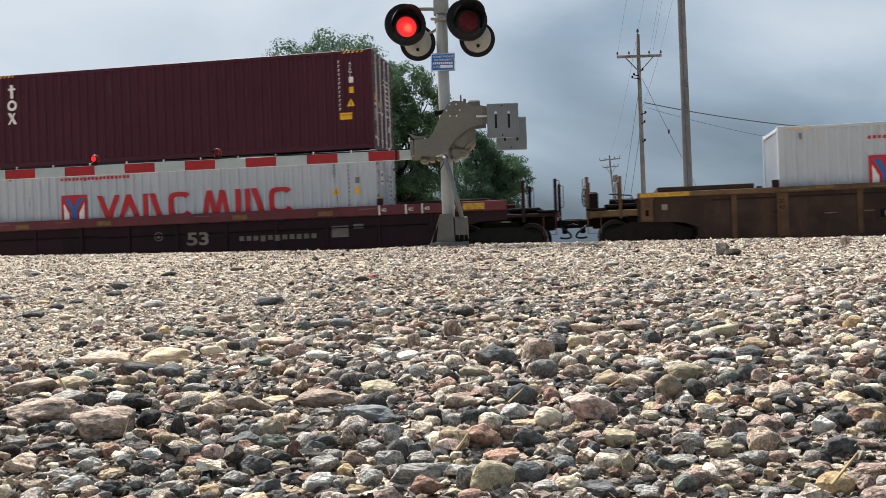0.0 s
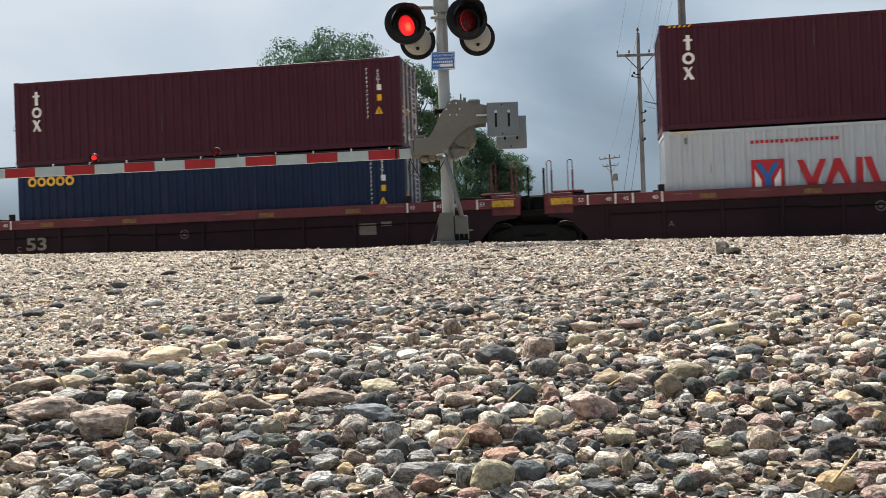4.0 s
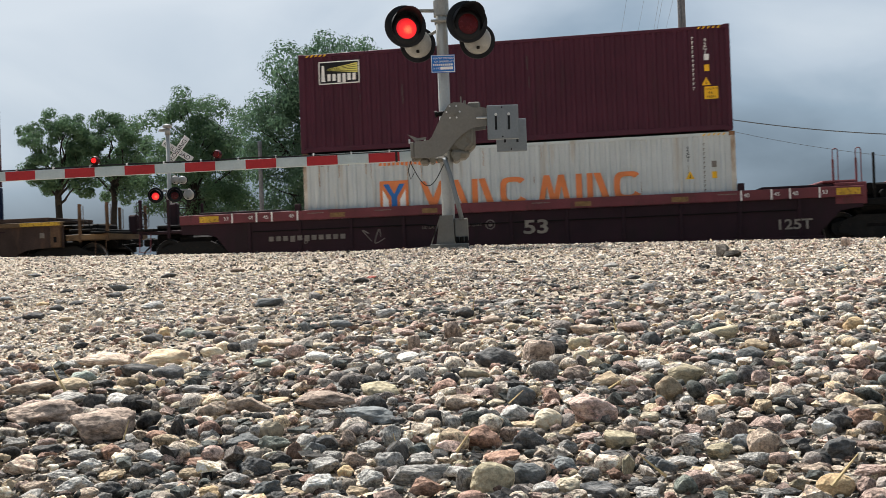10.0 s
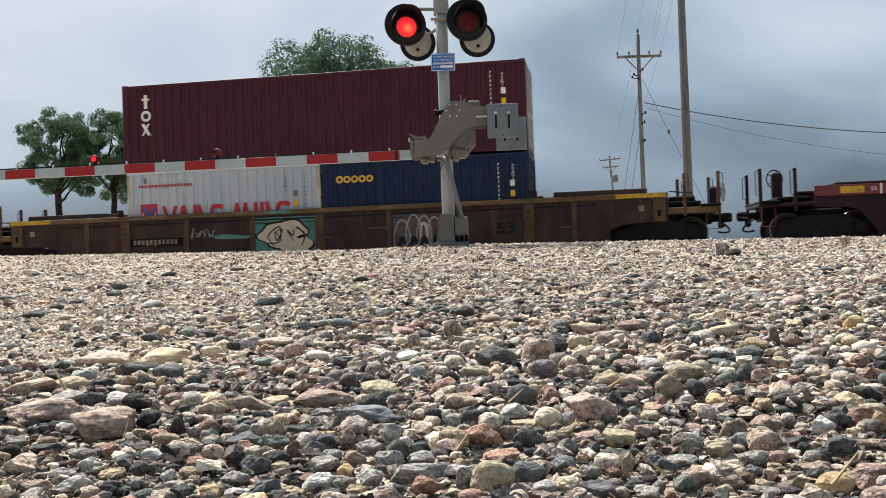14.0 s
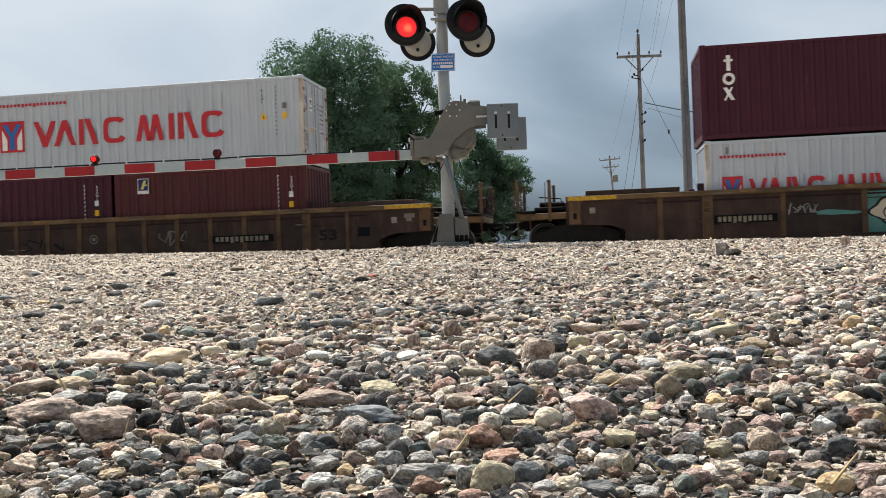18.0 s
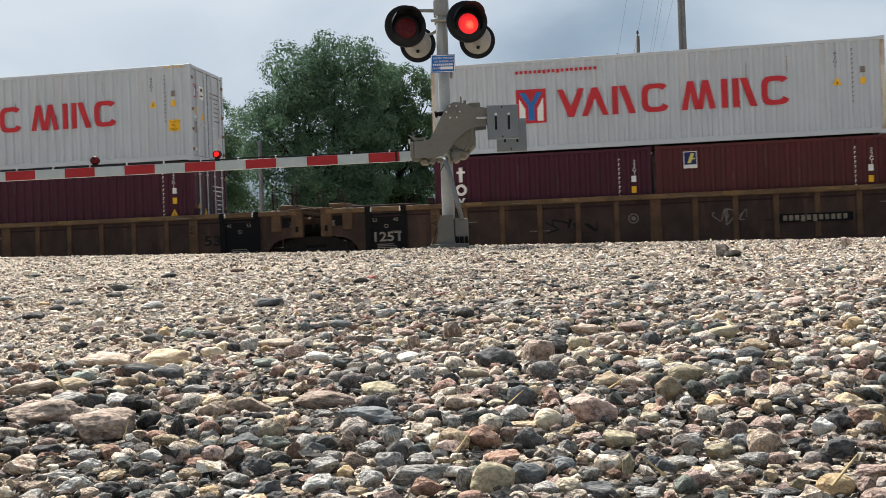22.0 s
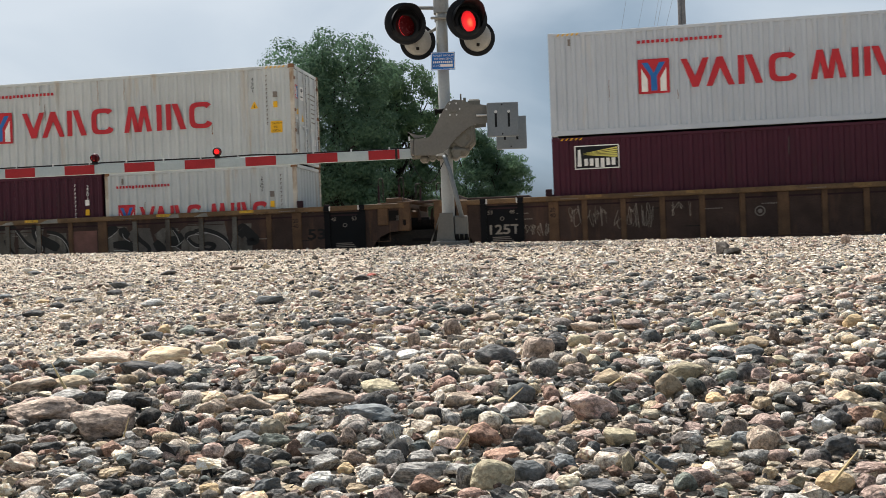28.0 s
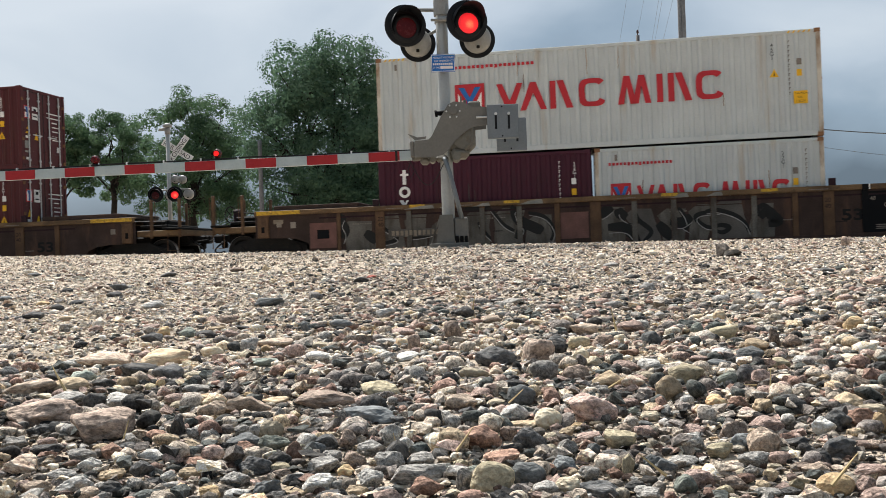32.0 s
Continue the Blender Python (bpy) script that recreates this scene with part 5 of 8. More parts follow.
F40, F20 = 12.192, 6.058
HC, STD = 2.896, 2.591
FLOOR = 0.33
container(84.66, F40, FLOOR, HC, M_WHITE, "light grey forty-foot container with red wordmark, alone in its well", "red", "45G1")
container(61.38, F40, FLOOR, HC, M_WHITE, "light grey forty-foot container with red wordmark, under a maroon one", "red", "45G1")
container(61.36, F40, FLOOR + HC + 0.02, HC, M_MAROON, "maroon corrugated forty-foot container with white wordmark", "upright", "45G1", caution=True)
container(41.92, F40, FLOOR, HC, M_NAVY, "navy blue forty-foot container with yellow ring wordmark", "rings", "45G1")
container(41.89, F40, FLOOR + HC + 0.02, STD, M_MAROON, "maroon forty-foot container stacked on a navy one", "upright", "42G1")
container(22.46, F40, FLOOR, HC, M_WORN, "weathered cream forty-foot container with faded orange wordmark", "faded", "45G1", rusty=True, wear=12)
container(22.42, F40, FLOOR + HC + 0.02, HC, M_MAROON2, "dark maroon forty-foot container with black name panel", "nameplate", "45G1", doors="left", caution=True)
container(-1.02, F20, FLOOR + 0.02, STD, M_WHITE, "light grey twenty-foot container with red wordmark", "red", "22G1", rusty=True)
container(5.07, F20, FLOOR + 0.02, STD, M_NAVY, "navy blue twenty-foot container with yellow ring wordmark", "rings", "22G1", doors="left")
container(-1.08, F40, FLOOR + STD + 0.04, STD, M_MAROON, "maroon forty-foot container across two short ones", "upright", "42G1")
container(-24.52, F20, FLOOR, STD, M_MAROON2, "dark maroon twenty-foot container with white wordmark", "upright", "22G1", doors="left")
container(-18.36, F20, FLOOR, STD, M_RED2, "brick red twenty-foot container with small navy square", "stripe", "22G1", doors="left")
container(-24.52, F40, FLOOR + STD + 0.02, STD, M_WHITE, "light grey forty-foot container with red wordmark and rusty post", "red", "42G1", rusty=True, shift=0.13)
container(-43.98, F40, FLOOR, HC, M_MAROON2, "dark maroon forty-foot container with black name panel, in the well", "nameplate", "45G1")
container(-43.99, F40, FLOOR + HC + 0.02, HC, M_WHITE, "clean light grey forty-foot container with red wordmark", "red", "45G1", caution=True, shift=0.16)
container(-63.66, F20, FLOOR, STD, M_MAROON2, "dark maroon twenty-foot container beside a worn white one", "upright", "22G1", doors="left")
container(-57.50, F20, FLOOR, STD, M_WORN, "worn cream twenty-foot container with red wordmark", "red", "22G1", doors="left", rusty=True)
container(-63.62, F40, FLOOR + STD + 0.02, HC, M_WORN, "worn cream forty-foot container with red wordmark and rusty posts", "red", "45G1", rusty=True, caution=True, wear=4)
container(-87.10, F40, FLOOR, HC, M_RED2, "brick red forty-foot container with ribbed doors, in the well", "none", "45G1")
container(-87.08, F40, FLOOR + HC + 0.02, STD, M_RED2, "brick red forty-foot container with ribbed doors, stacked", "none", "42G1")

# ---------------------------------------------------------------- well cars
WHEELS = []     # wheelsets, which roll
WHEEL_R = 0.457
OUT = 1.42


def truck(unit, x):
    t = part("truck", Geo().box(x - 0.25, x + 0.25, -1.0, 1.0, 0.50, 0.80, 0.03), M_GREASE, unit, "black cast-steel truck")
    part("brake_rigging", Geo().box(x - 1.25, x + 1.25, -0.62, 0.62, 0.16, 0.62, 0.05).box(x - 0.55, x + 0.55, -0.9, 0.9, 0.62, 1.0, 0.05), M_GREASE, t)
    frame_mesh = shared(("sideframe",), lambda: Geo().prism([(-1.20, 0.40), (-1.08, 0.30), (-0.75, 0.32), (-0.42, 0.20), (0.42, 0.20), (0.75, 0.32), (1.08, 0.30), (1.20, 0.40), (1.18, 0.60), (0.90, 0.66), (0.50, 0.82), (-0.50, 0.82), (-0.90, 0.66), (-1.18, 0.60)], -0.07, 0.07).cyl((-0.89, -0.13, 0.457), (-0.89, 0.0, 0.457), 0.13, 14).cyl((0.89, -0.13, 0.457), (0.89, 0.0, 0.457), 0.13, 14).mesh("side_frame", M_FRAME))
    for k in (-1, 1):
        part("side_frame", frame_mesh, M_FRAME, t, at=pose(x, k * 1.02, 0, 0, 0, 0 if k < 0 else 180))
        for d in (-0.12, 0.0, 0.12):
            part("spring", Geo().cyl((x + d, k * 1.02, 0.27), (x + d, k * 1.02, 0.50), 0.05, 8), M_GREASE, t)
    for d in (-0.89, 0.89):
        me = shared(("wheelset",), lambda: Geo().cyl((0, -0.9, 0), (0, 0.9, 0), 0.08, 10).lathe([(0.09, -0.86), (0.30, -0.80), (0.34, -0.84), (WHEEL_R - 0.01, -0.84), (WHEEL_R, -0.72), (WHEEL_R + 0.028, -0.70), (0.36, -0.69), (0.09, -0.72)], 32).lathe([(0.09, 0.86), (0.30, 0.80), (0.34, 0.84), (WHEEL_R - 0.01, 0.84), (WHEEL_R, 0.72), (WHEEL_R + 0.028, 0.70), (0.36, 0.69), (0.09, 0.72)], 32).mesh("wheelset", M_WHEEL))
        w = part("wheelset", me, M_WHEEL, t, "dark steel wheelset with bright treads", at=pose(x + d, 0, WHEEL_R))
        for k in (-1, 1):
            tread = shared(("tread", k), lambda: Geo().lathe([(WHEEL_R - 0.012, k * 0.842), (WHEEL_R + 0.002, k * 0.838), (WHEEL_R + 0.002, k * 0.725)], 40).mesh("tread", M_TREAD, True))
            part("tread", tread, M_TREAD, w, "bright worn wheel tread")
        WHEELS.append((w, x + d))
    return t


def scribble(unit, seed, x0, x1, z0, z1, strokes, width, material, y, name="graffiti_tag", label="spray-painted scrawl"):
    rng = random.Random(seed)
    g, ob = Geo(), None
    for i in range(strokes):
        cx, w = x0 + (x1 - x0) * (i + 0.5) / strokes, (x1 - x0) / strokes * rng.uniform(0.6, 1.0)
        ctrl = [Vector((cx + rng.uniform(-0.9, 0.9) * w, rng.uniform(z0, z1))) for _ in range(rng.randint(4, 6))]
        pts = []
        for j in range(len(ctrl) - 1):
            p0, p1, p2, p3 = ctrl[max(0, j - 1)], ctrl[j], ctrl[j + 1], ctrl[min(len(ctrl) - 1, j + 2)]
            for q in range(7):
                t = q / 7
                p = 0.5 * ((2 * p1) + (p2 - p0) * t + (2 * p0 - 5 * p1 + 4 * p2 - p3) * t * t + (3 * p1 - p0 - 3 * p2 + p3) * t ** 3)
                pts.append((min(x1, max(x0, p.x)), min(z1, max(z0, p.y))))
        g.ribbon(pts, width * rng.uniform(0.7, 1.2), y - 0.0006 * i)
        if width > 0.09:
            ob, g = part(name, g, material, unit, label), Geo()
    return ob or part(name, g, material, unit, label)


def blob(unit, seed, cx, cz, rx, rz, material, y, name, label):
    rng = random.Random(seed)
    ph = [rng.uniform(0, 6.28) for _ in range(4)]
    pts = []
    for i in range(36):
        w = 2 * math.pi * i / 36
        r = 1 + 0.16 * math.sin(2 * w + ph[0]) + 0.12 * math.sin(3 * w + ph[1]) + 0.07 * math.sin(7 * w + ph[2])
        pts.append((cx + rx * r * math.cos(w), cz + rz * r * math.sin(w)))
    return part(name, Geo().prism(pts, y, y + 0.003), material, unit, label)


# the strokes of the large grey piece: along the car and up its side
BOLD = [[(-2.22, 1.4), (-2.24, 1.34), (-2.17, 1.1), (-2.02, 0.89), (-2.09, 0.69), (-2.19, 0.49)], [(-2.12, 1.06), (-1.87, 0.89), (-1.58, 0.74), (-1.48, 0.67)], [(-7.17, 1.38), (-7.24, 1.18), (-7.14, 0.94), (-7.21, 0.71)],
        [(0.32, 0.72), (0.77, 0.7), (0.98, 0.49), (1.11, 0.26)], [(1.67, 0.78), (1.85, 0.56), (2.02, 0.35)], [(2.0, 0.82), (2.29, 0.77), (2.56, 0.93)],
        [(2.26, 0.78), (2.49, 0.63)], [(4.34, 0.82), (4.51, 0.98), (4.68, 0.84), (4.81, 0.7), (4.55, 0.64)], [(0.1, 1.07), (0.27, 1.16), (0.44, 1.29)],
        [(0.61, 1.22), (0.67, 1.08), (0.84, 0.97)], [(-6.55, 0.85), (-6.36, 0.71), (-6.23, 0.57)]]
FINE = [[(-2.95, 1.4), (-2.79, 1.19), (-2.56, 0.91), (-2.26, 0.73)], [(-1.85, 1.22), (-1.48, 1.12), (-1.26, 0.91), (-1.16, 0.65), (-1.25, 0.42)], [(-4.18, 1.12), (-4.14, 0.92), (-4.11, 0.71), (-3.8, 0.73), (-3.54, 0.75)],
        [(-5.22, 0.66), (-4.88, 0.69), (-4.55, 0.75)], [(-6.25, 1.17), (-5.99, 0.93), (-5.62, 0.64), (-5.99, 0.52)], [(1.04, 1.3), (1.13, 0.92), (1.48, 0.57), (1.28, 0.31)],
        [(3.3, 1.03), (2.79, 0.99), (2.68, 0.86), (2.9, 0.65), (3.16, 0.6)], [(2.93, 1.05), (3.23, 1.07), (3.67, 0.92), (3.94, 0.7), (4.06, 0.43)], [(3.13, 0.6), (3.33, 0.66), (3.54, 0.59), (3.37, 0.46), (3.16, 0.53)],
        [(-3.27, 1.01), (-3.13, 0.74), (-2.93, 0.53)], [(-3.64, 1.4), (-3.13, 1.4), (-2.93, 1.4)], [(4.21, 0.69), (4.24, 0.96), (4.44, 1.15), (4.75, 0.94)],
        [(0.07, 1.31), (0.0, 0.94), (0.13, 0.53)], [(2.22, 1.18), (2.36, 0.97), (2.42, 0.77)]]


def grey_piece(u):
    """A large spray-painted piece: olive-grey ground over sheets and posts, black strokes with pale edges."""
    rng = random.Random(23)
    for a, b in ((-7.25, -1.12), (0.05, 4.75)):
        n = round((b - a) / 0.85)
        cuts = [a + (b - a) * (k + rng.uniform(-0.12, 0.12) * (0 < k < n)) / n for k in range(n + 1)]
        for xa, xb in zip(cuts, cuts[1:]):
            la, lb = rng.uniform(-0.14, 0.14), rng.uniform(-0.14, 0.14)
            top = rng.uniform(1.12, 1.36)
            foot = [(xa + 0.05 - la, 0.30), (xb - 0.05 - lb, 0.30), (xb - 0.03 - 0.3 * lb, 0.62), (xb - 0.08, 0.86), (xb - 0.04 + lb, top), (xa + 0.30 + la, top + 0.02), (xa + 0.04 + la, top - 0.16), (xa + 0.09, 0.80)]
            part("graffiti_ground", Geo().prism(foot, -1.3772, -1.3735), rng.choice((M_SPRAYLIGHT, M_SPRAYLIGHT, M_SPRAYGREY)), u, "olive-grey spray-painted ground")
    for q in list(range(-5, -1)) + list(range(1, 5)):
        part("graffiti_ground", Geo().box(q * 1.05 - 0.07, q * 1.05 + 0.07, -1.4165, -1.4155, 0.30, 1.40), M_SPRAYLIGHT, u, "olive-grey spray over a side post")
    for a, b in ((-8.2, -7.4), (-1.0, -0.2)):
        part("graffiti_patch", Geo().box(a, b, -1.3768, -1.3735, 0.45, 1.18), M_SPRAYPINK, u, "dull pink painted patch")
    for q, ctrl in enumerate(BOLD + FINE):
        line, w = smooth_line(ctrl), 0.30 if q < len(BOLD) else 0.13
        y = -1.3795 - 0.0004 * (q % 4)
        part("graffiti_stroke", Geo().ribbon(line, w, y), M_SPRAYBLACK, u, "black spray-painted stroke")
        if q % 3 != 1:
            part("graffiti_glint", Geo().ribbon([(x + 0.02, z - 0.5 * w - 0.012) for x, z in line], 0.022, y - 0.0018), M_SPRAYWHITE, u, "thin white spray-painted edge")
    # overspray that runs up over the chord
    for x0, x1, up in ((-5.4, -4.5, 0.08), (-4.4, -3.95, 0.06), (-3.4, -2.9, 0.08), (-2.15, -1.42, 0.11), (2.0, 2.5, 0.10), (2.9, 3.4, 0.09)):
        part("graffiti_overspray", Geo().prism([(x0, 1.453), (x1, 1.453), (x1 - 0.04, 1.47 + up), (x0 + 0.55 * (x1 - x0), 1.455 + up), (x0 + 0.12, 1.475)], -OUT - 0.0415, -OUT - 0.036), M_SPRAYPALE, u, "pale grey overspray on the chord")


def smooth_line(ctrl):
    """A softly rounded line through the given points."""
    c, out = [Vector(p) for p in ctrl], []
    for j in range(len(c) - 1):
        p0, p1, p2, p3 = c[max(0, j - 1)], c[j], c[j + 1], c[min(len(c) - 1, j + 2)]
        for q in range(6):
            t = q / 6
            p = 0.5 * ((2 * p1) + (p2 - p0) * t + (2 * p0 - 5 * p1 + 4 * p2 - p3) * t * t + (3 * p1 - p0 - 3 * p2 + p3) * t ** 3)
            out.append((p.x, p.y))
    return out + [tuple(c[-1])]


def end_columns(u, e, edge, kind, hi):
    """The bolster columns over a yellow car's wheels: a squared post with a dark slot on either side, and a lip over the joint."""
    a, b = (edge - 0.16, edge + 0.17) if kind == "joint" else (edge - 0.42, edge - 0.08)
    x0, x1 = min(e * a, e * b), max(e * a, e * b)
    top = hi + 0.02 if kind == "joint" else hi - 0.15
    for k in (-1, 1):
        col = part("bolster_column", Geo().box(x0, x1, k * 1.34 - 0.10, k * 1.34 + 0.10, 0.80, top, 0.02), M_TAN, u, "squared yellow bolster column")
        part("slot", Geo().box(x0 + 0.12, x1 - 0.12, k * 1.443 - 0.002, k * 1.443 + 0.002, 0.95, 1.12), M_GREASE, col)
        part("flange", Geo().box(x0 - 0.03, x1 + 0.03, k * 1.34 - 0.115, k * 1.34 + 0.115, top - 0.03, top + 0.02, 0.008), M_TAN, col)
    if kind == "joint" and e > 0:
        q0, q1 = e * (edge - 1.0), e * (edge - 0.42)
        part("stirrup", Geo().tube([(q0, -1.46, 1.40), (q0, -1.46, 0.52), (q1, -1.46, 0.52), (q1, -1.46, 1.05)], 0.013, 6), M_TAN, u, "thin bent stirrup step")
    if kind == "coupler":
        deck = sorted((e * (edge + 0.05), e * (edge + 0.75)))
        part("brake_gear", Geo().box(*deck, -0.7, 0.5, 1.34, 1.50, 0.04).cyl((deck[0], -0.9, 1.42), (deck[1], -0.9, 1.40), 0.07, 10).cyl((deck[0] + 0.2, -1.0, 1.36), (deck[0] + 0.2, 0.6, 1.36), 0.10, 12).tube([(deck[0], -1.1, 1.62), (deck[1] - 0.1, -1.1, 1.56), (deck[1], -1.1, 1.30)], 0.018, 6), M_GREASE, u, "dark brake gear on the end platform")
    if kind == "joint":
        inner = sorted((e * (edge - 0.78), e * (edge - 0.48)))
        part("bolster_column", Geo().box(*inner, -1.43, -1.30, 0.98, hi + 0.03, 0.015), M_TAN, u, "squared yellow bolster column")
        # flat dark plate, coloured like the shade in a hollow between the columns
        part("recess", Geo().box(*sorted((e * (edge - 0.46), e * (edge - 0.18))), -1.379, -1.374, 1.10, hi - 0.20), M_GREASE, u, "dark plate painted as shade between columns")
        lip = sorted((e * (edge + 0.1), e * (edge + 0.38)))
        part("joint_lip", Geo().box(*lip, -1.2, 1.2, hi + 0.0, hi + 0.07, 0.015), M_TAN, u, "rusty plate lapping over the joint")
        part("slope_web", Geo().prism([(e * (edge + 0.29), 0.85), (e * (edge + 0.29), 1.45), (e * (edge + 0.34), 1.40), (e * (edge + 0.40), 0.95)][::e], -0.9, -0.82), M_TANSIDE, u)


def well_car(s_mid, style, ends, label, mark_53=(), big_125=None, graffiti=None, letter="", number=None, panels=True):
    """One unit of a container well car. ends: what is at the rear and front: 'coupler' or 'joint'."""
    u = thing("well_car", label, "freight car", on_track(s_mid), group="well cars of the train")
    TRAIN.append((u, s_mid, 0.0))
    yellow = style == "yellow"
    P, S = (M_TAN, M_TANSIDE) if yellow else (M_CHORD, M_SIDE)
    lo, hi = (1.45, 1.59) if yellow else (1.30, 1.58)
    reach = [9.85 if e == "coupler" else 9.3 for e in ends]
    x0, x1 = -reach[0], reach[1]
    # long side sheets, chords and posts on both sides
    arch = {"maroon": {"coupler": [(8.20, 0.24), (8.75, 0.92), (9.10, 1.0)], "joint": [(8.06, 0.24), (8.73, 0.94), (9.10, 1.0)]},
            "yellow": {"coupler": [(8.02, 0.24), (8.10, 0.44), (8.30, 0.63), (8.60, 0.74), (8.95, 0.78)], "joint": [(8.34, 0.24), (8.42, 0.48), (8.60, 0.67), (8.84, 0.77), (9.10, 0.80)]}}[style]
    foot = 0.80 if yellow else 1.02
    rear, front = arch[ends[0]], arch[ends[1]]
    skirt = front + [(x1, foot), (x1, lo), (x0, lo), (x0, foot)] + [(-x, z) for x, z in rear[::-1]]
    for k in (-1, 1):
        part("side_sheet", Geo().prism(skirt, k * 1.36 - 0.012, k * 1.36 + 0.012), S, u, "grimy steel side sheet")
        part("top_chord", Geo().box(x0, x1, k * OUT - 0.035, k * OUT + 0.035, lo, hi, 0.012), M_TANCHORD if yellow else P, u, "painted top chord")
        part("chord_cap", Geo().box(x0, x1, k * 1.335 - 0.05, k * 1.335 + 0.05, hi - 0.05, hi, 0.008), M_TANCHORD if yellow else P, u)
        part("bottom_sill", Geo().box(-8.3, 8.3, k * 1.375 - 0.03, k * 1.375 + 0.03, 0.20, 0.30, 0.01), S, u)
        if not yellow:
            posts = [(-7.7 + 1.54 * q, 0.05) for q in range(11)]
        elif panels:
            posts = [(q * 1.05, 0.075) for q in range(-5, 6) if q] + [(0.0, 0.15), (-6.10, 0.14), (6.10, 0.14)]
        else:
            posts = [(q * 2.05, 0.075) for q in (-2, -1, 1, 2)] + [(0.0, 0.14), (-6.05, 0.15), (6.05, 0.15), (-7.3, 0.075), (7.3, 0.075)]
        for x, w in posts:
            pm = shared(("post", yellow, w), lambda: Geo().box(-w, w, -0.03, 0.03, 0.28, lo, 0.012).mesh("side_post", P if yellow else S))
            part("side_post", pm, P if yellow else S, u, "" if yellow else "grimy side post", at=pose(x, k * 1.385, 0))
        if yellow:
            part("rub_rail", Geo().box(-7.9, 7.9, k * 1.375 - 0.012, k * 1.375 + 0.012, 1.30, 1.345), M_SIDE, u)
            part("rub_rail", Geo().box(-6.9, 6.9, k * 1.372 - 0.006, k * 1.372 + 0.006, 1.20, 1.225), S, u)
        else:
            part("air_line", Geo().tube([(-7.6, k * 1.40, 1.02), (-2.5, k * 1.40, 1.03), (-2.3, k * 1.40, 0.98), (7.6, k * 1.40, 1.0)], 0.016, 6), M_GREASE, u)
    part("well_floor", Geo().box(-8.0, 8.0, -1.30, 1.30, 0.22, 0.315), M_GREASE, u)
    for e, kind in ((-1, ends[0]), (1, ends[1])):
        X = lambda a, b: (min(e * a, e * b), max(e * a, e * b))
        edge = reach[0] if e < 0 else reach[1]
        # raised bulkhead deck between the container and the car's end
        a, b = X(6.75, edge - 0.55)
        if not yellow or kind == "coupler" or e < 0:
            part("bulkhead_deck", Geo().box(a, b, -1.30, 1.30, hi + 0.005, hi + (0.14 if yellow and kind == "coupler" else 0.07), 0.012), M_TANSIDE if yellow else M_SIDE, u, "dark upper deck of the car's end")
        if yellow:
            end_columns(u, e, edge, kind, hi)
        a, b = X(8.1, 8.18)
        part("bulkhead", Geo().box(a, b, -1.34, 1.34, 0.3, hi), S, u)
        part("slope_sheet", Geo().prism([(e * 7.85, 0.19), (e * 8.24, 0.19), (e * 8.26, 0.75), (e * 8.52, 1.00), (e * 7.85, 1.00)][::e], -1.33, 1.33), S, u, "sloped sheet behind the wheel arch")
        part("centre_sill", Geo().box(*X(8.2, edge + 0.2), -0.46, 0.46, 0.58, 1.22, 0.02), M_GREASE, u, "greasy centre sill")
        part("brake_rigging", Geo().box(*X(8.25, 8.55), -0.55, 0.55, 0.24, 0.60, 0.02).cyl((e * 8.3, -0.6, 0.5), (e * 8.3, 0.6, 0.5), 0.07, 10), M_GREASE, u)
        a, b = X(6.12, 6.30)
        for k in (-1, 1):
            part("corner_guide", Geo().box(a, b, k * 1.36 - 0.04, k * 1.36 + 0.04, hi, hi + 0.20, 0.012), M_SIDE, u)
        if kind == "coupler":
            a, b = X(edge - 0.02, 11.25)
            part("end_platform", Geo().box(a, b, -1.25, 1.25, 0.99 if yellow else 1.08, 1.17, 0.015), M_TANCHORD if yellow else M_SIDE, u, "open end platform")
            a, b = X(edge - 0.1, 11.1)
            part("draft_sill", Geo().box(a, b, -0.40, 0.40, 0.70, 1.08, 0.03), M_GREASE, u)
            part("crossover", Geo().box(*X(10.7, 11.25), -1.38, 1.38, 1.18, 1.24, 0.01), M_GREASE, u)
            part("deck_step", Geo().box(*X(edge, 10.75), -1.1, 1.1, 1.24, 1.34, 0.02), M_GREASE, u)
            for xx in (10.3, 11.2):
                for k in (-1, 1):
                    rail = shared(("stake", yellow), lambda: Geo().box(-0.045, 0.045, -0.04, 0.04, 0.95, 2.12, 0.012).tube([(0.045, 0, 1.40), (0.12, 0, 1.42), (0.12, 0, 2.05), (0.045, 0, 2.07)], 0.012, 6).mesh("stanchion", M_TAN if yellow else M_SIDE))
                    part("stanchion", rail, P, u, "upright steel end stanchion", at=pose(e * xx, k * 1.22, 0 if xx > 10.9 else -0.02, 0, 0, 0 if e > 0 else 180))
            part("step", Geo().tube([(e * 11.2, -1.30, 1.08), (e * 11.2, -1.34, 0.55), (e * 10.85, -1.34, 0.55), (e * 10.85, -1.30, 1.08)], 0.014, 6), P, u)
            part("coupler", Geo().box(*X(11.0, 11.42), -0.13, 0.13, 0.76, 0.98, 0.03).box(*X(11.35, 11.68), -0.17, 0.13, 0.74, 1.00, 0.05).box(*X(11.3, 11.46), -0.10, 0.10, 0.58, 0.76, 0.03), M_GREASE, u, "greasy cast knuckle coupler")
            part("uncoupling_lever", Geo().tube([(e * 11.45, -1.3, 0.95), (e * 11.5, -0.9, 0.80), (e * 11.65, -0.2, 0.86)], 0.014, 6), M_GREASE, u)
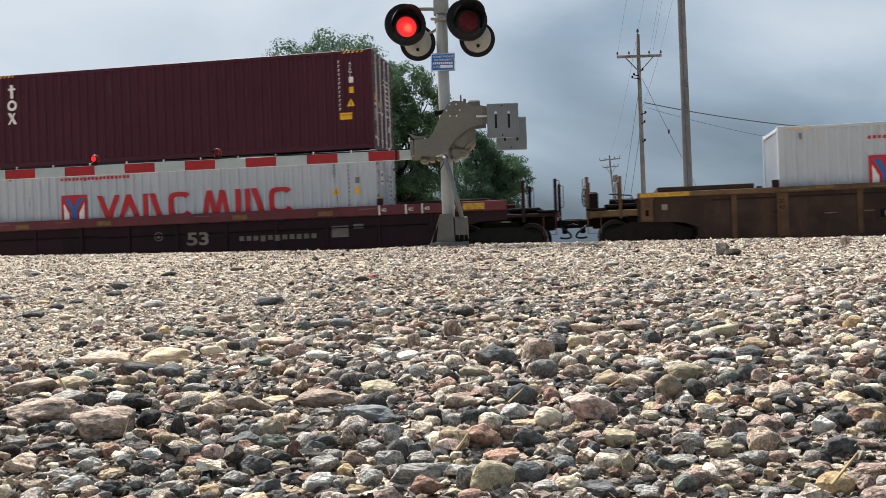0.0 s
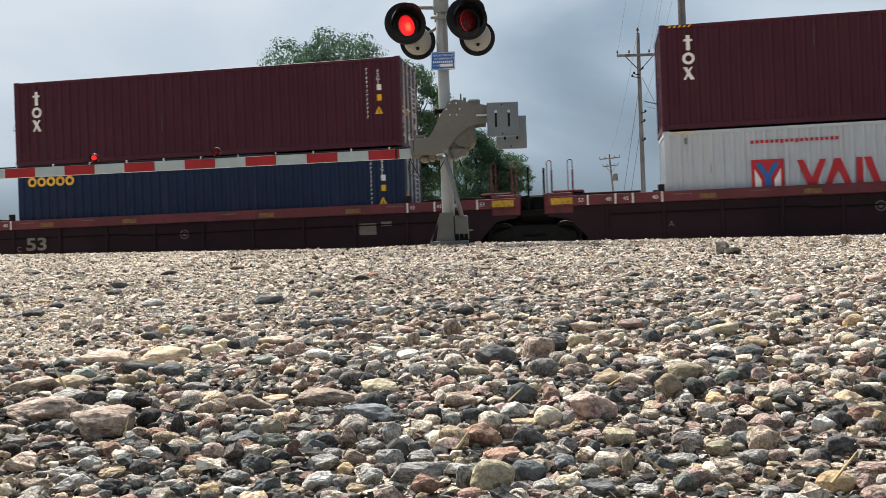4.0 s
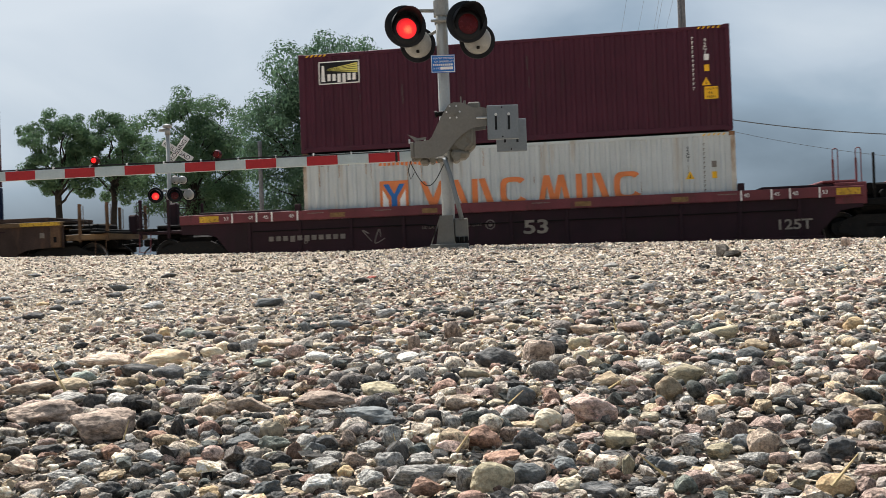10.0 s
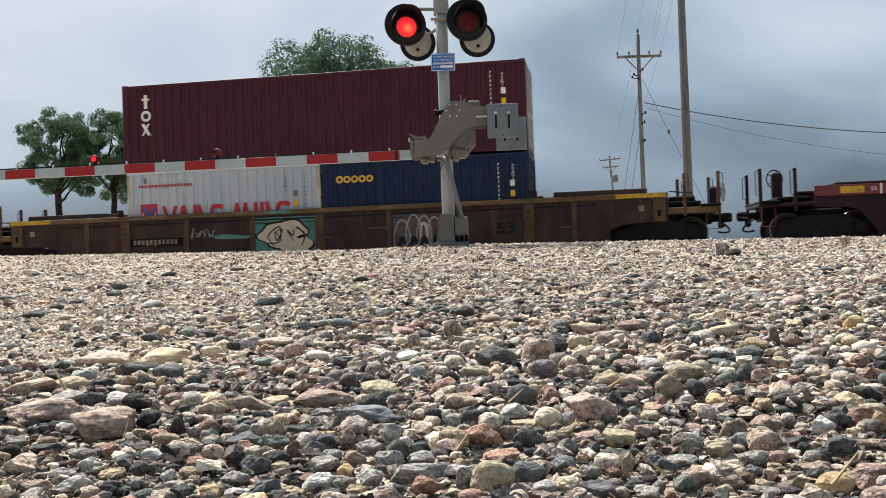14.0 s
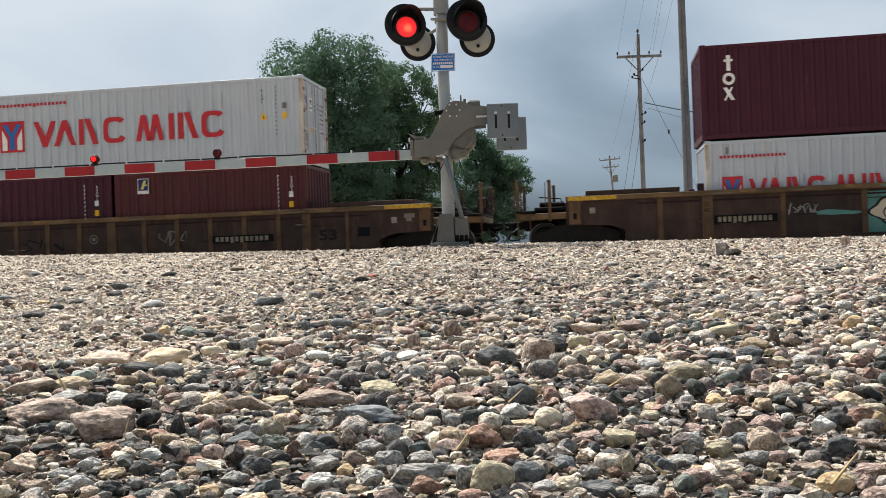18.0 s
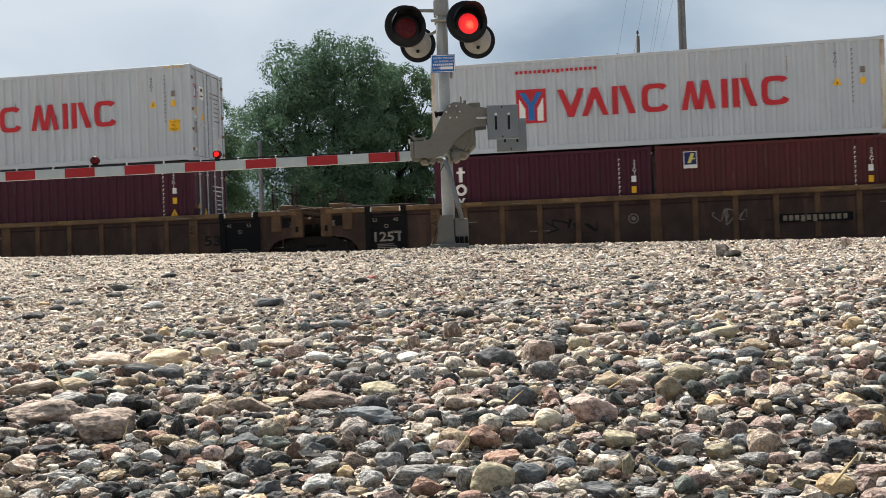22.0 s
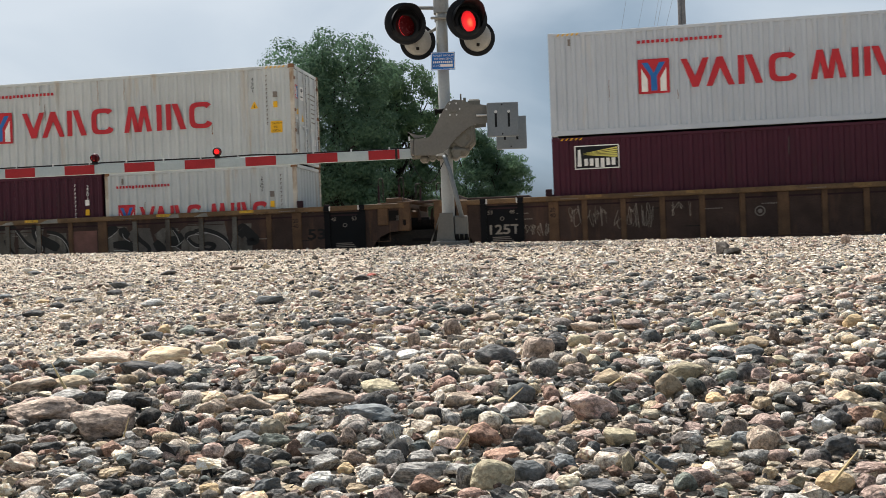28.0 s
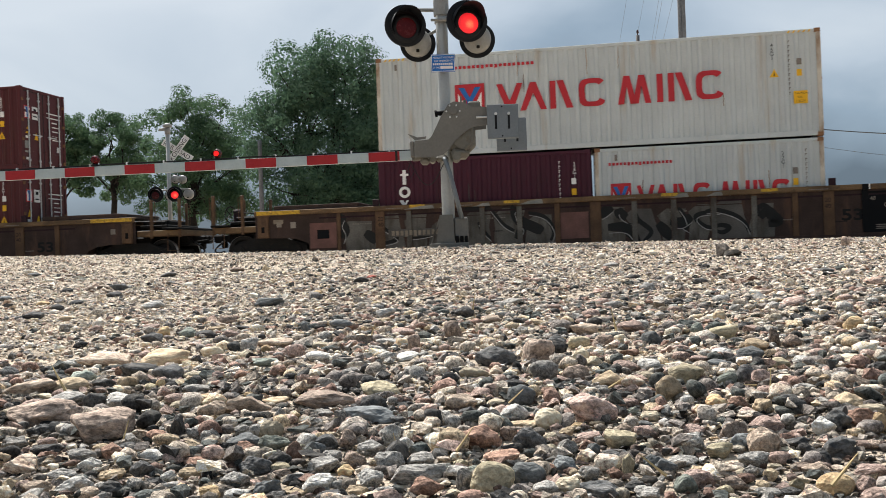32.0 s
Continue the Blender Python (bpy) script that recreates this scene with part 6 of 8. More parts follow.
            hose = [(e * (11.25 + 0.32 * math.sin(i / 9 * 3.14)), -0.32, 0.80 - 0.36 * math.sin(i / 9 * 3.14 * 0.62)) for i in range(10)]
            part("air_hose", Geo().tube(hose, 0.028, 8), M_RUBBER, u, "looped black air hose", smooth=True)
            truck(u, e * 9.58)
        else:
            part("end_sill", Geo().box(*X(edge - 0.05, edge + 0.28), -0.75, 0.75, 0.95, 1.40, 0.04), P if yellow else M_SIDE, u, "articulated end casting")
            if not yellow:
                part("side_bearing", Geo().box(*X(edge - 0.7, edge + 0.10), -1.38, -0.8, 1.10, hi + 0.10, 0.02), P, u)
            part("end_deck", Geo().box(*(X(edge - 0.55, edge - 0.06) if yellow else X(edge - 1.0, edge - 0.15)), -1.3, 1.2, hi - 0.10 if yellow else hi + 0.10, hi + 0.17, 0.02), P, u)
            grab = (0.74 if e > 0 else 0.54) if yellow else 1.02
            far_out = 0.45 if yellow and e < 0 and graffiti == "white_tags" else 0.0
            if far_out:
                part("step_plate", Geo().box(*X(edge - 0.10, edge + 0.66), -1.30, -0.95, hi - 0.02, hi + 0.05, 0.01), M_TANSIDE, u, "grimy step plate over the joint")
            for xx in ((edge - 0.62, edge - 0.02) if yellow else (edge - 0.70, edge - 0.12)):
                px = e * xx - (0.14 + far_out if yellow else 0.0)
                bend = [(px + e * 0.065 * (1 - math.cos(w)), -1.25, hi + grab - 0.065 + 0.065 * math.sin(w)) for w in (0.0, 0.5, 1.05, 1.57, 2.1, 2.64, 3.1416)]
                part("grab_rail", Geo().tube([(px, -1.25, hi)] + bend + [(px + e * 0.13, -1.25, hi + 0.10)], 0.014, 6).box(px - 0.025, px + 0.025, -1.27, -1.23, hi, hi + grab * 0.72), M_SIDE if yellow else M_CHORD, u, "thin bent grab rail")
            if e > 0:
                truck(u, edge + 0.43)
                part("drawbar", Geo().box(edge, edge + 0.95, -0.9, 0.9, 0.62, 1.18, 0.08).box(edge + 0.1, edge + 0.8, -1.1, 1.1, 0.45, 0.62, 0.05), M_GREASE, u, "greasy articulated connection")
                if not yellow:
                    part("joint_housing", Geo().box(edge + 0.06, edge + 0.82, -0.95, 0.95, 1.18, 1.66, 0.05).cyl((edge + 0.25, -1.1, 1.50), (edge + 0.25, 1.1, 1.50), 0.16, 14).cyl((edge + 0.62, -1.15, 1.34), (edge + 0.62, 1.15, 1.34), 0.14, 14).box(edge + 0.30, edge + 0.36, -1.24, -1.18, 1.2, 2.45, 0.01).box(edge + 0.74, edge + 0.80, -1.24, -1.18, 1.2, 2.40, 0.01).box(edge - 0.1, edge + 0.98, -1.28, -1.18, 1.05, 1.24, 0.02), M_GREASE, u, "dark greasy housing over the articulated joint")
        # reflectors and length marks
        a, b = X(8.62, 9.22) if not yellow else X(8.45, 9.78)
        if not yellow or kind == "coupler":
            part("reflector", Geo().box(a, b, -OUT - 0.041, -OUT - 0.036, lo + 0.05 if not yellow else lo + 0.015, hi - (0.015 if yellow else 0.05)), M_RETRO, u, "amber reflective strip")
        if yellow and (not panels or kind == "coupler"):
            if panels:
                for k in (-1, 1):
                    part("side_post", shared(("post", yellow, 0.055), lambda: Geo().box(-0.055, 0.055, -0.03, 0.03, 0.28, lo, 0.012).mesh("side_post", P)), P, u, at=pose(e * 7.32, k * 1.385, 0))
                part("data_plate", Geo().box(*X(7.62, 7.98), -1.379, -1.374, 0.72, 0.98), M_BLACK, u, "small black data plate")
                part("white_card", Geo().box(*X(8.62, 8.78), -1.379, -1.374, 1.06, 1.24), M_GREYPAINT, u, "dirty white card")
                part("stencil_field", Geo().box(*X(9.0, 9.3), -1.379, -1.374, 1.20, 1.32), M_FADED, u)
            letters("length_mark", "20", e * 6.05 - 0.11, -1.418, 1.16, 0.12, M_DARKSTENCIL, u)
            letters("length_mark", "40", e * 6.05 - 0.11, -1.418, 1.00, 0.12, M_DARKSTENCIL, u)
        elif yellow:
            a, b = X(7.08, 8.00)
            bp = part("stencil_panel", Geo().box(a, b, -1.3765, -1.3730, 0.32, 1.40), M_BLACK, u, "black stencilled panel")
            for q, word in ((0.05, "48"), (0.66, "53")):
                if e < 0:
                    word = "53" if word == "48" else "48"
                letters("length_mark", word, a + q, -1.379, 1.16, 0.11, M_GREYPAINT, bp)
            g = Geo()
            for q in range(3):
                g.box(a + 0.18, a + 0.76 - 0.05 * q, -1.379, -1.377, 0.40 + q * 0.05, 0.425 + q * 0.05)
            g.disc((a + b) / 2, -1.379, 1.03, 0.06, 16, 0.04)
            part("stencil_line", g, M_GREYSTENCIL, bp)
            for q0, q1 in ((a - 0.15, a + 0.018), (b - 0.018, b + 0.15)):
                part("black_band", Geo().box(q0, q1, -OUT - 0.0385, -OUT - 0.0355, lo - 0.002, hi + 0.002).box(q0, q1, -1.4165, -1.3735, 0.32, lo - 0.002), M_BLACK, u, "black painted band down the car's side")
            part("white_mark", Geo().box(a + 0.02, a + 0.05, -OUT - 0.042, -OUT - 0.036, lo, hi), M_PLAINWHITE, u)
            part("white_mark", Geo().box(b - 0.05, b - 0.02, -OUT - 0.042, -OUT - 0.036, lo, hi), M_PLAINWHITE, u)
            letters("length_mark", "20", e * 6.10 - 0.11, -1.418, 1.16, 0.12, M_DARKSTENCIL, u)
            letters("length_mark", "40", e * 6.10 - 0.11, -1.418, 1.00, 0.12, M_DARKSTENCIL, u)
        else:
            for xx, word in ((6.20, "40"), (6.98, "45"), (7.45, "48"), (8.20, "53")):
                part("mark_line", Geo().box(e * xx - 0.022, e * xx + 0.022, -OUT - 0.042, -OUT - 0.036, lo, hi), M_PLAINWHITE, u)
                letters("length_mark", word, e * xx + (0.06 if e > 0 else -0.26), -OUT - 0.040, lo + 0.09, 0.11, M_PLAINWHITE, u)
    # reflectors along the chord, small stencils, badge
    for x in (-5.0, -2.3, 2.0, 4.6):
        part("reflector", Geo().box(x - 0.22, x + 0.22, -OUT - 0.041, -OUT - 0.036, lo + 0.05, lo + 0.13 if yellow else lo + 0.18), M_RETRO if graffiti == "big_piece" else M_RETROFADED, u, "amber reflective strip" if graffiti == "big_piece" else "faded amber reflective strip")
    for x in (-5.9, -3.9, 0.6, 5.6):
        small_bars(u, "stencil_line", x, hi - 0.10, 0.025, 0.5, 9, M_GREYSTENCIL, -OUT - 0.040)
    g = Geo()
    g.disc(-0.6, -1.376, 0.95, 0.14, 20, 0.11)
    g.disc(-0.6, -1.376, 0.95, 0.06, 14)
    part("round_badge", g, M_GREYSTENCIL, u)
    for x in mark_53:
        letters("size_mark", "53", x, -1.379 if yellow else -1.419, 0.66, 0.30 if yellow else 0.38, M_DARKSTENCIL if yellow else M_GREYPAINT, u, bold=0.035, wide=1.4)
    if big_125 is not None:
        letters("load_mark", "125T", big_125, -1.380 if yellow else -1.419, 0.60 if yellow else 0.50, 0.27, M_GREYPAINT, u, bold=0.03, wide=1.2)
    if letter:
        letters("unit_letter", letter, -6.05, -1.419, 0.62, 0.16, M_GREYSTENCIL, u)
    if number:
        if yellow:
            for a, b in ((number[0] - 0.1, number[0] + 0.55), (number[0] + 0.62, number[1] + 0.1)):
                part("number_field", Geo().box(a, b, -1.4165, -1.375, 0.68, 0.90), M_BLACK if graffiti != "big_piece" else M_SPRAYGREY, u, "black painted field")
        small_bars(u, "registration_line", number[0], 0.72, 0.14, number[1] - number[0], 11, M_GREYSTENCIL if not yellow else M_FADED, -1.419)
    if letter == "B":
        letters("load_limit", "LD LMT", -2.55, -1.379, 0.90, 0.09, M_GREYSTENCIL, u)
        letters("load_limit", "PER UNIT", -1.35, -1.379, 0.92, 0.09, M_GREYSTENCIL, u)
        small_bars(u, "stencil_line", -1.98, 0.90, 0.09, 0.5, 6, M_GREYSTENCIL, -1.379)
        scribble(u, 31, -4.3, -3.6, 0.55, 0.95, 2, 0.04, M_GREYSTENCIL, -1.379)
    if letter in ("A", "C"):
        part("data_plate", Geo().box(4.75, 5.25, -1.379, -1.374, 0.72, 1.05), M_GREYSTENCIL, u)
        part("data_plate", Geo().box(5.4, 5.7, -1.379, -1.374, 0.95, 1.08), M_GREYSTENCIL, u)
    if yellow:
        rr = random.Random(int(abs(s_mid) * 10))
        for q in range(7):
            x = rr.uniform(-7.5, 7.2)
            small_bars(u, "stencil_line", x, rr.uniform(0.55, 1.15), 0.03, rr.uniform(0.25, 0.6), 8, M_DARKSTENCIL if q % 2 else M_GREYSTENCIL, -1.378)
        for x in (-9.2, 9.05):
            part("white_card", Geo().box(x, x + 0.15, -1.379, -1.374, 1.10, 1.26), M_GREYPAINT, u)
    if graffiti == "white_tags":
        for q, (a, b, z0, z1) in enumerate(((-7.05, -6.15, 0.50, 0.86), (-5.70, -4.65, 0.70, 1.30), (-4.45, -3.40, 0.62, 1.32), (-3.0, -2.4, 0.90, 1.35))):
            scribble(u, 50 + q, a, b, z0, z1, 11 if q < 3 else 4, 0.013, M_GREYPAINT, -1.378, label="thin pale spray-painted tag")
    if graffiti == "murals":
        part("mural_ground", Geo().box(-2.10, 0.10, -1.3775, -1.3735, 0.30, 1.38), M_TEAL, u, "teal spray-painted ground")
        blob(u, 5, -1.02, 0.80, 0.90, 0.47, M_SPRAYBLACK, -1.381, "mural_outline", "thick black spray-painted outline")
        blob(u, 5, -1.02, 0.80, 0.83, 0.41, M_CREAM, -1.384, "mural_shape", "cream spray-painted rounded shape")
        scribble(u, 77, -1.6, -0.4, 0.50, 1.10, 4, 0.05, M_SPRAYBLACK, -1.387, label="black spray-painted stroke")
        part("mural_ground", Geo().box(2.16, 3.56, -1.3772, -1.3735, 0.32, 1.30), M_SPRAYGREY, u, "grey spray-painted ground")
        for q, (cx, rx, up) in enumerate(((2.42, 0.23, 0.74), (2.76, 0.21, 0.88), (3.06, 0.20, 0.84), (3.36, 0.20, 0.80))):
            for k, (w, paint) in enumerate(((1.0, M_SPRAYWHITE), (0.45, M_SPRAYPINK if q != 2 else M_CREAM))):
                loop = [(cx - rx * w, 0.36), (cx - rx * w, up), (cx - 0.35 * rx, up + 0.36 * w), (cx + 0.5 * rx * w, up + 0.34 * w), (cx + rx * w, up - 0.02), (cx + 0.9 * rx * w, 0.52), (cx + 0.2 * rx, 0.40)]
                part("mural_stroke", Geo().ribbon(smooth_line(loop), (0.045, 0.10)[k], -1.380 - 0.001 * q + 0.0015 * k), paint, u, ("white spray-painted outline", "dull pink spray-painted shape")[k] if q != 2 or k == 0 else "cream spray-painted shape")
            part("mural_stroke", Geo().ribbon(smooth_line([(cx - 0.10, 0.40), (cx, 0.62), (cx + 0.09, 0.44)]), 0.13, -1.3855), M_SPRAYBLACK, u, "black spray-painted stroke")
        scribble(u, 80, -4.0, -3.2, 0.85, 1.18, 6, 0.028, M_SPRAYWHITE, -1.378)
        blob(u, 9, -2.75, 0.86, 0.55, 0.07, M_TEAL, -1.3775, "mural_shape", "teal overspray")
        blob(u, 13, -1.2, 1.52, 0.35, 0.05, M_TEAL, -OUT - 0.041, "mural_shape", "teal overspray on the chord")
    if graffiti == "big_piece":
        grey_piece(u)
    if graffiti == "faint":
        scribble(u, 61, -6.1, -5.0, 0.70, 1.05, 4, 0.05, M_DARKSTENCIL, -1.378)
        scribble(u, 62, -3.0, -1.6, 0.62, 1.05, 5, 0.06, M_DARKSTENCIL, -1.378)
        scribble(u, 63, 1.5, 2.4, 0.66, 1.10, 5, 0.035, M_GREYSTENCIL, -1.378)
    return u


def brake_wheel(u, e, x, y=0.35, z=1.62, turn=70):
    w = part("brake_wheel", Geo().lathe([(0.24, -0.012), (0.27, 0.0), (0.24, 0.012), (0.235, 0.0), (0.24, -0.012)], 24), M_SIDE, u, "round hand-brake wheel", at=pose(e * x, y, z, 0, 0, turn))
    for i in range(5):
        a = radians(72 * i)
        part("spoke", Geo().cyl((0, 0, 0), (0.24 * math.cos(a), 0, 0.24 * math.sin(a)), 0.012, 6), M_SIDE, w)
    part("brake_stand", Geo().box(e * (x - (0.25 if turn > 45 else 0)) - 0.14, e * (x - (0.25 if turn > 45 else 0)) + 0.14, y - 0.12 - (0.3 if turn < 45 else 0), y + 0.14 - (0.3 if turn < 45 else 0), 1.17, z + 0.16, 0.05), M_SIDE, u, "dark hand-brake stand")


lead_car = well_car(90.75, "yellow", ("coupler", "joint"), "brown weathered yellow well car ahead of the maroon ones", mark_53=(3.6,), panels=False, number=(-3.5, -1.2))
brake_wheel(lead_car, -1, 11.3)
well_car(67.47, "maroon", ("joint", "coupler"), "maroon well car unit marked A with white length marks", mark_53=(0.3,), letter="A", number=(1.95, 4.37))
well_car(48.0, "maroon", ("joint", "joint"), "maroon middle well car unit with white length marks", mark_53=(-5.75,), big_125=7.1, letter="C")
unit_b = well_car(28.52, "maroon", ("coupler", "joint"), "maroon well car unit with a hand brake at its end", mark_53=(0.32,), big_125=7.06, letter="B", number=(-7.1, -4.73))
brake_wheel(unit_b, -1, 10.6, 0.10, 1.90, 22)
single_car = well_car(5.03, "yellow", ("coupler", "coupler"), "rusty yellow single well car with colourful graffiti", mark_53=(5.1,), graffiti="murals", number=(-5.79, -4.35), panels=False)
brake_wheel(single_car, 1, 11.5)
unit_w = well_car(-18.40, "yellow", ("joint", "coupler"), "rusty yellow well car unit with faint graffiti", mark_53=(6.45,), big_125=-7.98, graffiti="faint", number=(3.31, 4.98))
brake_wheel(unit_w, 1, 11.3)
well_car(-37.89, "yellow", ("joint", "joint"), "rusty yellow middle well car unit with thin white tags", mark_53=(6.4,), big_125=-7.98, graffiti="white_tags")
unit_z = well_car(-57.52, "yellow", ("coupler", "joint"), "rusty yellow well car unit covered in grey graffiti", mark_53=(6.4,), graffiti="big_piece", number=(-5.76, -4.35))
brake_wheel(unit_z, -1, 11.3)
well_car(-81.0, "yellow", ("joint", "coupler"), "rusty yellow well car carrying brick red containers", mark_53=(6.6,), panels=False)


# ---------------------------------------------------------------- movement
def travel(t):
    u = (t - 16) / 16
    return 67.70537438 * u - 8.02935507 * u ** 2 + 0.83624766 * u ** 3 + 2.24690978 * u ** 4 + 0.10054155 * u ** 5 - 1.01060229 * u ** 6


# ---------------------------------------------------------------- gravel
def ico(sub):
    bm = bmesh.new()
    bmesh.ops.create_icosphere(bm, subdivisions=sub, radius=1.0)
    bm.verts.index_update()
    v = np.array([x.co[:] for x in bm.verts])
    f = np.array([[x.index for x in q.verts] for q in bm.faces])
    bm.free()
    return v, f


def broken(n, seed, bevel=0.0, few=9, many=17, tall=(0.34, 0.68)):
    """Crushed stones: hulls of random points, flat-faced and sharp; bevelled ones are worn at the edges."""
    rng, out = np.random.default_rng(seed), []
    for i in range(n):
        k = int(rng.integers(few, many))
        p = rng.normal(size=(k, 3))
        p /= np.linalg.norm(p, axis=1)[:, None]
        p *= rng.uniform(0.82, 1.0, k)[:, None] * np.array([1.0, rng.uniform(0.60, 0.95), rng.uniform(*tall)])
        bm = bmesh.new()
        for q in p:
            bm.verts.new(q)
        r = bmesh.ops.convex_hull(bm, input=bm.verts[:])
        bmesh.ops.delete(bm, geom=[g for g in r["geom_interior"] if isinstance(g, bmesh.types.BMVert)], context="VERTS")
        if bevel:
            bmesh.ops.bevel(bm, geom=bm.edges[:], offset=bevel, segments=1, affect="EDGES", profile=0.6)
        bmesh.ops.triangulate(bm, faces=bm.faces[:])
        bm.verts.index_update()
        out.append((np.array([v.co[:] for v in bm.verts]), np.array([[v.index for v in f.verts] for f in bm.faces])))
        bm.free()
    return out


def worn(sub, n, seed):
    """Water-worn pebbles: softly lumped ellipsoids."""
    rng = np.random.default_rng(seed)
    d, f = ico(sub)
    d = d / np.linalg.norm(d, axis=1)[:, None]
    out = []
    for i in range(n):
        r = 1 + 0.10 * np.sin(d @ rng.normal(size=3) * 2.2 + rng.uniform(0, 6)) + 0.06 * np.sin(d @ rng.normal(size=3) * 4 + rng.uniform(0, 6))
        out.append((d * r[:, None] * np.array([1.0, rng.uniform(0.66, 0.95), rng.uniform(0.40, 0.66)]), f))
    return out


def cobble(n, seed, fine=3, tall=None, edge=16):
    """Stones broken and then worn: a ball cut by random planes, its edges rounded and its faces uneven; half-sizes 1 by 1 by 1 unless a height is given."""
    rng = np.random.default_rng(seed)
    d, f = ico(fine)
    d = d / np.linalg.norm(d, axis=1)[:, None]
    out = []
    for i in range(n):
        q = rng.normal(size=(int(rng.integers(15, 24)), 3))
        q /= np.linalg.norm(q, axis=1)[:, None]
        cut = rng.uniform(0.52, 0.80, len(q))[None] / np.maximum(d @ q.T, 0.05)
        r = np.minimum(1.0, (cut ** -edge).sum(1) ** (-1 / edge))
        if fine > 1:
            o = Vector(rng.uniform(-40, 40, 3))
            r = r * (1 + 0.10 * np.array([noise.fractal(Vector(p) * 2.2 + o, 0.75, 2.2, 6) for p in d]))
        v = d * r[:, None]
        v = v / np.abs(v).max(0)
        if tall:
            v = v * np.array([1.0, rng.uniform(0.66, 0.95), rng.uniform(*tall)])
        out.append((v, f))
    return out


def patch(x, y, coarse=False):
    """How thickly the stones lie: thin sandy drifts further off and to one side, where the coarse ones stay away."""
    if y < 1.15:
        return 1.0
    if coarse:
        k = noise.noise((x * 1.6 + 5, y * 0.7, 4.0)) * 0.8 + 0.9 + 0.75 * max(-0.9, min(0.3, (x + 0.12 * y) / (0.35 * y))) * min(1.0, (y - 1.15) * 2)
        return max(0.05, min(1.0, k * (0.3 if 1.5 < y < 4.2 and x < -0.16 * y else 1.0)))
    if y < 4.2 and x < -0.16 * y:
        return 1.0      # a bare sandy drift
    k = noise.noise((x * 1.1 + 5, y * 0.55, 2.0)) * 0.75 + 0.88
    k += (0.30 if 1.4 < y < 5.5 else 0.2) * max(-1, min(1, x / (0.35 * y)))
    return max(0.45, min(1.0, k))


def scatter(y0, y1, side, density, size, rng, coarse=False):
    """Places on the lot between two distances, within a wedge before the camera."""
    area = side * (y1 * y1 - y0 * y0) + 0.3 * (y1 - y0)
    n = int(area * density)
    y = np.sqrt(rng.uniform(y0 * y0, y1 * y1, n))
    x = rng.uniform(-1, 1, n) * (side * y + 0.15)
    s = np.clip(size * np.exp(rng.normal(0, 0.42, n)), size * 0.5, size * 1.7)
    keep = np.array([patch(a, b, coarse) for a, b in zip(x, y)]) > rng.uniform(0, 1, n)
    if size > 0.0125:
        # the larger stones keep their room, and nothing big lies right before them
        bx, by, bw = (np.array(c)[None] for c in zip(*LAID))
        ahead = (0.024 if size > 0.016 else 0.010) * by
        keep &= ((((x[:, None] - bx) / (0.5 * bw + 0.25 * size)) ** 2 + ((y[:, None] - by + ahead) / (0.42 * bw + ahead + 0.25 * size)) ** 2) > 1.0).all(1)
    return x[keep], y[keep], s[keep]


def turned(v, tilt, w):
    c, q = np.cos(tilt)[:, None], np.sin(tilt)[:, None]
    v = np.stack([v[..., 0], v[..., 1] * c - v[..., 2] * q, v[..., 1] * q + v[..., 2] * c], -1)
    c, q = np.cos(w)[:, None], np.sin(w)[:, None]
    return np.stack([v[..., 0] * c - v[..., 1] * q, v[..., 0] * q + v[..., 1] * c, v[..., 2]], -1)


def gravel_mesh(layers, sharp, round_, round_share, rng, material):
    V, F, S, o = [], [], [], 0
    shapes = sharp + round_
    for x, y, s, sink in layers:
        n = len(x)
        z = np.array([surface(a, b) for a, b in zip(x, y)]) + s * sink
        pick = np.where(rng.uniform(0, 1, n) < round_share, len(sharp) + rng.integers(0, len(round_), n), rng.integers(0, len(sharp), n))
        for k, (sv, sf) in enumerate(shapes):
            m = np.nonzero(pick == k)[0]
            if not len(m):
                continue
            v = np.repeat(sv[None], len(m), 0) * (s[m] / 2)[:, None, None]
            v = turned(v, rng.normal(0, 0.32 if k < len(sharp) else 0.22, len(m)), rng.uniform(0, 6.283, len(m)))
            v = v + np.stack([x[m], y[m], z[m]], -1)[:, None, :]
            V.append(v.reshape(-1, 3))
            F.append((sf[None] + (o + np.arange(len(m)) * len(sv))[:, None, None]).reshape(-1, 3))
            S.append(np.full(len(F[-1]), k >= len(sharp)))
            o += len(m) * len(sv)
    V, F, S = np.concatenate(V), np.concatenate(F), np.concatenate(S)
    me = bpy.data.meshes.new("gravel")
    me.vertices.add(len(V))
    me.vertices.foreach_set("co", V.astype(np.float32).ravel())
    me.loops.add(F.size)
    me.loops.foreach_set("vertex_index", F.astype(np.int32).ravel())
    me.polygons.add(len(F))
    me.polygons.foreach_set("loop_start", np.arange(0, F.size, 3, dtype=np.int32))
    me.polygons.foreach_set("loop_total", np.full(len(F), 3, dtype=np.int32))
    me.polygons.foreach_set("use_smooth", S)
    me.update(calc_edges=True)
    me.materials.append(material)
    return me


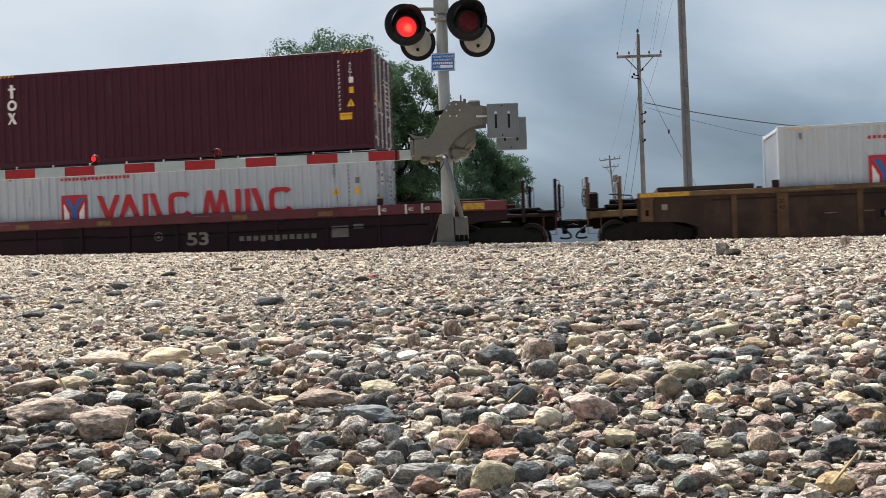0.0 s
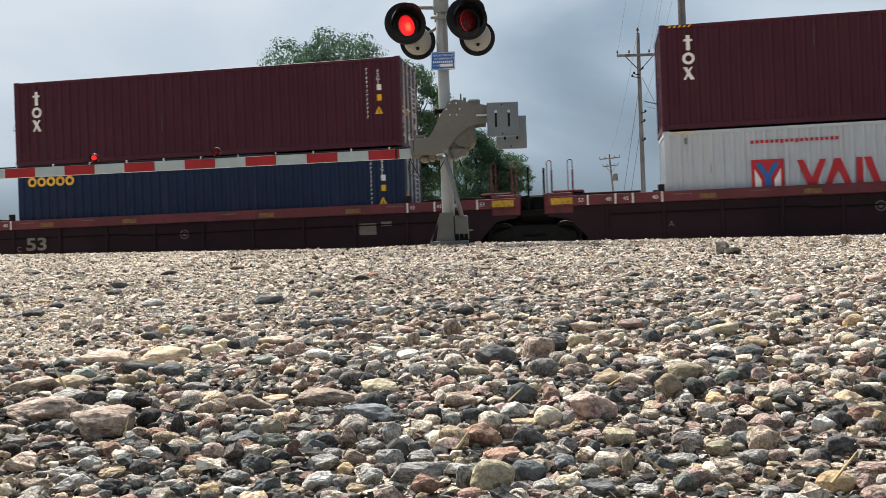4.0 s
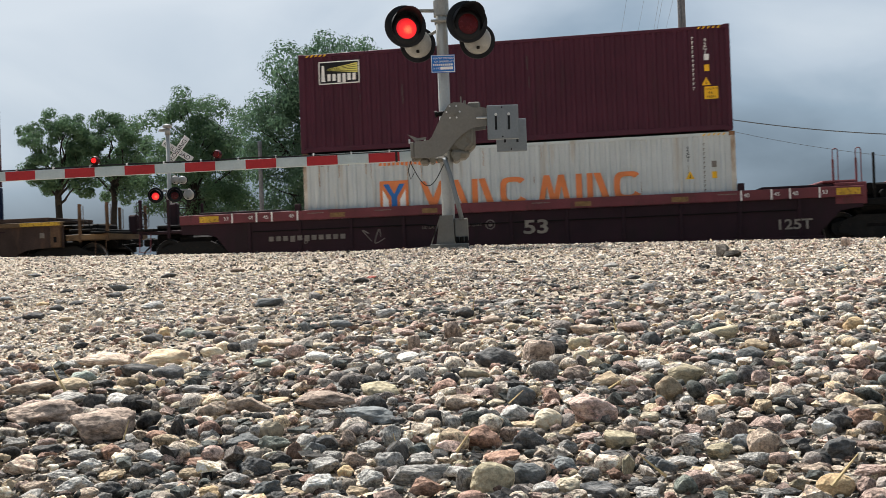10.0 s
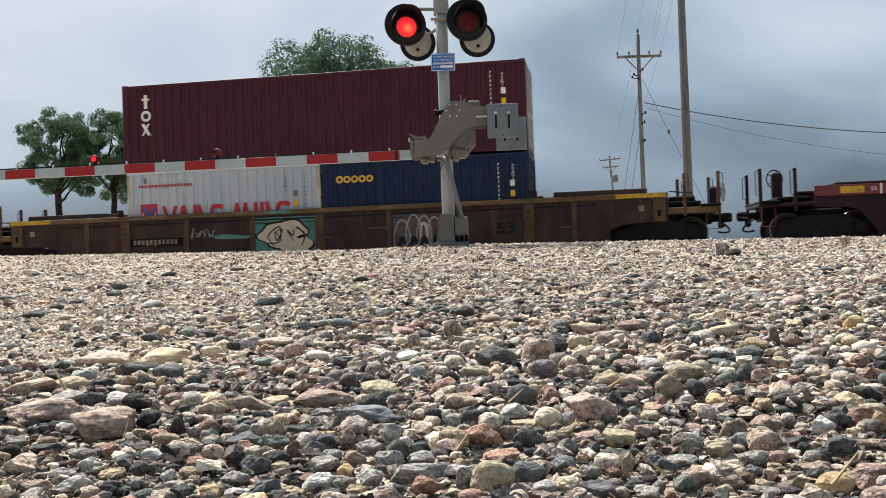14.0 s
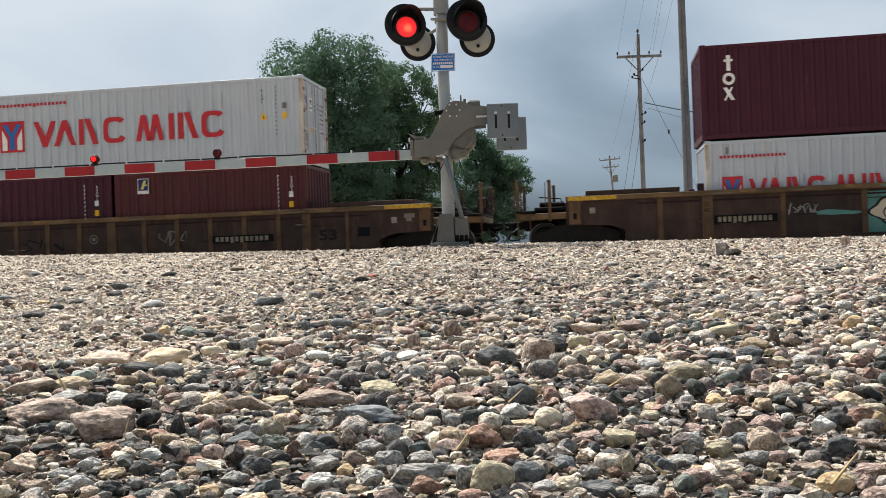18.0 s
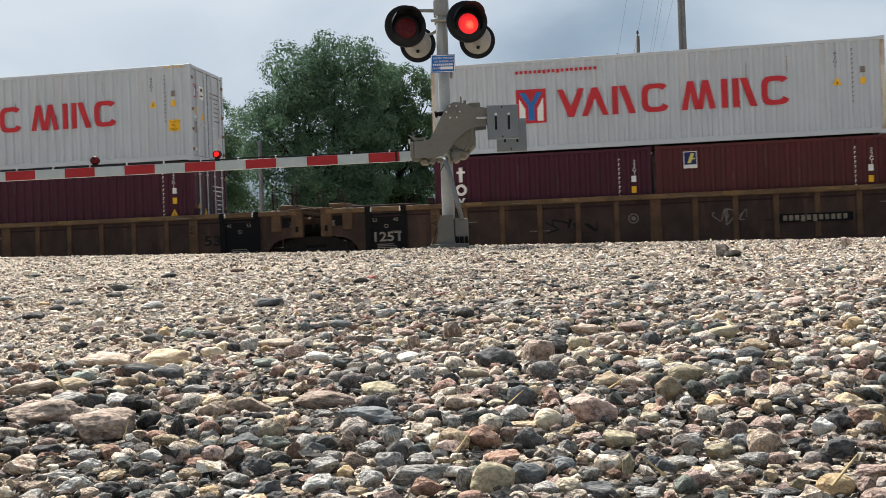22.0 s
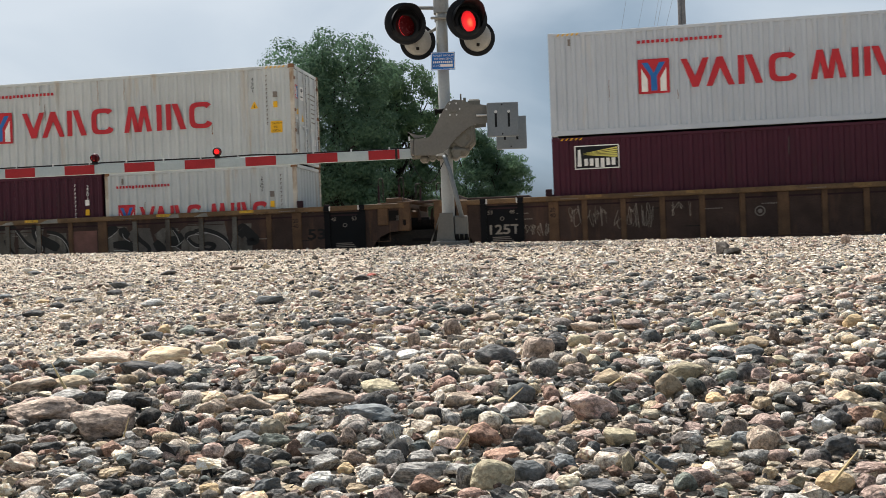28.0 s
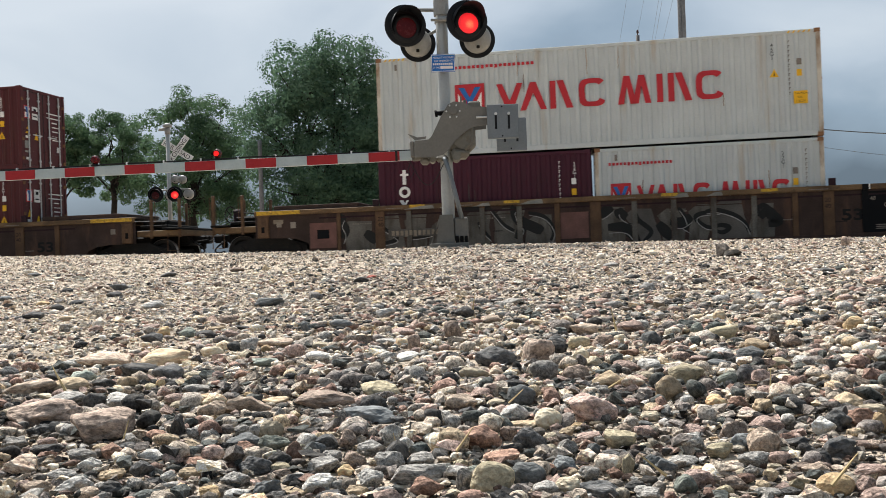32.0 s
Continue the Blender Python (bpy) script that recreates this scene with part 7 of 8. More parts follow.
def build_gravel():
    rng = np.random.default_rng(11)
    sharp, chips = broken(60, 1, 0, 8, 13), broken(60, 9, 0, 6, 9, (0.30, 0.58))
    large, near = cobble(40, 27, 2, (0.5, 0.9), 60) + worn(2, 3, 2), cobble(60, 21, 2, (0.45, 0.85), 60) + worn(2, 5, 2)
    far_pebbles, far_cobbles = worn(1, 12, 3), cobble(40, 23, 1, (0.4, 0.75), 40) + worn(1, 6, 6)
    grit = broken(40, 13, 0, 5, 8, (0.42, 0.80))
    # the two finest near layers carry the gap shade in their tone
    zones = [((0.55, 1.3, 0.56), ((0.0055, 9000, 0.15),), grit, far_pebbles, 0.1, M_GAPFINES, "fine grit toned down as shade between larger stones"),
             ((0.55, 1.3, 0.56), ((0.0095, 11000, 0.22),), chips, far_cobbles, 0.3, M_GAPFINES, "fine mixed gravel toned down as shade between stones"),
             ((0.55, 1.3, 0.56), ((0.0135, 6200, 0.32),), sharp, near, 0.28, M_STONES, "small mixed crushed stones, close packed"),
             ((0.55, 1.3, 0.56), ((0.0180, 3000, 0.42),), sharp, large, 0.3, M_STONES, "mixed grey, tan and pink crushed stones, close packed"),
             ((1.3, 2.6, 0.54), ((0.007, 5200, 0.18),), grit, far_pebbles, 0.03, M_SANDY, "fine grit on sandy ground"),
             ((1.3, 2.6, 0.54), ((0.012, 1700, 0.25),), chips, far_cobbles, 0.3, M_SANDY, "fine gravel on sandy ground"),
             ((1.3, 2.6, 0.54), ((0.013, 3600, 0.24), (0.019, 1500, 0.26), (0.028, 120, 0.22)), sharp, far_cobbles, 0.35, M_STONES, "mixed grey, tan and pink gravel on sandy grit"),
             ((2.2, 6.0, 0.54), ((0.012, 1700, 0.14),), grit, far_pebbles, 0.03, M_SANDY, "fine sandy gravel"),
             ((2.2, 6.0, 0.54), ((0.019, 850, 0.14), (0.032, 80, 0.12)), chips, far_cobbles, 0.06, M_SANDY, "small sandy gravel"),
             ((2.5, 5.0, 0.54), ((0.013, 900, 0.17), (0.020, 560, 0.17), (0.033, 110, 0.14)), chips, far_cobbles, 0.06, M_STONES, "small mixed gravel on sandy ground"),
             ((2.6, 4.4, 0.54), ((0.007, 2400, 0.16),), grit, far_pebbles, 0.03, M_SANDY, "fine grit on sandy ground"),
             ((6.0, 14.0, 0.52), ((0.017, 260, 0.14), (0.028, 140, 0.14), (0.046, 10, 0.14)), grit, far_cobbles, 0.02, M_SANDY, "gravel scattered on the sandy crest"),
             ((5.0, 12.5, 0.52), ((0.018, 150, 0.14), (0.030, 75, 0.14), (0.050, 6, 0.14)), grit, far_cobbles, 0.02, M_STONES, "darker stones scattered over sandy gravel")]
    # the rest of the lot, around and behind the camera
    for material, dens, size in ((M_SANDY, 34, 0.026), (M_STONES, 30, 0.030)):
        n = int(20 * 19 * dens)
        x, y = rng.uniform(-10, 10, n), rng.uniform(-5, 14, n)
        s = np.clip(size * np.exp(rng.normal(0, 0.4, n)), 0.012, 0.05)
        keep = (np.abs(x) > 0.56 * y) | (y < 0.5)
        keep &= np.hypot(x, y) > 0.45
        layer = [(x[keep], y[keep], s[keep], 0.25)]
        tagged(new("gravel", gravel_mesh(layer, grit, far_pebbles, 0.0, rng, material)), "mixed gravel strewn over the sandy lot", "gravel", kind="stuff")
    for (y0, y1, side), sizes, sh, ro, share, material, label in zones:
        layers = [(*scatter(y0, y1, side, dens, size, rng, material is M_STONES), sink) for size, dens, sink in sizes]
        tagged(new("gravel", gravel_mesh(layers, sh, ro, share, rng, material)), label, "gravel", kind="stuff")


# the larger stones lying on top: along, away, width and height
BROWN = [(-0.138, 1.077, 0.082, 0.019), (-0.438, 1.042, 0.083, 0.026), (-0.334, 0.938, 0.070, 0.031), (-0.196, 1.033, 0.015, 0.009), (-0.151, 1.017, 0.011, 0.009), (-0.155, 0.930, 0.018, 0.008), (-0.138, 0.884, 0.022, 0.010), (-0.090, 0.853, 0.019, 0.020), (-0.080, 0.782, 0.022, 0.013), (-0.132, 0.750, 0.017, 0.008), (0.051, 0.860, 0.018, 0.013), (0.091, 0.835, 0.011, 0.010), (0.154, 0.761, 0.014, 0.010), (0.246, 0.830, 0.025, 0.018), (0.198, 0.669, 0.020, 0.011), (0.269, 0.730, 0.019, 0.007), (0.347, 0.782, 0.014, 0.008), (-0.504, 2.215, 0.045, 0.021), (-0.052, 1.584, 0.026, 0.026), (0.013, 1.764, 0.033, 0.042), (0.135, 1.384, 0.057, 0.036), (0.158, 1.185, 0.038, 0.021), (0.246, 1.510, 0.038, 0.018), (0.507, 1.470, 0.019, 0.033), (0.530, 1.461, 0.029, 0.021), (0.689, 1.687, 0.030, 0.015)]
BROWN_MORE = [(3.190, 7.541, 0.081, 0.081), (-1.325, 6.114, 0.094, 0.033), (-1.562, 4.205, 0.045, 0.022), (-0.983, 4.130, 0.034, 0.022), (0.839, 2.512, 0.051, 0.016), (0.201, 4.545, 0.059, 0.022)]
BUFF = [(-0.253, 1.023, 0.032, 0.023), (-0.360, 0.803, 0.037, 0.016), (-0.320, 0.736, 0.026, 0.012), (-0.228, 1.061, 0.058, 0.023), (0.014, 1.011, 0.037, 0.023), (0.276, 0.721, 0.021, 0.008), (-0.527, 1.214, 0.078, 0.023), (-0.548, 1.537, 0.082, 0.022), (-0.306, 1.718, 0.071, 0.018), (0.065, 1.251, 0.024, 0.015), (0.255, 1.718, 0.061, 0.024), (0.095, 1.977, 0.047, 0.018), (0.215, 1.103, 0.030, 0.018), (0.451, 1.054, 0.030, 0.018)]
BUFF_ROUND = [(-0.273, 0.715, 0.019, 0.009), (0.161, 0.873, 0.017, 0.010), (0.257, 0.782, 0.026, 0.022)]
CREAM = [(-0.497, 1.080, 0.020, 0.010), (-0.492, 1.171, 0.024, 0.008), (-0.321, 1.023, 0.018, 0.010), (0.049, 1.029, 0.023, 0.009), (0.091, 0.860, 0.014, 0.008), (0.086, 0.808, 0.012, 0.009), (0.082, 0.671, 0.018, 0.012), (0.002, 0.669, 0.016, 0.006), (0.214, 0.719, 0.021, 0.007), (0.247, 0.732, 0.013, 0.006), (0.275, 0.775, 0.014, 0.007), (-0.974, 2.667, 0.044, 0.014), (-0.423, 1.214, 0.017, 0.012), (-0.218, 1.652, 0.029, 0.015), (0.034, 1.236, 0.037, 0.015), (0.198, 1.292, 0.026, 0.017), (0.240, 1.157, 0.025, 0.014), (0.531, 1.247, 0.033, 0.016), (0.303, 1.266, 0.038, 0.009)]
CREAM_ROUND = [(-0.311, 1.103, 0.022, 0.010), (-0.208, 0.704, 0.012, 0.006), (-0.171, 0.913, 0.023, 0.018), (-0.060, 0.677, 0.018, 0.006), (0.095, 0.905, 0.027, 0.020), (0.165, 0.808, 0.011, 0.007), (0.196, 0.924, 0.022, 0.009), (0.399, 0.902, 0.027, 0.010), (-0.354, 1.320, 0.022, 0.009), (-0.392, 1.594, 0.038, 0.018), (-0.325, 1.542, 0.020, 0.012), (-0.220, 1.258, 0.013, 0.012), (0.193, 1.376, 0.024, 0.016), (0.282, 1.547, 0.024, 0.015), (0.112, 1.579, 0.015, 0.007)]
DARK = [(-0.415, 1.113, 0.028, 0.021), (-0.368, 0.876, 0.031, 0.011), (-0.264, 0.927, 0.016, 0.023), (-0.291, 0.865, 0.021, 0.010), (-0.249, 0.772, 0.021, 0.014), (-0.228, 0.734, 0.016, 0.010), (-0.257, 0.721, 0.024, 0.011), (-0.414, 0.970, 0.022, 0.013), (-0.052, 0.961, 0.016, 0.007), (-0.047, 1.051, 0.022, 0.007), (-0.112, 0.858, 0.025, 0.014), (-0.157, 0.768, 0.028, 0.016), (-0.143, 0.791, 0.023, 0.013), (-0.120, 0.725, 0.017, 0.011), (-0.125, 0.681, 0.018, 0.006), (-0.089, 0.683, 0.020, 0.007), (0.039, 0.950, 0.023, 0.014), (0.019, 0.984, 0.018, 0.011), (0.068, 0.825, 0.029, 0.020), (0.135, 0.789, 0.028, 0.007), (0.131, 0.752, 0.016, 0.010), (0.103, 0.661, 0.033, 0.013), (0.129, 0.667, 0.022, 0.009), (0.345, 0.853, 0.026, 0.021)]
DARK_MORE = [(0.312, 0.763, 0.038, 0.017), (0.290, 0.798, 0.027, 0.010), (0.287, 0.770, 0.017, 0.011), (0.277, 0.706, 0.016, 0.006), (0.234, 0.657, 0.016, 0.007), (-0.541, 1.328, 0.039, 0.012), (-0.661, 1.435, 0.031, 0.015), (-0.438, 1.364, 0.068, 0.021), (-0.386, 1.328, 0.047, 0.020), (-0.450, 1.251, 0.030, 0.016), (-0.562, 1.824, 0.049, 0.019), (-0.479, 1.902, 0.045, 0.018), (-1.204, 2.953, 0.049, 0.021), (-1.118, 2.589, 0.061, 0.023), (-1.261, 3.260, 0.050, 0.014), (-0.444, 2.074, 0.054, 0.010), (-0.370, 1.662, 0.026, 0.018), (-0.115, 1.174, 0.018, 0.009), (-0.054, 2.099, 0.017, 0.016), (0.072, 1.364, 0.060, 0.029), (0.040, 2.099, 0.045, 0.025), (0.177, 1.533, 0.036, 0.020), (0.354, 1.133, 0.027, 0.020), (0.473, 1.565, 0.022, 0.007)]
DARK_REST = [(-1.246, 3.609, 0.064, 0.024), (0.373, 3.250, 0.042, 0.017), (-0.354, 4.093, 0.073, 0.024), (0.707, 3.566, 0.055, 0.019), (-1.620, 5.623, 0.100, 0.030), (-2.703, 6.281, 0.089, 0.030), (-1.633, 4.130, 0.054, 0.020), (-0.952, 3.164, 0.041, 0.011), (0.834, 3.098, 0.055, 0.018), (-0.044, 2.740, 0.039, 0.015), (1.435, 3.588, 0.060, 0.021), (0.417, 5.846, 0.076, 0.024)]
GREEN = [(-0.158, 0.858, 0.028, 0.015), (0.184, 0.958, 0.014, 0.007), (0.014, 0.736, 0.019, 0.007), (0.163, 0.665, 0.020, 0.013), (-0.499, 1.312, 0.039, 0.017), (-0.525, 1.930, 0.039, 0.021), (-0.275, 1.444, 0.043, 0.014), (0.440, 1.667, 0.028, 0.024)]
GREEN_ROUND = [(0.329, 1.119, 0.024, 0.015)]
GREY = [(-0.459, 1.133, 0.054, 0.016), (-0.380, 1.113, 0.040, 0.017), (-0.415, 0.908, 0.030, 0.013), (-0.245, 0.916, 0.014, 0.012), (-0.227, 0.905, 0.018, 0.014), (-0.322, 0.832, 0.029, 0.012), (-0.316, 0.775, 0.025, 0.010), (-0.240, 0.723, 0.015, 0.014), (-0.209, 0.721, 0.027, 0.008), (-0.385, 0.961, 0.017, 0.013), (-0.133, 0.999, 0.025, 0.013), (-0.110, 0.981, 0.016, 0.012), (-0.174, 0.987, 0.014, 0.018), (-0.201, 0.927, 0.020, 0.012), (-0.069, 0.830, 0.025, 0.014), (-0.050, 0.768, 0.026, 0.019), (-0.026, 0.784, 0.027, 0.011), (-0.098, 0.796, 0.019, 0.012), (-0.104, 0.768, 0.030, 0.015), (-0.026, 0.723, 0.042, 0.014), (-0.165, 0.728, 0.022, 0.012), (-0.048, 0.681, 0.016, 0.008), (0.099, 0.803, 0.017, 0.015)]
GREY_MORE = [(0.103, 0.706, 0.018, 0.013), (0.064, 0.669, 0.021, 0.010), (0.135, 0.653, 0.019, 0.008), (0.009, 0.689, 0.014, 0.019), (0.205, 0.805, 0.020, 0.014), (0.183, 0.754, 0.026, 0.009), (0.237, 0.745, 0.026, 0.012), (0.224, 0.712, 0.013, 0.010), (0.218, 0.657, 0.019, 0.007), (-0.316, 1.203, 0.041, 0.013), (-0.143, 2.229, 0.053, 0.021), (-0.132, 1.292, 0.031, 0.014), (-0.345, 1.662, 0.035, 0.022), (-0.101, 1.702, 0.050, 0.012), (0.121, 1.199, 0.037, 0.026), (0.176, 2.527, 0.066, 0.021), (0.398, 2.256, 0.040, 0.021), (0.438, 1.959, 0.028, 0.017), (0.266, 1.243, 0.032, 0.016), (0.392, 1.054, 0.028, 0.011), (0.462, 1.126, 0.020, 0.012), (0.837, 4.783, 0.085, 0.026), (1.740, 4.928, 0.064, 0.026), (-0.298, 5.916, 0.084, 0.028)]
GREY_ROUND = [(0.173, 1.080, 0.022, 0.011)]
OCHRE = [(-0.240, 1.153, 0.014, 0.008), (-0.083, 0.745, 0.016, 0.011), (0.122, 0.897, 0.018, 0.008), (0.270, 0.967, 0.026, 0.014), (-0.371, 1.232, 0.013, 0.015), (-0.569, 1.925, 0.037, 0.022), (-1.377, 3.260, 0.043, 0.017), (-0.310, 1.642, 0.019, 0.013), (0.706, 1.657, 0.039, 0.022), (-0.433, 3.221, 0.034, 0.017)]
OCHRE_ROUND = [(-0.177, 0.698, 0.020, 0.008), (0.376, 0.830, 0.015, 0.019), (0.268, 0.665, 0.026, 0.015), (0.563, 1.277, 0.011, 0.011)]
OLIVE = [(-0.082, 1.136, 0.049, 0.022), (-0.139, 0.770, 0.018, 0.007), (0.146, 0.822, 0.028, 0.017), (0.132, 0.715, 0.011, 0.018), (0.008, 0.770, 0.014, 0.007), (0.219, 0.777, 0.023, 0.012), (0.187, 0.655, 0.014, 0.009), (0.245, 0.673, 0.014, 0.009), (-0.384, 1.228, 0.017, 0.013), (0.206, 1.479, 0.035, 0.019), (0.471, 1.613, 0.050, 0.023), (0.284, 1.143, 0.045, 0.022), (0.432, 1.239, 0.032, 0.015)]
OLIVE_ROUND = [(0.029, 0.681, 0.031, 0.022)]
PALE = [(-0.257, 0.822, 0.028, 0.011), (-0.301, 0.796, 0.022, 0.014), (-0.291, 0.734, 0.034, 0.012), (-0.055, 0.868, 0.021, 0.019), (-0.038, 0.840, 0.017, 0.013), (-0.099, 0.704, 0.024, 0.015), (-0.061, 0.717, 0.021, 0.013), (-0.154, 0.685, 0.020, 0.008), (0.063, 0.952, 0.033, 0.016), (0.328, 0.840, 0.023, 0.019), (-0.903, 2.953, 0.081, 0.023), (-0.602, 1.524, 0.036, 0.012), (-0.063, 1.439, 0.043, 0.010)]
PALE_ROUND = [(-0.224, 0.756, 0.013, 0.008), (0.246, 0.984, 0.015, 0.011), (-0.199, 1.466, 0.037, 0.015), (0.388, 1.348, 0.032, 0.012), (0.476, 1.277, 0.027, 0.010)]
PINK = [(-0.490, 1.126, 0.027, 0.011), (0.145, 0.935, 0.054, 0.027), (0.120, 0.850, 0.028, 0.010), (0.174, 0.850, 0.019, 0.012), (0.186, 0.984, 0.021, 0.015), (0.059, 0.659, 0.016, 0.005), (0.286, 0.863, 0.035, 0.014), (0.218, 0.850, 0.021, 0.010), (0.177, 0.679, 0.023, 0.015), (0.286, 0.661, 0.016, 0.013), (0.306, 0.702, 0.027, 0.012), (-0.664, 2.137, 0.043, 0.014), (-0.454, 1.759, 0.042, 0.010), (-0.315, 1.304, 0.019, 0.012), (-0.431, 1.890, 0.040, 0.017), (-0.245, 1.524, 0.033, 0.022), (-0.082, 1.851, 0.048, 0.016), (0.239, 1.258, 0.040, 0.012), (0.341, 1.728, 0.059, 0.021), (0.254, 2.229, 0.045, 0.015), (0.345, 1.304, 0.031, 0.013), (0.364, 1.109, 0.032, 0.018), (0.509, 1.133, 0.027, 0.013)]
PINK_MORE = [(0.531, 1.380, 0.018, 0.016), (0.499, 1.254, 0.018, 0.010), (0.347, 1.414, 0.029, 0.011), (0.774, 2.131, 0.063, 0.021), (0.414, 1.113, 0.012, 0.009), (0.332, 1.083, 0.022, 0.007)]
PINK_ROUND = [(-0.386, 0.916, 0.018, 0.008), (-0.327, 1.140, 0.024, 0.014), (-0.102, 0.970, 0.009, 0.006)]
RUST = [(-0.276, 0.902, 0.022, 0.015), (-0.310, 1.157, 0.016, 0.011), (-0.299, 0.845, 0.021, 0.013), (-0.212, 0.803, 0.028, 0.006), (-0.180, 0.832, 0.020, 0.014), (-0.133, 0.813, 0.016, 0.017), (-0.020, 0.677, 0.028, 0.015), (0.028, 0.837, 0.038, 0.021), (0.043, 0.782, 0.035, 0.010), (0.076, 0.725, 0.012, 0.009), (0.123, 0.712, 0.014, 0.008), (0.290, 0.950, 0.020, 0.014), (0.373, 0.860, 0.027, 0.016), (-0.469, 1.372, 0.023, 0.013), (-0.282, 1.312, 0.026, 0.012), (-0.141, 1.524, 0.020, 0.012), (0.264, 1.385, 0.033, 0.011), (0.113, 1.090, 0.023, 0.007)]
SLATE = [(-0.081, 0.973, 0.060, 0.015), (-0.187, 0.871, 0.034, 0.014), (-0.119, 0.837, 0.019, 0.014), (-0.136, 0.696, 0.023, 0.012), (0.119, 0.791, 0.017, 0.014), (0.183, 0.894, 0.021, 0.007), (0.088, 0.736, 0.020, 0.012), (0.156, 0.736, 0.020, 0.014), (0.246, 0.798, 0.025, 0.014), (0.161, 0.717, 0.019, 0.014), (-1.683, 3.653, 0.056, 0.024), (-0.530, 2.840, 0.094, 0.030), (-0.287, 1.942, 0.023, 0.028), (0.327, 1.524, 0.036, 0.022), (0.417, 1.300, 0.040, 0.019), (0.356, 1.254, 0.045, 0.013), (0.671, 1.764, 0.031, 0.012), (-1.434, 4.230, 0.100, 0.030)]
SLATE_ROUND = [(0.078, 1.029, 0.032, 0.023), (0.056, 0.702, 0.026, 0.017), (-0.226, 2.037, 0.051, 0.018)]
TAN = [(-0.291, 1.147, 0.020, 0.012), (-0.347, 0.827, 0.009, 0.007), (-0.272, 0.772, 0.025, 0.010), (-0.347, 0.747, 0.014, 0.011), (-0.391, 0.837, 0.013, 0.014), (-0.200, 1.113, 0.041, 0.009), (-0.070, 0.691, 0.018, 0.008), (-0.114, 0.689, 0.016, 0.007), (0.070, 0.908, 0.028, 0.009), (0.106, 0.871, 0.015, 0.008), (0.303, 0.927, 0.022, 0.019), (0.395, 0.938, 0.034, 0.016), (0.203, 0.739, 0.018, 0.005), (0.232, 0.696, 0.014, 0.010), (-0.445, 1.506, 0.089, 0.029), (-0.418, 1.243, 0.028, 0.018), (-0.484, 2.019, 0.036, 0.016), (-0.996, 2.512, 0.039, 0.013), (0.088, 1.243, 0.021, 0.013), (0.188, 1.130, 0.038, 0.020), (0.185, 1.879, 0.036, 0.012), (0.545, 1.890, 0.027, 0.020), (0.299, 1.093, 0.019, 0.011), (0.466, 1.431, 0.034, 0.017)]
TAN_MORE = [(0.441, 1.123, 0.017, 0.010)]
TAN_ROUND = [(-0.321, 0.878, 0.018, 0.007), (-0.208, 0.759, 0.018, 0.009), (0.236, 1.020, 0.029, 0.027), (-0.486, 1.228, 0.048, 0.019)]
BEDS = {"brown": (BROWN + BROWN_MORE, []),
         "buff": (BUFF, BUFF_ROUND),
         "cream": (CREAM, CREAM_ROUND),
         "dark": (DARK + DARK_MORE + DARK_REST, []),
         "green": (GREEN, GREEN_ROUND),
         "grey": (GREY + GREY_MORE, GREY_ROUND),
         "ochre": (OCHRE, OCHRE_ROUND),
         "olive": (OLIVE, OLIVE_ROUND),
         "pale": (PALE, PALE_ROUND),
         "pink": (PINK + PINK_MORE, PINK_ROUND),
         "rust": (RUST, []),
         "slate": (SLATE, SLATE_ROUND),
         "tan": (TAN + TAN_MORE, TAN_ROUND)}
LAID = [row[:3] for pair in BEDS.values() for rows in pair for row in rows]


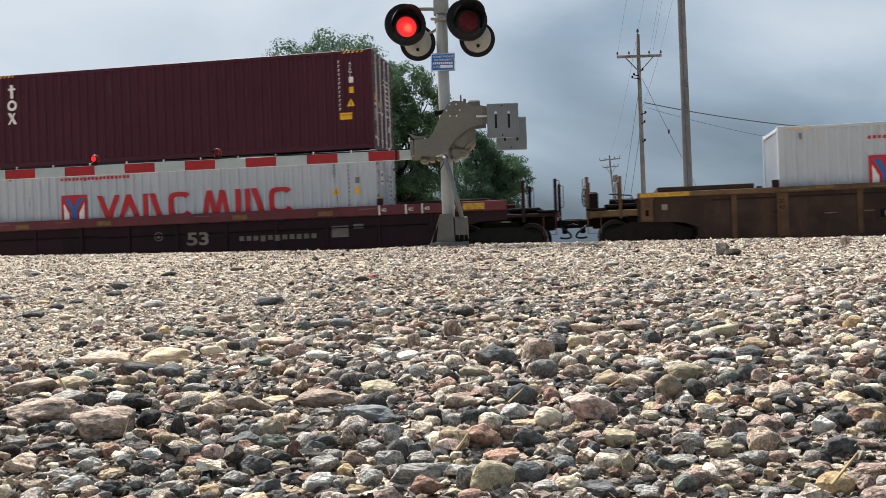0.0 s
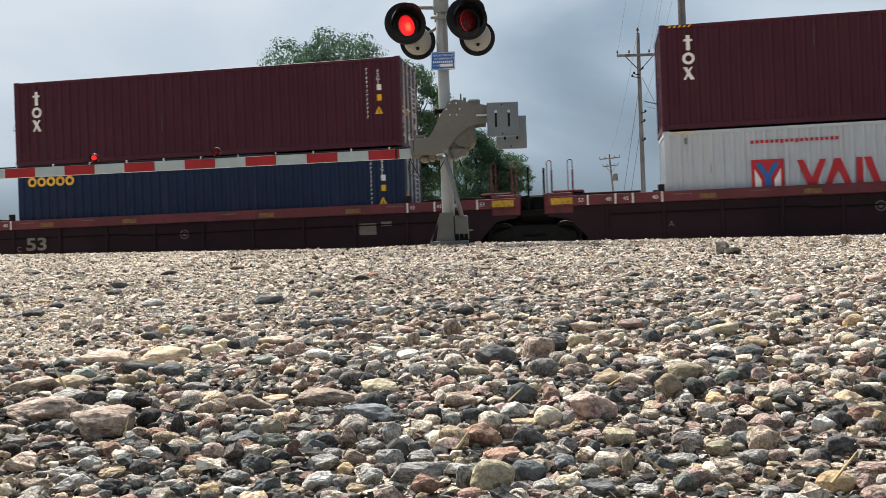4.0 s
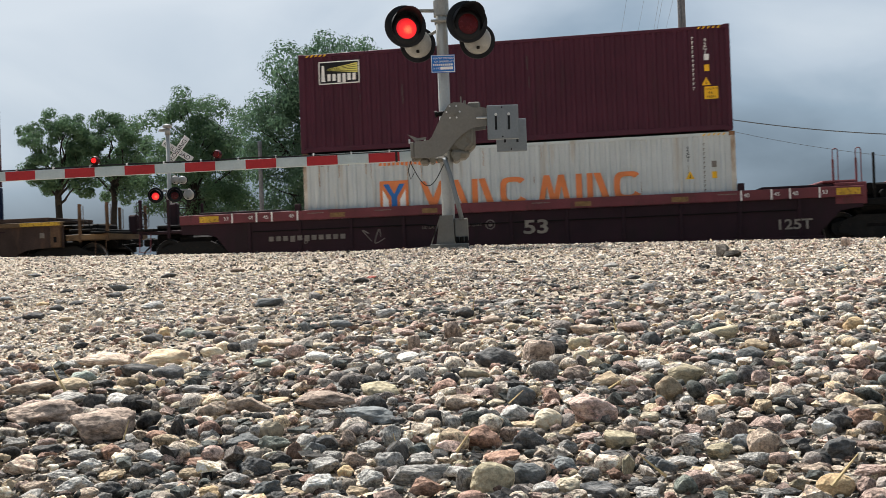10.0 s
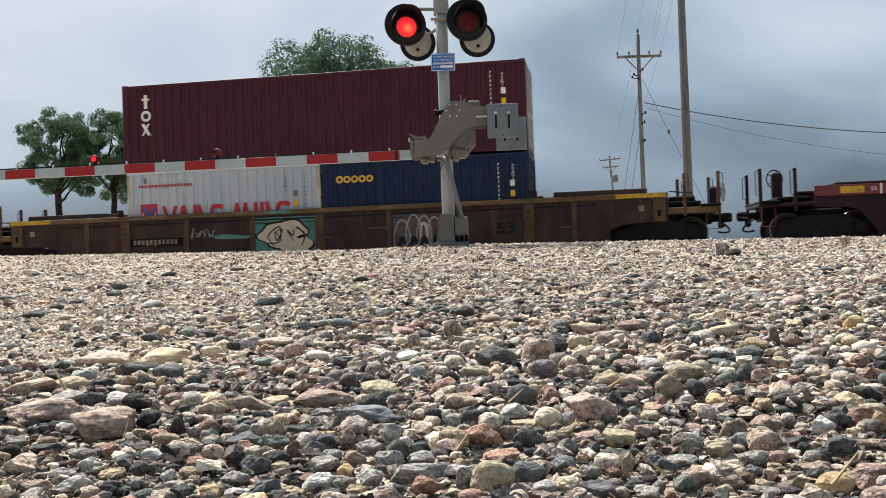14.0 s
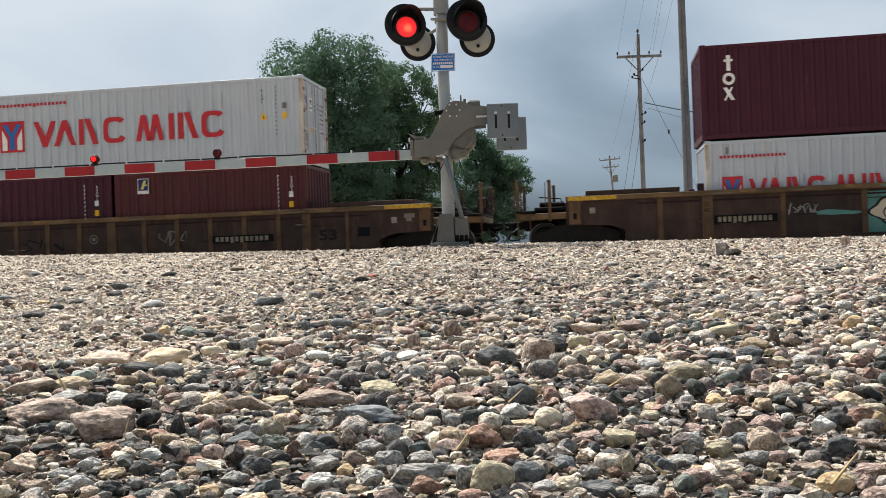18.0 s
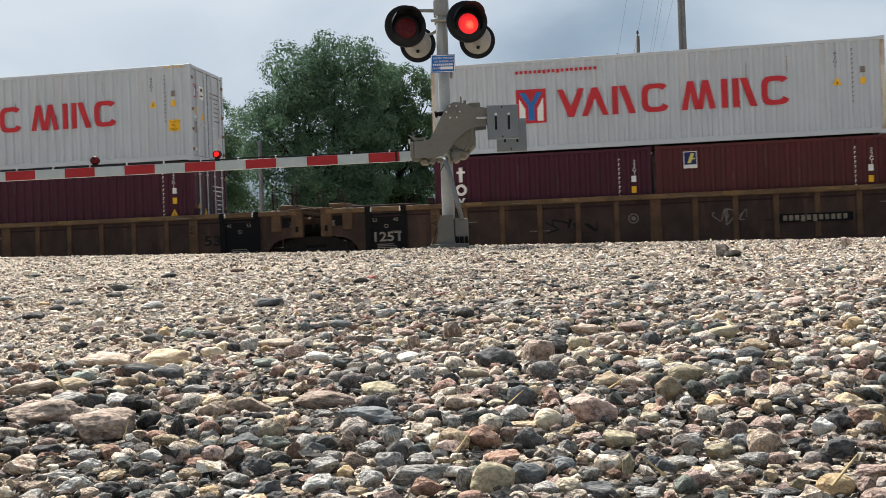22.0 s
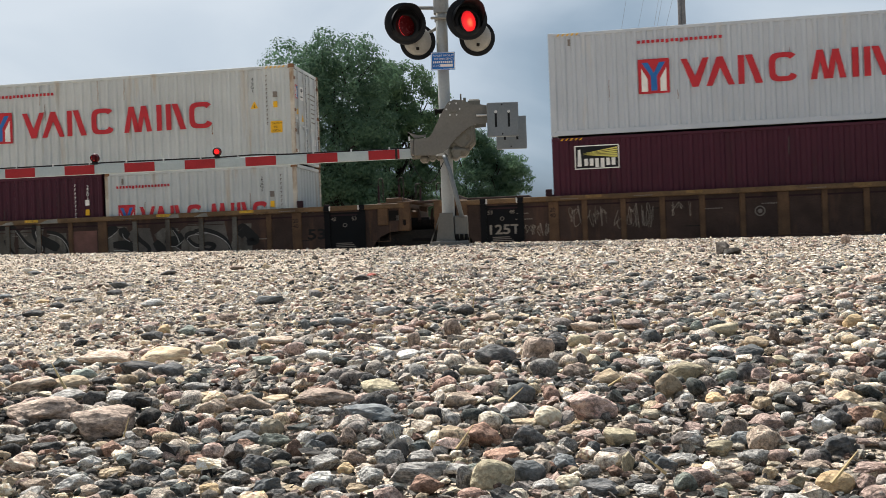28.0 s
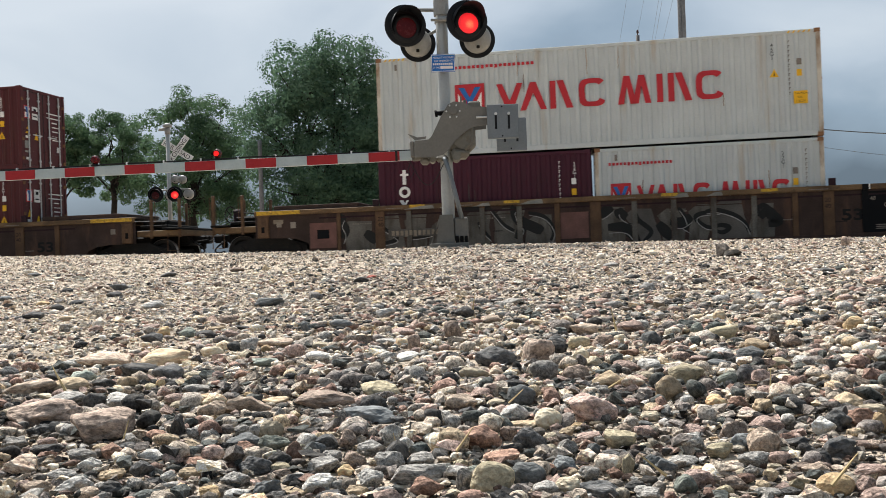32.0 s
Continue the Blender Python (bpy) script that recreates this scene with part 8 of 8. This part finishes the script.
def build_stones():
    rng = random.Random(4)

    def meshes(shapes, material, smooth=True):
        out = []
        for v, f in shapes:
            me = bpy.data.meshes.new("stone")
            me.from_pydata(v.tolist(), [], f.tolist())
            me.polygons.foreach_set("use_smooth", [smooth] * len(f))
            me.materials.append(material)
            out.append(me)
        return out

    def lay(me, x, y, w, h, tilt=0.09, deep=0.42):
        ob = new("stone", me)
        ob.parent = ground
        ob.matrix_basis = Matrix.LocRotScale((x, y, surface(x, y) + h * 0.38), Euler((rng.gauss(0, tilt), rng.gauss(0, tilt), rng.gauss(0, 0.2) + rng.choice((0, math.pi)))), (w * 0.53, w * deep * rng.uniform(0.85, 1.1), h * 0.62))
        return ob

    for k, (tone, (rows, smooth_rows)) in enumerate(BEDS.items()):
        pool, soft = meshes(cobble(8, 31 + k, 4, None, 60 if tone in ("dark", "grey", "brown", "rust", "pink", "slate", "green", "pale") else 30), TONES[tone]), []
        for v, f in worn(3, 4, 50 + k):
            soft += meshes([(v / np.abs(v).max(0), f)], TONES[tone])
        plain = meshes(cobble(8, 31 + k, 3, None, 40), TONES[tone])
        for i, (x, y, w, h) in enumerate(rows):
            lay((pool if y < 1.1 else plain)[i % 8], x, y, w, h)
        for i, (x, y, w, h) in enumerate(smooth_rows):
            lay(soft[i % 4], x, y, w, h, 0.05)
    brick = lay(meshes(broken(1, 3, 0.06, 8, 12), M_BRICKRED, False)[0], -0.324, 4.240, 0.060, 0.035)
    brick.name = "brick_fragment"
    for k, (x, y, w, h, tone) in enumerate(((1.702, 5.60, 0.118, 0.052, "black"), (1.672, 5.74, 0.104, 0.084, "umber"))):
        v, f = broken(1, 61 + k, 0.05, 9, 13, (0.8, 1.0))[0]
        lay(meshes([(v / np.abs(v).max(0), f)], TONES[tone], False)[0], x, y, w, h)
    # dry stalks and slivers of wood caught between the stones: from where, and how they lean
    for x, y, L, lean, w in ((-0.296, 0.865, 0.022, 75, 0.012), (0.005, 0.775, 0.030, 52, 0.010), (0.062, 0.985, 0.026, 40, 0.008), (-0.046, 0.815, 0.012, 105, 0.008), (0.150, 0.665, 0.030, 140, 0.006), (0.255, 0.640, 0.036, 45, 0.006),
                             (0.345, 1.020, 0.024, 84, 0.008), (0.335, 1.035, 0.022, 178, 0.006), (-0.135, 1.70, 0.034, 70, 0.006), (0.290, 1.62, 0.05, 100, 0.008), (-0.46, 1.15, 0.05, 120, 0.008), (0.060, 2.1, 0.05, 80, 0.006), (0.175, 1.04, 0.03, 30, 0.006)):
        z = surface(x, y) + 0.012
        d = Vector((math.cos(radians(lean)), 0.15, math.sin(radians(lean)))) * L * 0.8
        g = Geo()
        r0 = L * 0.045
        for a, b in ((0.0, 0.5), (0.5, 1.0)):
            g.cyl((x + d.x * a, y + d.y * a, z + d.z * a), (x + d.x * b, y + d.y * b, z + d.z * b), r0 * (1 - a * 0.7), 5, max(0.0004, r0 * (1 - b * 0.95)))
        tagged(part("wood_chip", g, M_STRAW), "pale dry sliver of wood among the stones", "wood chip")


build_stones()
build_gravel()


def key_train():
    times = [i * 0.5 for i in range(65)]
    for ob, s, z in TRAIN:
        walk(ob, [(t, on_track(s + travel(t), 0, z)) for t in times])
    fine = [i * 0.1 for i in range(321)]
    rolls = [(t, math.degrees(travel(t) / WHEEL_R)) for t in fine]
    for w, x in WHEELS:
        walk(w, [(t, pose(x, 0, WHEEL_R, 0, a, 0)) for t, a in rolls])


def key_lamps():
    """The flashers take turns: an insert turns half round in a tenth of a second each time the pair changes over."""
    flips = [(-1.0, 0)]
    for k in range(33):
        flips += [(0.09 + 1.0185 * k, 1), (0.64 + 1.0185 * k, 0)]

    def rows(drum, lit_phase):
        m0 = drum.matrix_basis.copy()
        turn, out = (0 if lit_phase == 0 else 180), []
        out.append((0.0, turn))
        for t, ph in flips[1:]:
            if t > 31.9:
                break
            if -0.06 < t - round(t) <= 0.0:
                t -= 0.06      # moved clear of the whole second, so no insert stands half turned
            out += [(t - 0.012, turn), (t + 0.01, turn + 60), (t + 0.03, turn + 120), (t + 0.05, turn + 180)]
            turn += 180
        out.append((32.0, turn))
        return [(t, m0 @ pose(0, 0, 0, 0, 0, a)) for t, a in out]

    for d in DRUMS_A:
        walk(d, rows(d, 0))
    for d in DRUMS_B:
        walk(d, rows(d, 1))


def motions():
    key_train()
    key_lamps()


motions()
